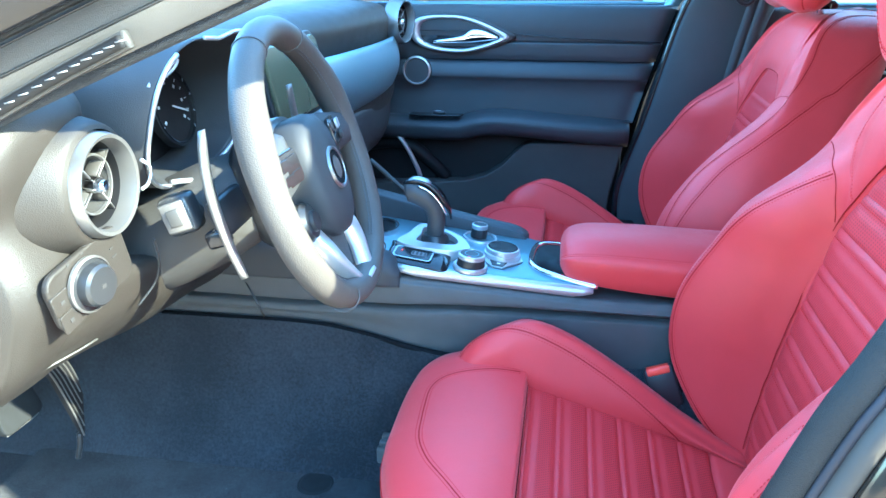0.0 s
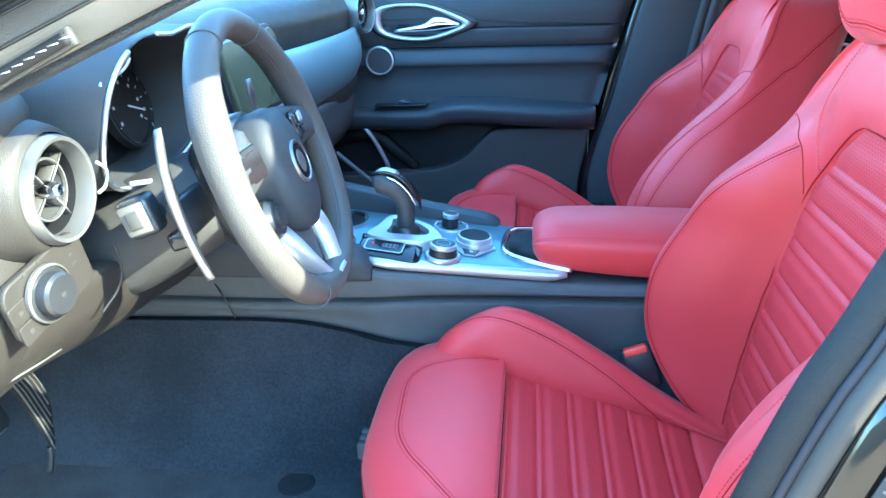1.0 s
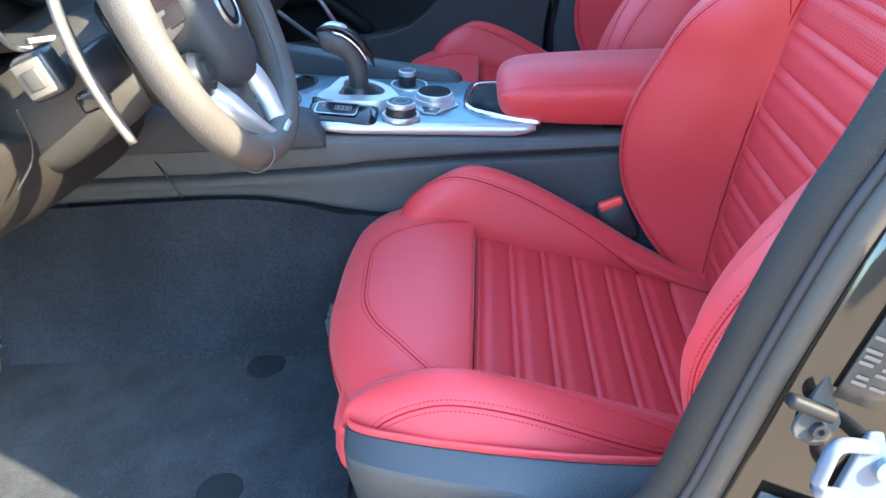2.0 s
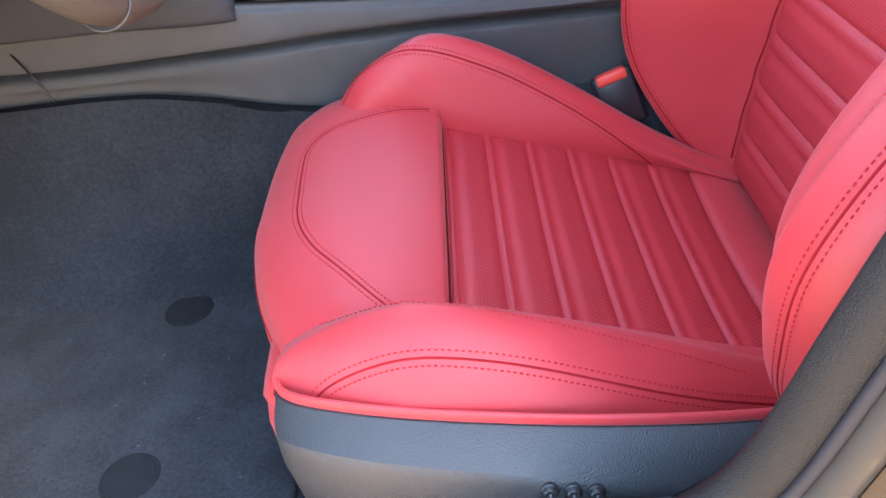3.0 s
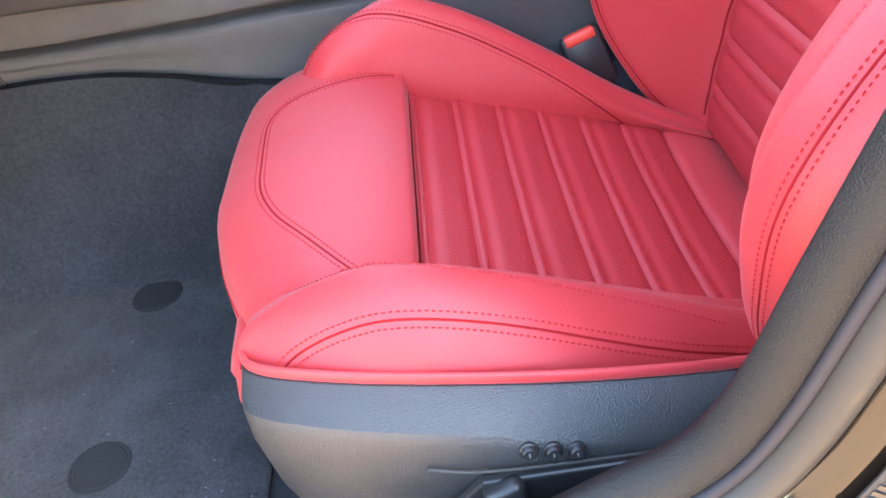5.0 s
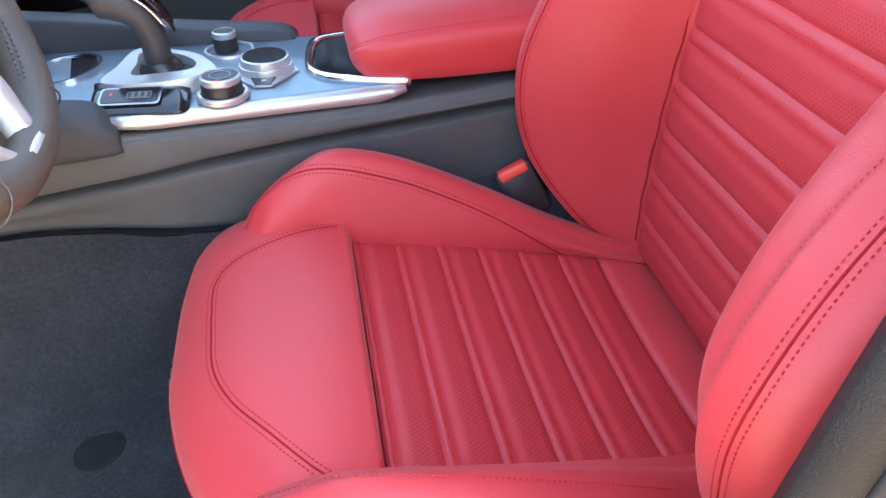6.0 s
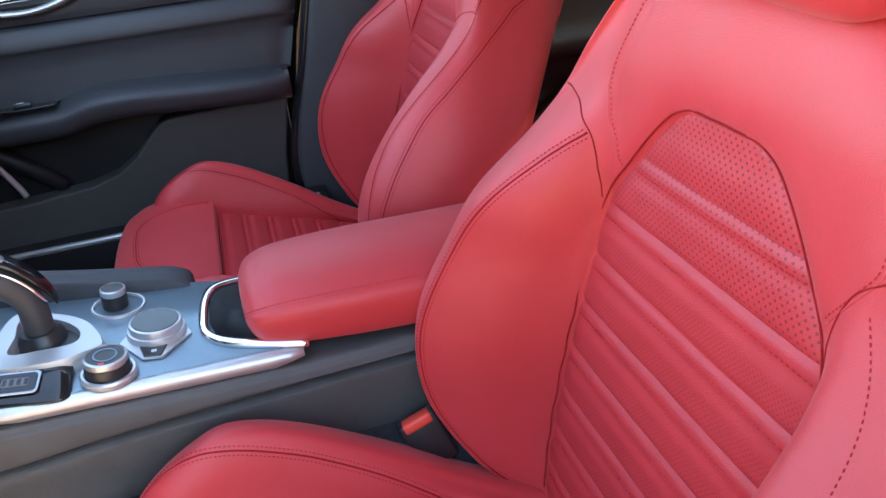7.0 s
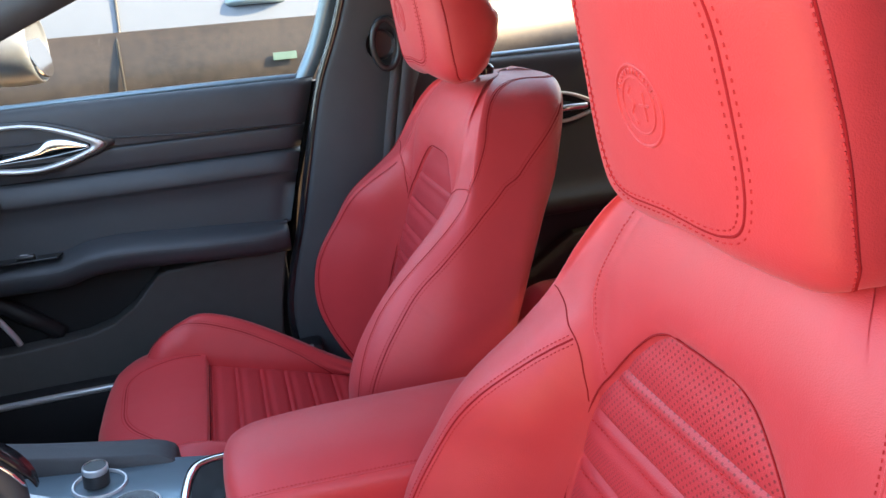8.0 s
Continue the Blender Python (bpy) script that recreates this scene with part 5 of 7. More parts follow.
part("edge_trim", tube([(-0.400, 0.650, 0.905), (-0.405, 0.662, 0.875), (-0.415, 0.665, 0.85), (-0.43, 0.652, 0.828)], 0.0014, 24, 6), satin_black, dash)
part("end_trim", tube([(-0.479, 0.53, 0.897), (-0.473, 0.53, 0.883), (-0.473, 0.53, 0.863), (-0.479, 0.53, 0.849), (-0.495, 0.53, 0.831)], 0.0012, 20, 6), alu, dash, "thin silver trim line")

# instrument hood: two lobes joined, open to the rear, with silver lips
def hood_ring(x, k=1.0, lift=0.0, inner=0.0):
    out = []
    for a in np.linspace(0, 2 * math.pi, 49)[:-1]:
        c, s = math.cos(a), math.sin(a)
        w = 0.128 * k * (abs(c) ** 0.62) * (1 if c > 0 else -1)
        h = (0.080 if s > 0 else 0.085) * k * (abs(s) ** 0.75) * (1 if s > 0 else -1)
        h += 0.006 * math.exp(-(w / 0.03) ** 2) * (-1 if s > 0 else 0)
        slope = 0.30 * h
        out.append(Vector((x + slope, 0.805 + w, 1.012 + h + lift)))
    return out


hood_x = -0.405
cluster = part("instrument_hood", skin([hood_ring(-0.68, 1.04, -0.01), hood_ring(-0.58, 1.05, -0.004), hood_ring(-0.48, 1.03), hood_ring(hood_x - 0.004, 1.0), hood_ring(hood_x, 0.98), hood_ring(hood_x - 0.006, 0.955)], True, False), dash_skin, dash)
part("hood_lining", skin([hood_ring(hood_x - 0.005, 0.955), hood_ring(-0.45, 0.93), hood_ring(-0.50, 0.90)], True, False), dash_skin, cluster)
part("hood_back", plate([(p.y, p.z) for p in hood_ring(0.0, 0.92)][::-1], 0.01, Matrix(((0, 0, 1, -0.505), (1, 0, 0, 0), (0, 1, 0, 0), (0, 0, 0, 1)))), tray_black, cluster)
edge = hood_ring(hood_x + 0.0015, 0.985)
part("hood_lip", tube(edge[17:36], 0.0026, 0, 8, up=(1, 0, 0)), chrome, cluster, "thin silver lip of the hood")
part("hood_lip", tube(edge[9:14], 0.0024, 0, 8, up=(1, 0, 0)), chrome, cluster, "thin silver lip of the hood")
part("hood_lip", tube(edge[38:47], 0.0024, 0, 8, up=(1, 0, 0)), chrome, cluster, "thin silver lip of the hood")
for y in (0.748, 0.862):
    dm = Matrix.Translation((-0.480, y, 0.997)) @ Matrix.Rotation(radians(78), 4, "Y") @ Matrix.Scale(0.88, 4)
    dial = part("dial", turned([(0.0, 0.0), (0.050, 0.0), (0.052, 0.006), (0.056, 0.006), (0.058, -0.004)], dm, 48), tray_black, cluster)
    part("dial_ring", turned([(0.0515, 0.004), (0.0515, 0.008), (0.0525, 0.008), (0.0525, 0.004)], dm, 48), dark_chrome, dial)
    for k in range(13):
        a = radians(-125 + 250 * k / 12)
        mk = dm @ Matrix.Rotation(a, 4, "Z") @ Matrix.Translation((-0.043, 0, 0.0008))
        part("dial_mark", box(0, 0, 0, 0.005, 0.0011, 0.0008, m=mk), label_grey, dial)
        if k % 2 == 0:
            part("dial_figure", box(0, 0, 0, 0.0045, 0.0042, 0.0006, m=dm @ Matrix.Rotation(a, 4, "Z") @ Matrix.Translation((-0.033, 0, 0.0008))), label_grey, dial)
    part("needle", box(0, 0, 0, 0.040, 0.0022, 0.0014, m=dm @ Matrix.Rotation(radians(-110), 4, "Z") @ Matrix.Translation((-0.018, 0, 0.004))), label_grey, dial)
part("lip_loop", tube([(-0.402, 0.683, 1.050), (-0.401, 0.703, 1.069), (-0.400, 0.727, 1.080), (-0.400, 0.739, 1.076), (-0.400, 0.741, 1.068), (-0.401, 0.729, 1.060), (-0.402, 0.714, 1.056)], 0.0020, 30, 8), chrome, cluster, "silver loop closing the hood's lip")
part("lip_loop", tube([(-0.402, 0.645, 0.958), (-0.401, 0.656, 0.961), (-0.400, 0.662, 0.971), (-0.400, 0.659, 0.979), (-0.402, 0.651, 0.986)], 0.0018, 24, 8), chrome, cluster, "silver loop closing the hood's lip")
part("column_trim", tube([(-0.41, 0.715, 0.945), (-0.395, 0.76, 0.938), (-0.39, 0.81, 0.940), (-0.395, 0.86, 0.948)], 0.0028, 18, 8), chrome, cluster)

# centre display and vents, passenger side strip
SM = Matrix.Translation((-0.405, 1.095, 1.000)) @ Matrix.Rotation(radians(-12), 4, "Y") @ Matrix.Rotation(radians(90), 4, "Y") @ Matrix.Rotation(radians(90), 4, "Z")
disp = part("display", plate(rounded(0.225, 0.108, 0.02), 0.012, SM, 0.003), display_glass, dash, "dark glossy centre display")
part("display_frame", plate(rounded(0.240, 0.122, 0.024), 0.008, SM @ Matrix.Translation((0, 0, -0.002)), 0.002), satin_black, disp)
for k in range(3):
    part("centre_vent_slat", box(-0.405, 1.225, 0.935 - 0.016 * k, 0.03, 0.13, 0.004, 0.0015, 1, Matrix.Rotation(radians(10), 4, "Y")), chrome if k != 1 else satin_black, dash)
rows = []
for y, x in ((1.22, -0.43), (1.35, -0.405), (1.5, -0.388), (1.62, -0.382), (1.70, -0.385)):
    rows.append([(x - 0.004, y, 1.005), (x + 0.008, y, 0.985), (x + 0.010, y, 0.94), (x - 0.010, y, 0.895), (x - 0.03, y, 0.885), (x - 0.04, y, 0.95)])
part("decor_strip", skin(dense(rows, 24, 24)), alu, dash, "pale brushed decor strip")
rows = []
for y, x in ((1.15, -0.45), (1.3, -0.435), (1.5, -0.42), (1.72, -0.415)):
    rows.append([(x + 0.004, y, 0.882), (x + 0.012, y, 0.85), (x, y, 0.79), (x - 0.04, y, 0.74), (x - 0.12, y, 0.72), (x - 0.10, y, 0.87)])
part("glovebox_lid", skin(dense(rows, 24, 24)), dash_skin, dash)

# ---- centre console ----
console = thing("centre_console", (-0.1, 1.11, 0.40), "dark centre console with brushed grey top and silver edge", "centre console")


def top_z(x):
    return 0.7315 - 0.105 * (x + 0.13)


def left_y(x):
    return lerp1((-0.32, -0.22, 0.05, 0.3), (1.012, 1.008, 1.030, 1.045), x)


def right_y(x):
    return lerp1((-0.32, -0.06, 0.05, 0.3), (1.225, 1.212, 1.195, 1.19), x)


rows = []
for x in np.linspace(-0.34, 0.055, 20):
    z, a, b = top_z(x), left_y(x) + 0.006, right_y(x)
    rows.append([Vector((x, a, z - 0.008)), Vector((x, a + 0.002, z - 0.001)), Vector((x, a + 0.008, z)), Vector((x, (a + b) / 2, z + 0.002)), Vector((x, b - 0.004, z)), Vector((x, b, z - 0.008))])
part("top_plate", skin(rows), alu, console, "brushed grey top plate")
rows = []
for x in np.linspace(-0.235, 0.055, 20):
    z, a = top_z(x), left_y(x)
    k = lerp1((-0.235, -0.2, 0.03, 0.055), (0.6, 1, 1, 0.35), x)
    rows.append([Vector((x, a + 0.008, z + 0.001)), Vector((x, a + 0.002, z + 0.0005)), Vector((x, a - 0.002, z - 0.003 * k)), Vector((x, a - 0.004, z - 0.0125 * k)), Vector((x, a + 0.004, z - 0.015 * k)), Vector((x, a + 0.010, z - 0.008))])
part("edge_strip", skin(rows), chrome, console, "satin silver edge strip")
# flank: upper band, hollow line, lower panel
rows = []
for x in (-0.70, -0.60, -0.50, -0.42, -0.35, -0.28, -0.22, -0.16, -0.08, 0.0, 0.08, 0.20, 0.35, 0.60):
    z = lerp1((-0.7, -0.3, 0.06, 0.6), (0.742, 0.736, 0.700, 0.685), x)
    low, a = tunnel_edge(x), left_y(x)
    c = min(z - 0.028, lerp1((-0.7, -0.485, -0.39, -0.3, -0.2, -0.12, 0.0, 0.6), (0.675, 0.674, 0.672, 0.675, 0.678, 0.679, 0.674, 0.66), x))
    rows.append([(x, a + 0.01, z - 0.004), (x, a - 0.006, z - 0.008), (x, a - 0.010, z - 0.016), (x, a - 0.010, c + 0.010), (x, a - 0.004, c + 0.0055), (x, a + 0.014, c + 0.002), (x, a + 0.014, c - 0.003), (x, a + 0.002, c - 0.0075), (x, a - 0.002, c - 0.016), (x, a + 0.0, c * 0.4 + low * 0.6), (x, a + 0.003, low), (x, a + 0.02, low - 0.012), (x, 1.10, low - 0.01), (x, 1.12, z - 0.02)])
part("flank", skin(dense(rows, 60, 110)), console_plastic, console)
structure("carpet_binding", tube([(x, left_y(x) - 0.005, tunnel_edge(x) + 0.001) for x in np.linspace(-0.62, 0.02, 40)], 0.0048, 0, 8), carpet_edge, "black bound edge of the tunnel carpet", "trim")
part("flank_joint", tube([(-0.475, left_y(-0.4) - 0.008, 0.708), (-0.452, left_y(-0.4) - 0.018, 0.672), (-0.440, left_y(-0.4) - 0.0205, 0.645)], 0.0012, 8, 6, up=(1, 0, 0)), gloss_black, console)
rows = []
for x, z in ((-0.60, 0.62), (-0.3, 0.62), (0.1, 0.58), (0.6, 0.55)):
    rows.append([(x, 1.02, 0.40), (x, 1.02, z), (x, 1.24, z), (x, 1.25, 0.40)])
part("core", skin([[Vector(p) for p in r] for r in rows]), hard_plastic, console)
# padded knee wing ahead of the silver strip
rows = []
for x, hgt, d in ((-0.56, 0.05, 0.0), (-0.45, 0.055, 0.004), (-0.35, 0.052, 0.008), (-0.28, 0.045, 0.010), (-0.245, 0.036, 0.008), (-0.228, 0.018, 0.0)):
    z = 0.716 + (0.002 if x > -0.3 else 0.004)
    a = left_y(x) - 0.012
    rows.append([(x, a + 0.03, z - 0.006), (x, a - d * 0.4, z - 0.006), (x, a - d, z + 0.006), (x, a - d * 0.6, z + hgt * 0.7), (x, a + 0.012, z + hgt), (x, a + 0.04, z + hgt * 0.9), (x, a + 0.06, z)])
part("knee_wing", skin(dense(rows, 24, 28)), dash_skin, console)
# raised rail on the passenger's side, sloping into the plate
rows = []
for x, h in ((-0.42, 0.050), (-0.30, 0.036), (-0.20, 0.022), (-0.12, 0.014), (-0.075, 0.010), (-0.055, 0.002), (-0.05, -0.006)):
    z = top_z(x)
    b = right_y(x) - 0.012
    rows.append([(x, b - 0.004, z - 0.01), (x, b, z + h * 0.8), (x, b + 0.006, z + h), (x, b + 0.024, z + h), (x, b + 0.034, z + h * 0.7), (x, b + 0.040, z - 0.06), (x, b + 0.01, z - 0.06)])
part("side_rail", skin(dense(rows, 24, 28)), dash_skin, console)
rows = []
for x in (-0.42, 0.0, 0.6):
    b = right_y(x)
    rows.append([(x, b - 0.01, top_z(max(-0.42, min(x, 0.05))) - 0.012), (x, b + 0.022, 0.70), (x, b + 0.03, 0.62), (x, b + 0.03, 0.42), (x, 1.15, 0.42), (x, 1.15, 0.68)])
part("passenger_flank", skin([[Vector(p) for p in r] for r in rows]), hard_plastic, console)
part("brace", tube([(-0.335, 1.262, 0.835), (-0.29, 1.262, 0.795), (-0.235, 1.258, 0.748)], 0.004, 10, 8), hard_plastic, console)
# tray in front of the armrest with its silver frame
tray = [(0.062, 1.036), (0.025, 1.046), (-0.012, 1.059), (-0.033, 1.076), (-0.040, 1.10), (-0.037, 1.150), (-0.028, 1.176), (-0.005, 1.187), (0.03, 1.190)]
pts = spline([(x, y, top_z(x) + 0.003) for x, y in tray], 50)
part("tray_frame", sweep(pts, [(-0.005, -0.003), (0.004, -0.003), (0.0055, 0.001), (0.003, 0.0045), (-0.003, 0.005), (-0.0055, 0.001)]), bright, console, "bright silver tray frame")
t_out = [(0.064, 1.042), (0.025, 1.051), (-0.010, 1.064), (-0.028, 1.079), (-0.034, 1.101), (-0.032, 1.149), (-0.024, 1.172), (-0.003, 1.183), (0.064, 1.186)]
part("tray", skin([[Vector((x, y, top_z(x) + 0.0045)) for x, y in t_out], [Vector((x * 0.9 + 0.003, 1.12 + (y - 1.12) * 0.94, top_z(x) + 0.003)) for x, y in t_out], [Vector((x * 0.9 + 0.003, 1.12 + (y - 1.12) * 0.86, top_z(x) + 0.0028)) for x, y in t_out]]), tray_black, console)
# gear gate: silver frame with a glossy side window
gz = top_z(-0.2)
def around(pts, c, n=48):
    """A closed smooth outline through pts, even in angle round c."""
    q = spline([(x, y, 0) for x, y in pts], 240, True)
    a = np.array([math.atan2(p.y - c[1], p.x - c[0]) for p in q])
    r = np.array([math.hypot(p.x - c[0], p.y - c[1]) for p in q])
    o = np.argsort(a)
    t = np.linspace(-math.pi, math.pi, n + 1)[:-1]
    return [(c[0] + d * math.cos(b), c[1] + d * math.sin(b)) for b, d in zip(t, np.interp(t, a[o], r[o], period=2 * math.pi))]


gc = (-0.190, 1.104)
g_out = around([(-0.222, 1.156), (-0.182, 1.145), (-0.150, 1.120), (-0.131, 1.074), (-0.146, 1.062), (-0.179, 1.050), (-0.244, 1.058), (-0.236, 1.105)], gc)
g_in = around([(-0.214, 1.140), (-0.180, 1.130), (-0.158, 1.104), (-0.160, 1.082), (-0.190, 1.077), (-0.216, 1.078), (-0.215, 1.108)], gc)


def g_ring(o, z, k=1.0):
    return [Vector((gc[0] + (x - gc[0]) * k, gc[1] + (y - gc[1]) * k, gz + z - 0.105 * (x + 0.19))) for x, y in o]


gate = part("gear_gate", skin([g_ring(g_out, -0.004, 1.01), g_ring(g_out, 0.012, 1.0), g_ring(g_out, 0.0165, 0.97), g_ring(g_in, 0.0165, 1.04), g_ring(g_in, 0.013, 1.0), g_ring(g_in, -0.002, 0.97), g_ring(g_out, -0.004, 1.01)], True, False), chrome, console, "silver gear gate frame", 28)
part("gate_well", plate(g_in, 0.003, Matrix.Translation((0, 0, gz + 0.002))), satin_black, gate)
rows = []
for x, f in ((-0.254, 0.6), (-0.250, 0.95), (-0.235, 1.0), (-0.200, 1.0), (-0.178, 1.0), (-0.168, 0.9), (-0.160, 0.5)):
    yt, yb = 1.058 - 0.10 * (x + 0.245), 1.020 - 0.08 * (x + 0.245) + 0.012 * (1 - f)
    z = gz - 0.105 * (x + 0.19)
    rows.append([Vector(p) for p in ((x, 1.075, z - 0.004), (x, 1.075, z + 0.011), (x, yt, z + 0.0115 * f), (x, yt - 0.010, z + 0.011 * f), (x, yb + 0.002, z + 0.0045 * f), (x, yb, z - 0.003))])
block = part("gate_window", skin(dense(rows, 24, 30)), gloss_black, gate, "glossy black gear display block")
wx, wy = Vector((1, -0.09, -0.105)).normalized(), Vector((0, 0.965, 0.24))
wz = wx.cross(wy).normalized()
wy = wz.cross(wx)
WW = Matrix(((wx.x, wy.x, wz.x, -0.214), (wx.y, wy.y, wz.y, 1.0345), (wx.z, wy.z, wz.z, gz + 0.0125), (0, 0, 0, 1)))
part("window_frame", plate(rounded(0.060, 0.027, 0.005), 0.0016, WW, 0.0004), dark_chrome, block)
part("window_face", plate(rounded(0.055, 0.022, 0.004), 0.0022, WW, 0.0004), gloss_black, block)
part("indicator", plate(rounded(0.024, 0.010, 0.002), 0.0027, WW @ Matrix.Translation((0.009, 0, 0)), 0.0002), label_pale, block)
for i in range(4):
    part("indicator_bar", box(0, 0, 0, 0.0034, 0.007, 0.0006, m=WW @ Matrix.Translation((0.0 + 0.0062 * i, 0, 0.0029))), satin_black, block)
part("indicator_mark", box(0, 0, 0, 0.003, 0.004, 0.0006, m=WW @ Matrix.Translation((-0.018, 0.002, 0.0024))), red_plastic, block)
part("cup_holder", turned([(0.038, -0.03), (0.040, 0.004), (0.044, 0.004), (0.044, -0.03)], Matrix.Translation((-0.305, 1.15, top_z(-0.3))), 36), bright, console)
part("cup_well", turned([(0, 0.001), (0.038, 0.001), (0.038, -0.01)], Matrix.Translation((-0.305, 1.15, top_z(-0.3))), 36), gloss_black, console)

# gear lever
lever = thing("gear_lever", (-0.195, 1.118, gz), "dark leather gear lever with silver inlay on its cap", "gear lever")
lp = [(-0.1950, 1.115, gz + 0.0060), (-0.1930, 1.115, gz + 0.0306), (-0.1930, 1.115, gz + 0.0478), (-0.1980, 1.115, gz + 0.0640), (-0.2100, 1.115, gz + 0.0774), (-0.2250, 1.115, gz + 0.0850), (-0.2360, 1.115, gz + 0.0859), (-0.2410, 1.115, gz + 0.0850)]
grip_scale = lambda f: lerp1((0, 0.3, 0.45, 0.6, 0.75, 0.88, 0.95, 1.0), (0.92, 0.92, 1.0, 1.16, 1.18, 1.05, 0.82, 0.3), f)
part("grip", sweep(lp, ring(0.0155, 20, 0.0150), 40, (0, 1, 0), grip_scale), black_leather, lever)
part("cap", sweep([(-0.2430, 1.115, gz + 0.0998), (-0.2250, 1.115, gz + 0.1046), (-0.2050, 1.115, gz + 0.0998), (-0.1860, 1.115, gz + 0.0826), (-0.1720, 1.115, gz + 0.0592), (-0.1685, 1.115, gz + 0.0439)], [(-0.003, -0.0125), (0.0022, -0.0115), (0.0035, 0.0), (0.0022, 0.0115), (-0.003, 0.0125)], 24, (0, -1, 0), lambda f: lerp1((0, 0.15, 0.7, 1), (0.55, 1.0, 0.85, 0.3), f)), gloss_black, lever)
part("inlay", sweep([(-0.2400, 1.115, gz + 0.1022), (-0.2250, 1.115, gz + 0.1077), (-0.2100, 1.115, gz + 0.1052), (-0.1990, 1.115, gz + 0.0984)], [(-0.001, -0.0085), (0.001, -0.008), (0.0016, 0.0), (0.001, 0.008), (-0.001, 0.0085)], 16, (0, -1, 0), lambda f: lerp1((0, 0.2, 0.8, 1), (0.6, 1, 1, 0.5), f)), chrome, lever)
part("silver_edge", tube([(-0.2180, 1.1005, gz + 0.0993), (-0.2010, 1.0995, gz + 0.0917), (-0.1850, 1.0995, gz + 0.0754), (-0.1740, 1.1015, gz + 0.0535)], 0.0016, 14, 6), bright, lever)
part("boot", turned([(0, 0.004), (0.024, 0.0045), (0.022, 0.012), (0.017, 0.018), (0, 0.018)], Matrix.Translation((-0.195, 1.114, gz)), 28), satin_black, lever)


def knob(name, x, y, r, label, cap, low=False):
    z = top_z(x) + 0.0018
    k = thing(name, (x, y, z), label, "rotary knob", "console knobs")
    m = Matrix.Translation((x, y, z)) @ Matrix.Rotation(radians(6), 4, "Y")
    if low:
        part("base_ring", turned([(r * 1.10, 0.0), (r * 1.12, 0.004), (r * 1.07, 0.009), (r * 1.0, 0.0095), (r * 0.9, 0.006)], m, 44), chrome, k)
        part("dial", turned([(r * 0.97, 0.005), (r * 1.0, 0.013), (r * 0.97, 0.0165), (r * 0.90, 0.0172), (0, 0.0172)], m, 44), chrome, k)
        part("touch_face", turned([(0, 0.0180), (r * 0.86, 0.0180), (r * 0.9, 0.0168)], m, 44), gloss_black, k)
        part("surround", plate([(-0.010 - r * 0.98, -0.012), (-0.013, -r * 1.72), (0.006, -r * 1.78), (0.008 + r * 0.98, -0.010), (0.020, 0.006 + r), (-0.014, 0.008 + r)], 0.0022, m, 0), chrome, k)
        part("key", plate([(-0.020, -0.01), (-0.0115, -r * 1.66), (0.005, -r * 1.72), (0.016, -0.01)], 0.0034, m, 0.0008), gloss_black, k)
        part("key_mark", box(0, 0, 0, 0.005, 0.004, 0.0006, m=m @ Matrix.Translation((-0.002, -r * 1.40, 0.0038))), label_grey, k)
    else:
        if r > 0.015:
            part("base_ring", turned([(r * 1.28, 0.0), (r * 1.28, 0.004), (r * 1.20, 0.006), (r * 1.08, 0.006), (r * 1.04, 0.002)], m, 44), chrome, k)
        part("body", turned([(r * 1.0, 0.001), (r * 1.0, 0.014), (r * 0.97, 0.016)], m, 44), satin_black, k)
        part("collar", turned([(r * 0.95, 0.016), (r * 1.0, 0.018), (r * 0.97, 0.0225), (r * 0.86, 0.0235), (r * 0.84, 0.022)], m, 44), chrome, k)
        part("cap", turned([(0, 0.0228), (r * 0.84, 0.0225), (r * 0.85, 0.02)], m, 40), cap, k)
    return k


knob("volume_knob", -0.131, 1.172, 0.0135, "small black rotary knob with silver collar and wide ring", satin_black)
part("plinth", turned([(0.0235, 0.0), (0.0245, 0.0030), (0.0262, 0.0030), (0.0272, 0.0)], Matrix.Translation((-0.128, 1.170, top_z(-0.131) + 0.0012)) @ Matrix.Rotation(radians(6), 4, "Y") @ Matrix.Diagonal((1.05, 1.0, 1, 1)), 44), chrome, console)
mode = knob("drive_mode_knob", -0.128, 1.038, 0.0205, "black drive mode knob with silver collar", satin_black)
part("mode_ring", turned([(0.0095, 0.0228), (0.0095, 0.0234), (0.011, 0.0234), (0.011, 0.0228)], Matrix.Translation((-0.128, 1.038, top_z(-0.128) + 0.0018)) @ Matrix.Rotation(radians(6), 4, "Y"), 32), alu, mode)
part("mode_mark", box(0, 0, 0, 0.005, 0.003, 0.0006, m=Matrix.Translation((-0.128, 1.024, top_z(-0.128) + 0.0249))), red_plastic, mode)
knob("menu_dial", -0.086, 1.100, 0.0265, "large silver menu dial with glossy black face", gloss_black, low=True)

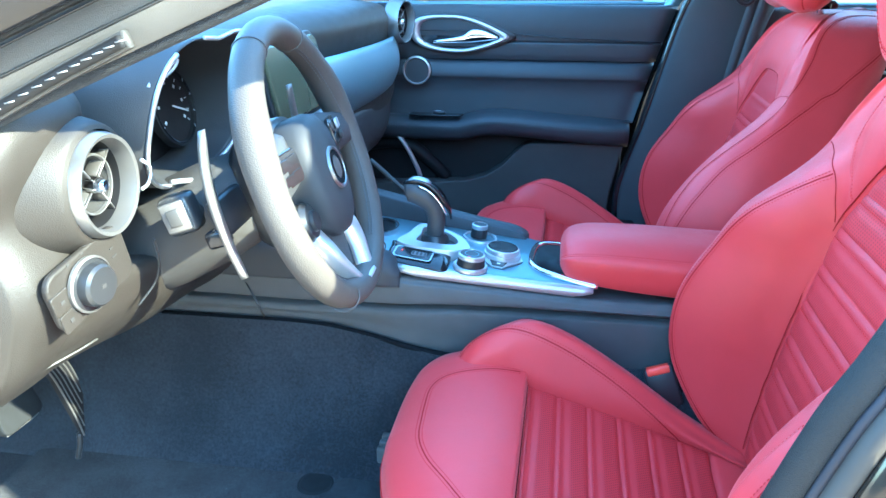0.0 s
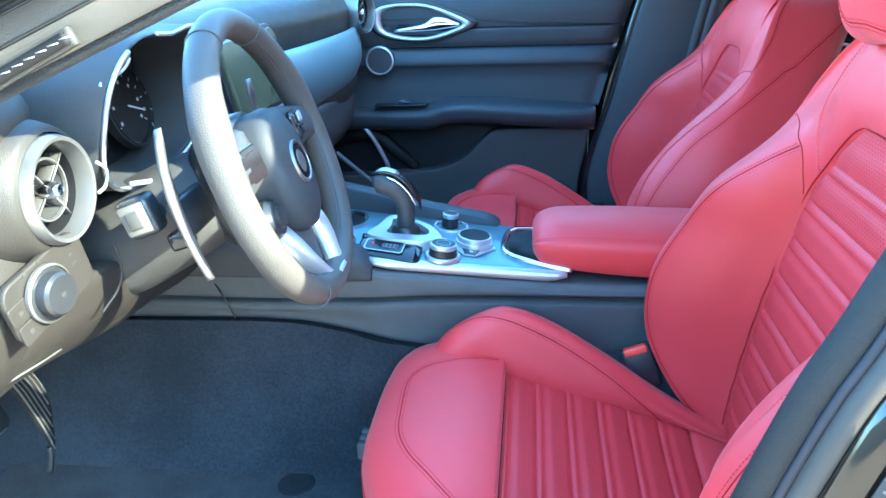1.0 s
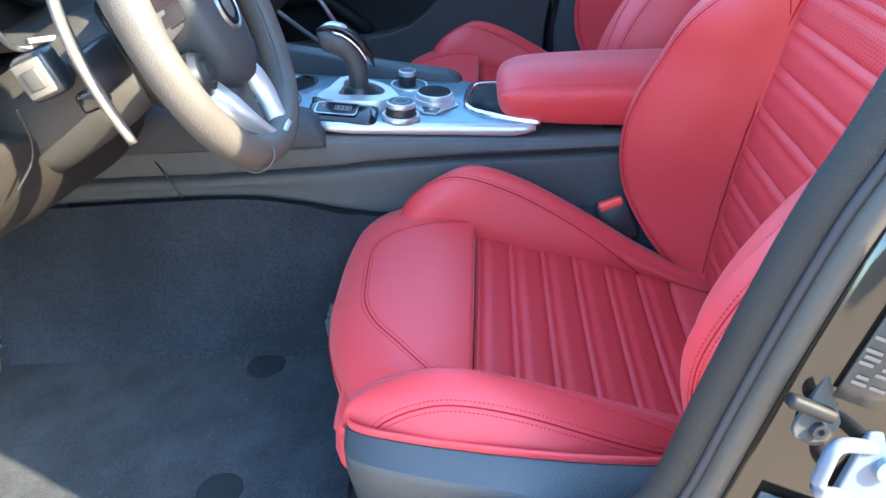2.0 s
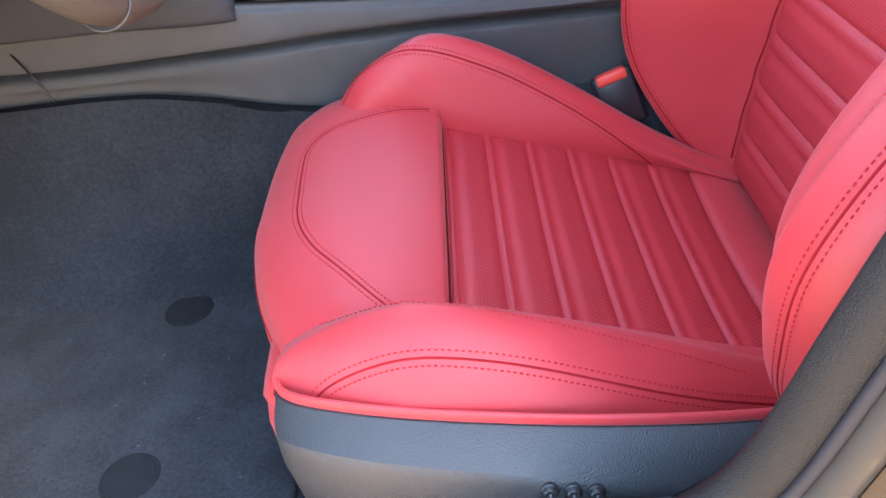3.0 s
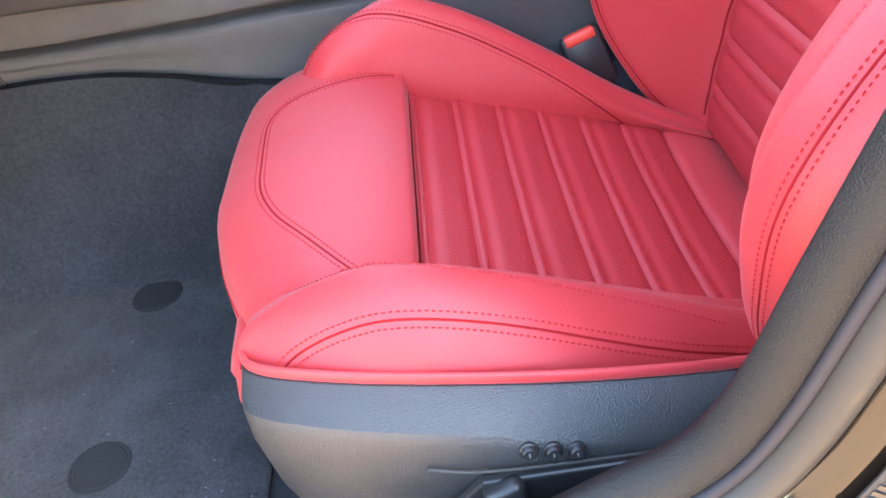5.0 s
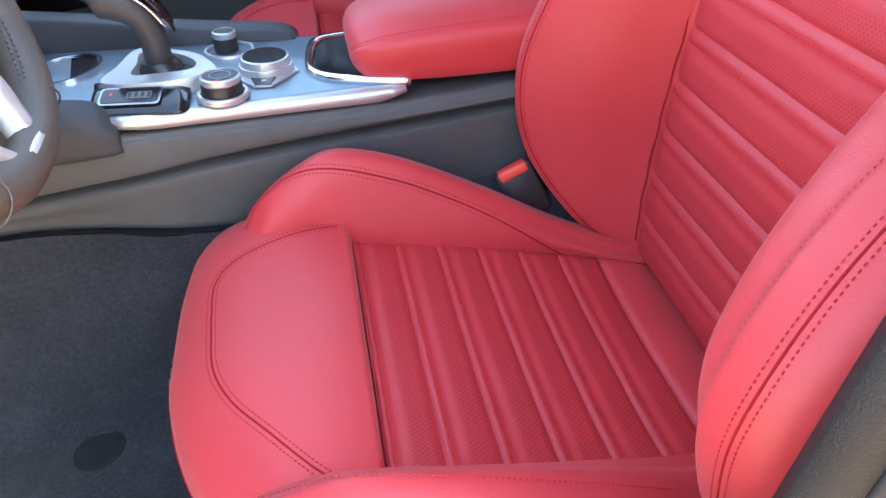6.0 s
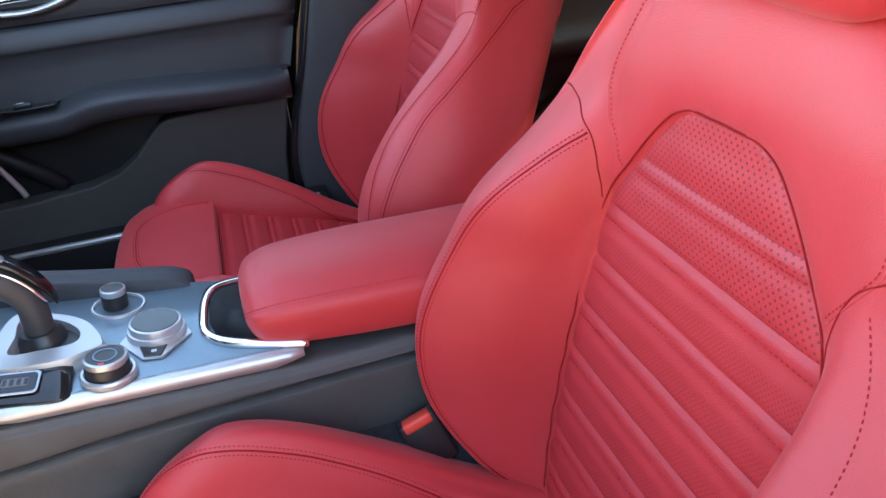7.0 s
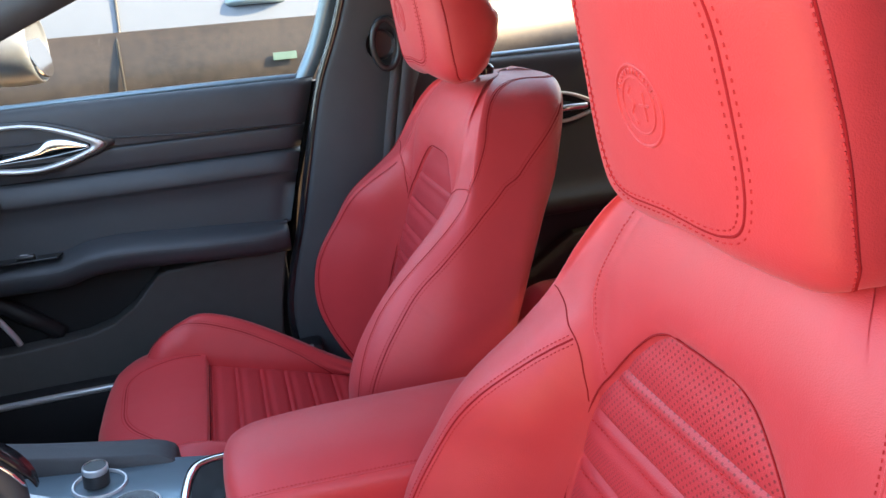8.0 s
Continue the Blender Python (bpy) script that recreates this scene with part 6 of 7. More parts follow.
# armrest
armrest = thing("armrest", (0.2, 1.11, 0.68), "red leather padded centre armrest with side stitching", "armrest")
rows = []
for x, k, dz in ((0.004, 0.45, -0.026), (0.006, 0.66, -0.018), (0.014, 0.84, -0.008), (0.030, 0.94, -0.002), (0.055, 0.985, 0.001), (0.12, 1.03, 0.002), (0.22, 1.05, 0.0), (0.34, 1.05, -0.002), (0.42, 1.03, -0.004), (0.44, 0.9, -0.012)):
    c = lerp1((0, 0.4), (1.113, 1.118), x)
    h = 0.079
    t, b = 0.776 - 0.02 * x + dz, 0.718 - 0.085 * x - dz * 0.7
    rows.append([(x, c - h * k * 0.50, t - 0.001), (x, c, t + 0.002), (x, c + h * k * 0.50, t - 0.001), (x, c + h * k * 0.88, t - 0.013), (x, c + h * k, (t * 0.6 + b * 0.4)), (x, c + h * k * 0.95, b + 0.008), (x, c + h * k * 0.8, b), (x, c, b), (x, c - h * k * 0.8, b), (x, c - h * k * 0.97, b + 0.008), (x, c - h * k * 1.02, (t * 0.6 + b * 0.4)), (x, c - h * k * 0.88, t - 0.013)])
g = dense(rows, 50, 60)
part("pad", skin(g), leather, armrest)
line = [(i, 54.2) for i in np.linspace(5, 46, 80)]
pts, ups = normals_on(g, line)
seam_parts(armrest, pts, flip(ups, (0, -1, 1)), rows=(-1,), gap=0.003, line=leather)
part("hinge_base", box(0.27, 1.118, 0.668, 0.40, 0.140, 0.05, 0.01), hard_plastic, armrest)

# belt buckle beside the seat
buckle = thing("belt_buckle", (0.18, 1.003, 0.50), "black seat belt buckle with red release button", "belt buckle")
bz = Vector((-0.018, 0.014, 0.050)).normalized()
bx = Vector((0.05, 0, 0.018)).normalized()
by = bz.cross(bx)
BM = Matrix(((bx.x, by.x, bz.x, 0.164), (bx.y, by.y, bz.y, 1.002), (bx.z, by.z, bz.z, 0.578), (0, 0, 0, 1)))
part("body", box(0, 0, 0, 0.044, 0.022, 0.062, 0.004, 2, BM), satin_black, buckle)
part("release_button", box(0, 0, 0, 0.034, 0.018, 0.012, 0.003, 2, BM @ Matrix.Translation((0, -0.0035, 0.0260))), red_plastic, buckle, "red release button")
part("stem", tube([BM @ Vector((0, 0, -0.02)), BM @ Vector((0.0, 0, -0.10))], 0.010, 4), satin_black, buckle)

# ---- passenger door ----
def door_rear(z):
    """Rear edge of the door by height."""
    return lerp1((0.42, 0.60, 0.68, 0.80, 0.92, 1.065, 1.2, 1.4), (0.13, 0.112, 0.122, 0.158, 0.190, 0.236, 0.287, 0.345), z)


def card(profile, x0, edge, n=30, back=1.90):
    """A door card: a profile [(z, y), ...] drawn along the car from x0 to its rear edge."""
    prof = spline([(0, y, z) for z, y in profile], 60)
    rows = []
    for i in range(n + 1):
        f = i / n
        rows.append([Vector((x0 + (edge(p.z) - x0) * f, p.y + (0.010 * max(0, (f - 0.97) / 0.03)), p.z)) for p in prof] + [Vector((x0 + (edge(prof[-1].z) - x0) * f, back, prof[-1].z)), Vector((x0 + (edge(prof[0].z) - x0) * f, back, prof[0].z))])
    return skin(rows)


door = thing("door_1", (-0.15, 1.86, 0.42), "closed passenger door with black padded card and silver handle", "car door", kind="structure")
part("upper_pad", card([(1.063, 1.855), (1.066, 1.838), (1.055, 1.826), (1.02, 1.821), (0.985, 1.8235)], -0.62, door_rear), door_skin, door)
part("middle_pad", card([(0.984, 1.826), (0.978, 1.8225), (0.955, 1.824), (0.942, 1.828)], -0.62, door_rear), door_skin, door)
part("lower_pad", card([(0.940, 1.834), (0.934, 1.824), (0.918, 1.816), (0.903, 1.814), (0.893, 1.820), (0.87, 1.824), (0.83, 1.822), (0.80, 1.82)], -0.62, door_rear), door_skin, door)
pts = [Vector((x, 1.8205, lerp1((-0.62, -0.2, 0.0, 0.24), (1.006, 1.006, 0.992, 0.984), x) + 0.001)) for x in np.linspace(-0.6, 0.205, 60)]
tagged(part("stitching", stitched(pts, [Vector((0, -1, 0.1))] * 60, 0.002, rows=(1,)), black_thread, door), kind="stuff")
part("seam", tube(pts, 0.0011, k=6), gloss_black, door)
# armrest roll with a dip for the switches
rows = []
for x, t, d in ((-0.62, 0.806, 1.792), (-0.40, 0.806, 1.778), (-0.270, 0.807, 1.768), (-0.235, 0.811, 1.766), (-0.195, 0.821, 1.765), (-0.13, 0.823, 1.764), (0.0, 0.814, 1.764), (0.10, 0.807, 1.770), (0.150, 0.802, 1.79)):
    rows.append([(x, 1.85, t + 0.004), (x, 1.816, t + 0.003), (x, d + 0.026, t - 0.001), (x, d + 0.008, t - 0.008), (x, d, t - 0.017), (x, d + 0.001, t - 0.030), (x, d + 0.008, t - 0.044), (x, d + 0.026, t - 0.055), (x, 1.83, t - 0.058), (x, 1.86, t - 0.04)])
g = dense(rows, 50, 40)
part("armrest", skin(g), door_skin, door)
pts, ups = normals_on(g, [(i, 15.2) for i in np.linspace(1, 49, 80)])
tagged(part("stitching", stitched(pts, flip(ups, (0, -1, 0)), 0.002, rows=(1,)), black_thread, door), kind="stuff")
sp = part("switch_panel", plate([(-0.37, 1.776), (-0.248, 1.776), (-0.242, 1.800), (-0.37, 1.806)], 0.004, Matrix.Translation((0, 0, 0.8125)), 0.001), gloss_black, door)
part("window_switch", box(-0.30, 1.789, 0.820, 0.030, 0.012, 0.008, 0.003), satin_black, sp)
part("switch_mark", box(-0.302, 1.789, 0.8243, 0.012, 0.004, 0.0006), label_grey, sp)
part("door_shell", plate([(-0.62, 0.42), (-0.62, 1.055), (0.250, 1.055), (0.185, 0.85), (0.155, 0.70), (0.150, 0.42)][::-1], 0.02, Matrix(((1, 0, 0, 0), (0, 0, 1, 1.872), (0, 1, 0, 0), (0, 0, 0, 1)))), paint, door)
# pocket: black back painted for the hollow's shade; flush lower card with swooping edge
part("pocket_shade_back", box(-0.24, 1.862, 0.62, 0.76, 0.02, 0.42, 0.004), tray_black, door)
lo = [(-0.62, 0.42), (-0.62, 0.628), (-0.45, 0.634), (-0.33, 0.640), (-0.24, 0.648), (-0.19, 0.662), (-0.150, 0.688), (-0.118, 0.722), (-0.096, 0.742), (-0.080, 0.7475), (0.141, 0.7555), (0.130, 0.70), (0.118, 0.64), (0.112, 0.58), (0.13, 0.42)]
part("lower_card", plate(lo[::-1], 0.045, Matrix(((1, 0, 0, 0), (0, 0, 1, 1.806), (0, 1, 0, 0), (0, 0, 0, 1))), 0.004), hard_plastic, door)
part("pocket_loop", tube([(-0.47, 1.80, 0.80), (-0.42, 1.797, 0.775), (-0.385, 1.797, 0.735), (-0.358, 1.80, 0.680), (-0.350, 1.803, 0.655)], 0.0055, 20, 8), chrome, door, "curved satin silver trim")
part("speaker_swell", sweep([(-0.52, 1.84, 0.72), (-0.40, 1.832, 0.735), (-0.33, 1.835, 0.69), (-0.29, 1.85, 0.645)], ring(0.016, 10), 20), tray_black, door)
# handle bowl
HM = Matrix(((1, 0, 0, -0.262), (0, 0, 1, 1.8225), (0, 1, 0, 1.0), (0, 0, 0, 1)))


def eye(k, j=1.0):
    out = []
    for a in np.linspace(0, 2 * math.pi, 41)[:-1]:
        c, s = math.cos(a), math.sin(a)
        x = (0.120 * c if c > 0 else -0.105 * abs(c) ** 0.8) * k
        z = 0.041 * j * k * (abs(s) ** (0.85 if c > 0 else 0.62)) * (1 if s > 0 else -1) * (1 - 0.62 * max(0, c) ** 1.6) - 0.006 * c
        out.append((x, z))
    return out


hb = part("handle_bezel", skin([[HM @ Vector((x, z, y)) for x, z in e] for e, y in ((eye(1.04), 0.004), (eye(1.03), -0.008), (eye(0.98), -0.012), (eye(0.88, 1.0), -0.011), (eye(0.84, 0.98), -0.004), (eye(0.83, 0.98), 0.010))], True, False), chrome, door, "silver eye-shaped handle bezel")
part("handle_tail", skin([[HM @ Vector((x + 0.004, z, y)) for x, z in e] for e, y in ((eye(1.14), 0.003), (eye(1.12), -0.005), (eye(1.03), -0.009), (eye(0.9), -0.003))], True, False), satin_black, hb)
part("handle_bowl", skin([[HM @ Vector((x, z, y)) for x, z in e] for e, y in ((eye(0.84), 0.0), (eye(0.78), 0.022), (eye(0.5), 0.028), (eye(0.05), 0.029))]), gloss_black, hb)
rows = []
for x, z, w in ((-0.055, -0.018, 0.004), (-0.02, -0.015, 0.006), (0.015, -0.011, 0.009), (0.035, -0.004, 0.015), (0.060, -0.003, 0.013), (0.085, -0.006, 0.007), (0.097, -0.007, 0.003)):
    rows.append([HM @ Vector((x, z + w * math.sin(a), -0.005 + 0.006 * math.cos(a))) for a in np.linspace(0, 2 * math.pi, 13)[:-1]])
part("handle_lever", skin(dense(rows, 20, 20)), bright, hb)
tm = Matrix.Translation((-0.356, 1.812, 0.916)) @ Matrix.Rotation(radians(90), 4, "X")
tw = part("tweeter", turned([(0, 0.0085), (0.022, 0.0085), (0.028, 0.008), (0.031, 0.009), (0.034, 0.008), (0.035, 0.0)], tm, 40), door_skin, door)
part("tweeter_ring", turned([(0.029, 0.008), (0.0305, 0.0115), (0.0335, 0.0105), (0.034, 0.006)], tm, 40), chrome, tw)
# window frame and glass
part("window_channel", tube([(-0.62, 1.862, 1.062), (0.0, 1.862, 1.068), (0.225, 1.862, 1.067)], 0.006, 12, 6), alu, door)
part("window_frame", sweep([(0.215, 1.862, 1.05), (0.258, 1.855, 1.13), (0.30, 1.835, 1.25), (0.345, 1.80, 1.38)], [(-0.014, -0.012), (0.014, -0.012), (0.014, 0.012), (-0.014, 0.012)], 16, (0, 1, 0)), alu, door)
gl = part("glass", plate([(-0.62, 1.06), (0.226, 1.06), (0.33, 1.37), (-0.30, 1.37)], 0.004, Matrix(((1, 0, 0, 0), (0, -0.22, 1, 1.867 + 0.22 * 1.06), (0, 1, 0, 0), (0, 0, 0, 1)))), window_glass, door)
gl.visible_shadow = False
structure("tread_plate", box(-0.15, 1.728, 0.575, 0.62, 0.012, 0.010, 0.003), chrome, "silver tread plate on the passenger sill", "trim")
structure("sill_trim", box(-0.15, 1.755, 0.50, 0.66, 0.06, 0.15, 0.01), tray_black, "black plastic sill trim", "trim")

# belt on the passenger's pillar
belt = thing("seat_belt", (0.34, 1.77, 0.60), "dark seat belt hanging from its pillar guide", "seat belt")
wp = spline([(0.392, 1.756, 1.15), (0.372, 1.757, 1.05), (0.350, 1.760, 0.93), (0.325, 1.764, 0.75), (0.31, 1.768, 0.55)], 24)
for dx in (0.0, 0.020):
    part("webbing", sweep([p + Vector((dx, -0.004 - dx * 0.3, 0)) for p in wp], [(-0.010, -0.0008), (0.010, -0.0008), (0.010, 0.0008), (-0.010, 0.0008)], 0, (0, 1, 0)), belt_web, belt)
rp = [(0.362 + 0.030 * math.cos(a) * 0.8, 1.752, 1.118 + 0.042 * math.sin(a)) for a in np.linspace(0, 2 * math.pi, 25)[:-1]]
part("guide_loop", tube(rp, 0.006, 0, 8, True, (0, 1, 0)), satin_black, belt)
part("guide_plate", turned([(0, 0.0), (0.022, 0.002), (0.026, 0.006), (0.027, 0.012)], Matrix.Translation((0.352, 1.762, 1.118)) @ Matrix.Rotation(radians(90), 4, "X"), 24), satin_black, belt)

# ---- rear of the cabin ----
rear = thing("door_2", (0.8, 1.87, 0.42), "closed rear door with black card and silver handle", "car door", kind="structure")
part("upper_pad", card([(1.062, 1.855), (1.064, 1.838), (1.05, 1.826), (0.99, 1.822), (0.945, 1.828)], 0.40, lambda z: 1.3), dash_skin, rear)
part("lower_pad", card([(0.943, 1.834), (0.93, 1.826), (0.87, 1.815), (0.80, 1.80), (0.77, 1.775), (0.74, 1.785), (0.72, 1.83), (0.55, 1.82), (0.42, 1.82)], 0.40, lambda z: 1.3), dash_skin, rear)
HM = Matrix(((1, 0, 0, 0.725), (0, 0, 1, 1.8215), (0, 1, 0, 0.955), (0, 0, 0, 1)))
hb = part("handle_bezel", skin([[HM @ Vector((x, z, y)) for x, z in e] for e, y in ((eye(0.8), 0.004), (eye(0.79), -0.008), (eye(0.75), -0.010), (eye(0.66), -0.009), (eye(0.63), 0.006))], True, False), chrome, rear, "silver eye-shaped handle bezel")
part("handle_bowl", skin([[HM @ Vector((x, z, y)) for x, z in e] for e, y in ((eye(0.65), 0.0), (eye(0.6), 0.016), (eye(0.05), 0.02))]), gloss_black, hb)
part("handle_lever", box(0.745, 1.812, 0.953, 0.08, 0.012, 0.014, 0.005), bright, hb)
part("window_ledge", tube([(0.40, 1.850, 1.066), (0.8, 1.850, 1.068), (1.3, 1.850, 1.07)], 0.008, 10, 6), alu, rear)
part("pocket", plate([(0.60, 0.44), (0.60, 0.60), (0.74, 0.69), (0.9, 0.70), (0.9, 0.44)][::-1], 0.03, Matrix(((1, 0, 0, 0), (0, 0, 1, 1.79), (0, 1, 0, 0), (0, 0, 0, 1))), 0.006), hard_plastic, rear)
bench = thing("rear_seat", (1.15, MID, 0.40), "red leather rear bench seat", "car seat")
rows = []
for x, z in ((0.585, 0.53), (0.60, 0.588), (0.67, 0.612), (0.95, 0.590), (1.25, 0.55)):
    rows.append([(x, 0.60, z - 0.02), (x, 0.75, z + 0.004), (x, 0.98, z - 0.004), (x, MID, z + 0.002), (x, 1.35, z - 0.004), (x, 1.60, z + 0.004), (x, 1.77, z - 0.012), (x, 1.785, 0.42), (x, MID, 0.405), (x, 0.58, 0.42)])
part("cushion", skin(dense(rows, 20, 50)), leather, bench)
rows = []
for z, x in ((0.55, 1.22), (0.62, 1.215), (0.80, 1.26), (1.0, 1.33), (1.05, 1.36)):
    rows.append([(x + 0.02, 0.58, z), (x, 0.76, z), (x + 0.015, 0.98, z), (x + 0.01, MID, z), (x + 0.015, 1.35, z), (x, 1.56, z), (x + 0.02, 1.74, z), (x + 0.16, 1.74, z), (x + 0.17, MID, z), (x + 0.16, 0.58, z)])
part("backrest", skin(dense(rows, 20, 50)), leather, bench)
structure("parcel_shelf", box(1.52, MID, 1.03, 0.30, 1.36, 0.03), carpet, "dark rear parcel shelf", "shelf")

# ---- details on the driver's side ----
for x, z in ((0.021, 0.5695), (0.035, 0.567), (0.049, 0.5645)):
    m = Matrix.Translation((x, 0.5125, z)) @ Matrix.Rotation(radians(76), 4, "X")
    b = part("memory_button", turned([(0, 0.0030), (0.0034, 0.0031), (0.0044, 0.0020), (0.0047, 0.0), (0.0058, -0.0006), (0.0060, -0.005)], m, 24), satin_black, shield)
    part("button_mark", box(0, 0, 0, 0.0011, 0.0026, 0.0005, m=m @ Matrix.Translation((0, 0, 0.0032))), label_pale, b)
SH = Matrix(((1, 0, 0, 0), (0, 0, 1, 0.506), (0, 1, 0, 0), (0, 0, 0, 1)))
part("lower_recess", plate([(-0.052, 0.44), (-0.030, 0.530), (-0.008, 0.554), (0.10, 0.556), (0.24, 0.548), (0.24, 0.44)][::-1], 0.008, SH, 0.002), satin_black, shield)
part("recline_lever", box(0, 0, 0, 0.026, 0.014, 0.016, 0.005, 2, Matrix.Translation((0.004, 0.503, 0.547)) @ Matrix.Rotation(radians(-25), 4, "Y")), satin_black, shield)
part("cushion_lever", box(-0.026, 0.503, 0.532, 0.046, 0.012, 0.012, 0.004), satin_black, shield)
part("lumbar_pad", turned([(0, 0.010), (0.012, 0.0105), (0.017, 0.007), (0.019, 0.0)], Matrix.Translation((0.066, 0.507, 0.531)) @ Matrix.Rotation(radians(95), 4, "X"), 32), satin_black, shield)
part("rim_line", tube([(-0.04, 0.5165, 0.561), (0.0, 0.5105, 0.559), (0.10, 0.5095, 0.558), (0.22, 0.511, 0.553)], 0.0012, 20, 6), hard_plastic, shield)

# labels, bracket and striker on the painted pillar
def label_on_pillar(z0, z1, d0, d1, dark):
    idx = [i for i, p in enumerate(spline(B, 60)) if z0 <= p.z <= z1]
    i0, i1 = idx[0], idx[-1] + 1
    lab = thing("pillar_label", along_b(d0, -0.03)[i0], "white printed information label on the door pillar" if not dark else "grey printed tyre label on the door pillar", "label")
    pa, pb = along_b(d0, -0.022 - (d0 - 0.041) * 0.264), along_b(d1, -0.022 - (d1 - 0.041) * 0.264)
    lift = Vector((0, -0.0098, 0))
    rows = [[p + lift, q + lift, q + lift * 0.85, p + lift * 0.85] for p, q in zip(pa[i0:i1], pb[i0:i1])]
    part("sheet", skin(rows), label_dim if dark else satin_black, lab)
    for i in range(i0 + 1, i1 - 2):
        for h in (0.0, 0.33, 0.66):
            for k in range(4):
                if random.random() < 0.2:
                    continue
                f = 0.12 + 0.25 * k + random.uniform(-0.03, 0.03)
                c = pa[i].lerp(pa[i + 1], h).lerp(pb[i].lerp(pb[i + 1], h), f) + lift * 1.06
                t = (pa[i + 1] - pa[i]).normalized()
                d = (pb[i] - pa[i]).normalized()
                w, hh = (pb[i] - pa[i]).length * random.uniform(0.07, 0.115), 0.0011
                vs = [c - d * w - t * hh, c + d * w - t * hh, c + d * w + t * hh, c - d * w + t * hh]
                bm = bmesh.new()
                f0 = bm.faces.new([bm.verts.new(v) for v in vs])
                r = bmesh.ops.extrude_face_region(bm, geom=[f0])
                bmesh.ops.translate(bm, vec=(0, -0.0004, 0), verts=[v for v in r["geom"] if isinstance(v, bmesh.types.BMVert)])
                part("text_bar", bm, satin_black if dark else label_print, lab)


random.seed(9)
label_on_pillar(0.620, 0.715, 0.046, 0.090, True)
label_on_pillar(0.79, 0.93, 0.052, 0.100, False)
bracket = thing("check_bracket", (0.185, 0.42, 0.775), "black bolted door check bracket on the pillar", "bracket")
BR = Matrix.Translation((0.200, 0.4230, 0.762)) @ Matrix.Rotation(radians(28), 4, "Y") @ Matrix.Rotation(radians(78), 4, "X")
part("plate", plate(rounded(0.027, 0.056, 0.010), 0.004, BR, 0.001), hard_plastic, bracket)
part("finger", box(0, 0, 0, 0.034, 0.009, 0.010, 0.003, 2, BR @ Matrix.Translation((-0.012, -0.004, 0.006))), tray_black, bracket)
for dv in (-0.0165, 0.0165):
    part("bolt", turned([(0, 0.003), (0.002, 0.003), (0.0025, 0.005), (0.005, 0.005), (0.006, 0.0)], BR @ Matrix.Translation((0.002, dv, 0.003)), 24), satin_black, bracket)
striker = thing("door_striker", (0.222, 0.41, 0.70), "pale steel door striker loop bolted to the pillar", "door striker")
ST = Matrix.Translation((0.226, 0.4125, 0.719)) @ Matrix.Rotation(radians(20), 4, "Y") @ Matrix.Rotation(radians(80), 4, "X")
part("plate", plate([(-0.012, -0.034), (0.016, -0.036), (0.026, -0.01), (0.024, 0.024), (0.004, 0.034), (-0.012, 0.026)], 0.006, ST, 0.0015), steel, striker)
part("loop", tube([ST @ Vector(p) for p in ((-0.004, 0.016, 0.004), (-0.030, 0.016, 0.012), (-0.034, 0.004, 0.014), (-0.028, -0.018, 0.012), (-0.004, -0.022, 0.004))], 0.005, 24, 10), steel, striker)
part("bolt", turned([(0, 0.004), (0.004, 0.004), (0.005, 0.007), (0.0085, 0.006), (0.009, 0.0)], ST @ Matrix.Translation((0.010, 0.006, 0.005)), 24), alu, striker)

# ---- outside the far window ----
car = thing("parked_car", (0.2, 3.4, 0.0), "silver parked car standing alongside", "car")
rows = []
for x, k in ((-2.3, 0.6), (-2.2, 0.92), (-1.4, 1.0), (0.0, 1.0), (1.4, 1.0), (2.3, 0.95), (2.5, 0.7)):
    rows.append([(x, 3.6 - 0.62 * k, 0.25), (x, 3.6 - 0.74 * k, 0.35), (x, 3.6 - 0.79 * k, 0.62), (x, 3.6 - 0.80 * k, 0.95), (x, 3.6 - 0.815 * k, 1.105), (x, 3.6 - 0.80 * k, 1.135), (x, 3.6 - 0.75 * k, 1.36), (x, 3.6 - 0.70 * k, 1.40), (x, 3.6 + 0.68 * k, 1.40), (x, 3.6 + 0.8 * k, 0.9), (x, 3.6 + 0.7 * k, 0.25)])
body = part("body", skin([[Vector(p) for p in r] for r in rows]), white_paint, car)
# dusty sheet, coloured dark for the ground reflection below the body's crease
part("lower_panel", skin([[Vector((x, 2.797, 0.36)), Vector((x, 2.792, 0.95)), Vector((x, 2.773, 1.140)), Vector((x, 2.780, 1.142)), Vector((x, 2.80, 0.95)), Vector((x, 2.805, 0.36))] for x in (-1.35, -0.5, 0.6, 1.35)]), dusty_reflection, car, "dusty lower door panel, darkened for the ground it reflects")
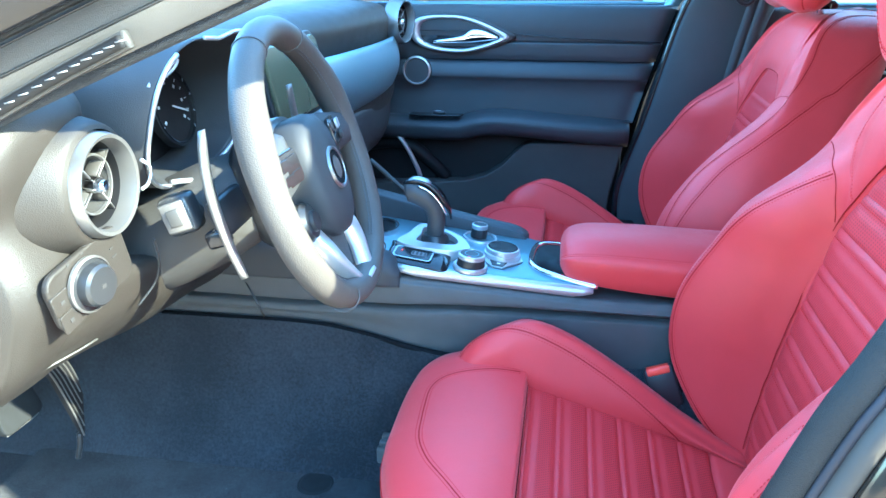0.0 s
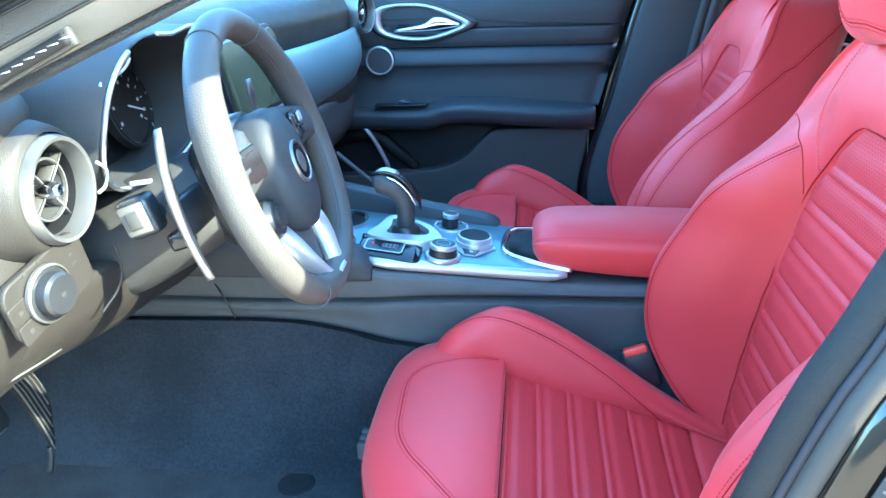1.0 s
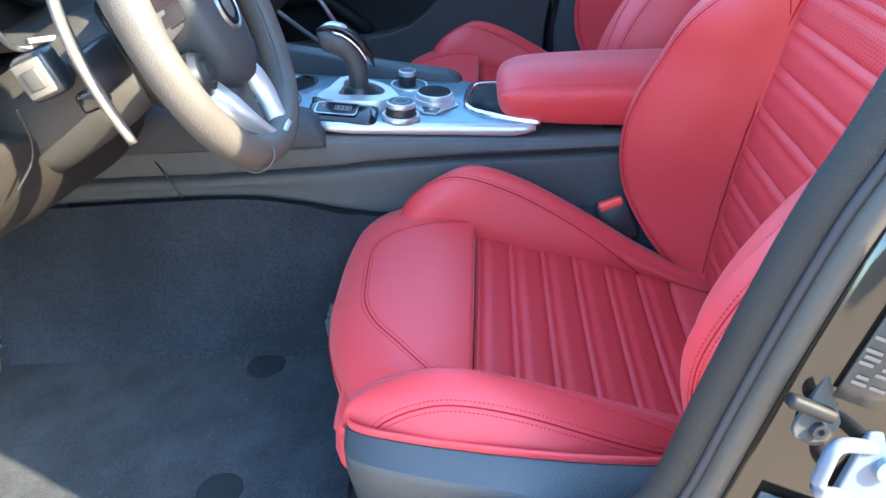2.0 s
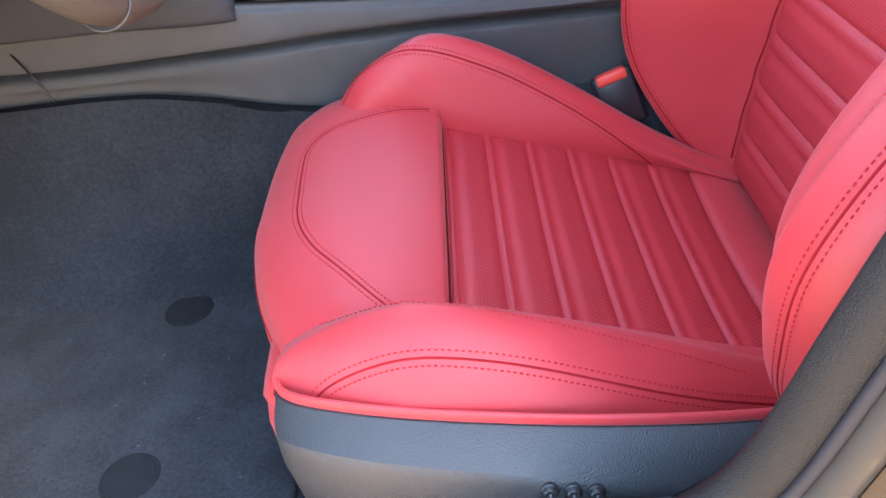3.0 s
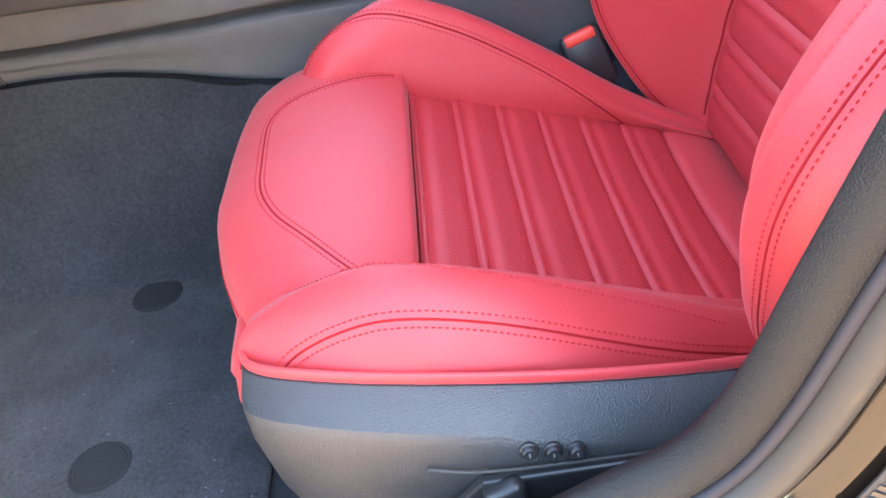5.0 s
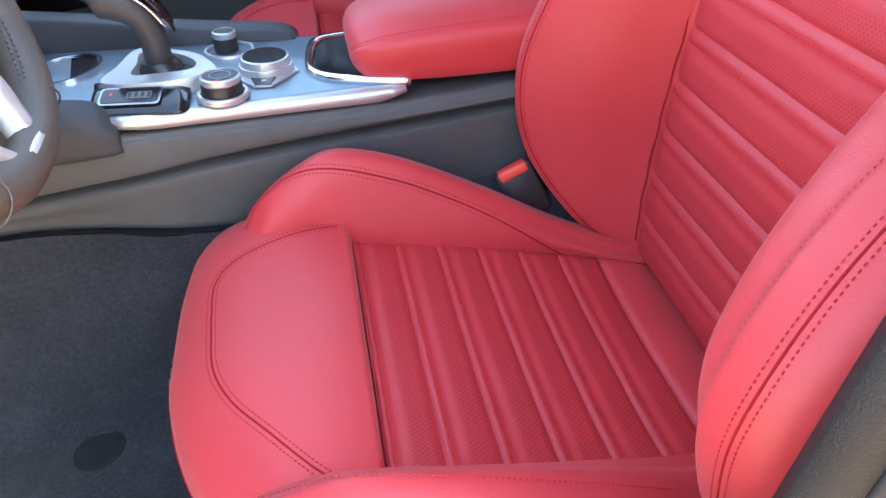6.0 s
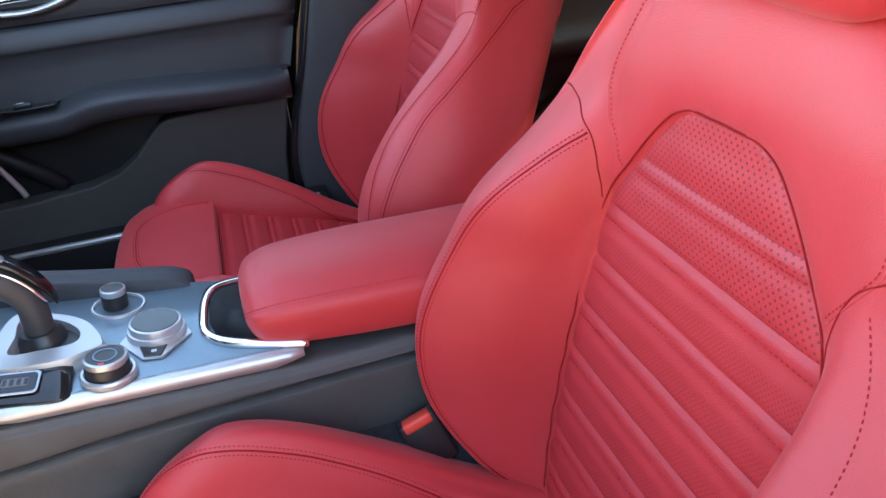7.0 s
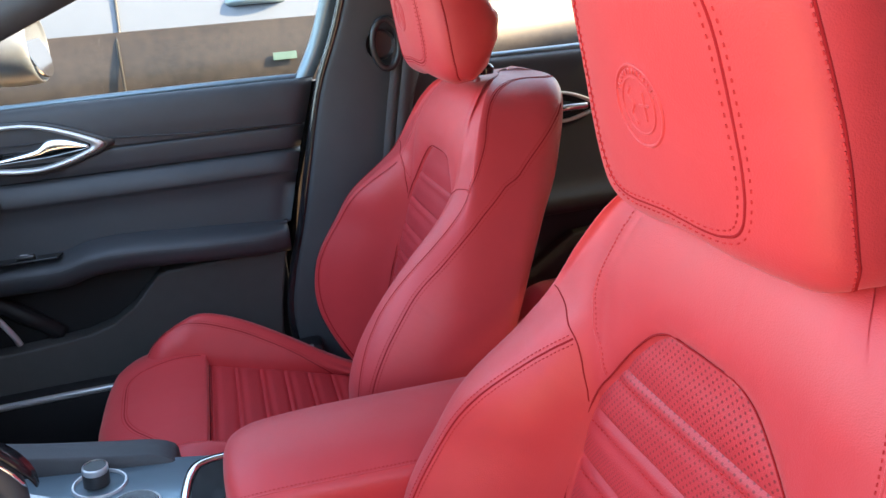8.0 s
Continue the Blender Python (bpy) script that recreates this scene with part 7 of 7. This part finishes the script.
part("door_gap", tube([(-0.165, 2.845, 1.36), (-0.175, 2.797, 1.14), (-0.185, 2.776, 1.10), (-0.20, 2.79, 0.6)], 0.004, 14, 6), satin_black, car)
hd = part("door_handle", tube([(0.12, 2.835, 1.195), (0.17, 2.80, 1.20), (0.26, 2.80, 1.20), (0.31, 2.835, 1.195)], 0.013, 14, 8), alu, car)
part("roof", skin([[Vector((x, y, z)) for y, z in ((2.95, 1.39), (3.12, 1.62), (3.25, 1.69), (3.95, 1.69), (4.1, 1.6), (4.2, 1.39))] for x in (-0.9, -0.3, 0.8, 1.5)]), white_paint, car)
for xw in (-1.35, 1.4):
    wh = part("wheel", turned([(0.30, -0.1), (0.33, -0.08), (0.33, 0.08), (0.30, 0.1), (0.22, 0.1), (0.2, 0.06), (0, 0.06)], Matrix.Translation((xw, 2.92, 0.33)) @ Matrix.Rotation(radians(90), 4, "X"), 40), satin_black, car)
    part("rim", turned([(0, 0.07), (0.06, 0.075), (0.19, 0.065), (0.21, 0.08)], Matrix.Translation((xw, 2.92, 0.33)) @ Matrix.Rotation(radians(90), 4, "X"), 40), alu, wh)
tag = part("sticker", box(0.275, 2.777, 1.035, 0.07, 0.002, 0.022), sticker_green, car, "pale green sticker")
mir = thing("door_mirror", (-0.36, 2.02, 1.10), "pale door mirror outside the passenger window", "door mirror")
rows = []
for x, k in ((-0.37, 0.35), (-0.355, 0.8), (-0.31, 1.0), (-0.26, 1.0), (-0.245, 0.94), (-0.252, 0.88)):
    rows.append([(x, 2.03 + 0.105 * k * math.cos(a), 1.155 + 0.068 * k * math.sin(a)) for a in np.linspace(0, 2 * math.pi, 17)[:-1]])
part("housing", skin(dense(rows, 20, 36)), white_paint, mir)
part("mirror_glass", turned([(0, 0.0), (0.058, 0.0), (0.0585, -0.004)], Matrix.Translation((-0.2485, 2.03, 1.155)) @ Matrix.Rotation(radians(76), 4, "Y") @ Matrix.Diagonal((1.0, 1.55, 1, 1)), 40), bright, mir)
part("foot", tube([(-0.36, 2.03, 1.10), (-0.38, 1.95, 1.06), (-0.40, 1.88, 1.05)], 0.02, 8), satin_black, mir)
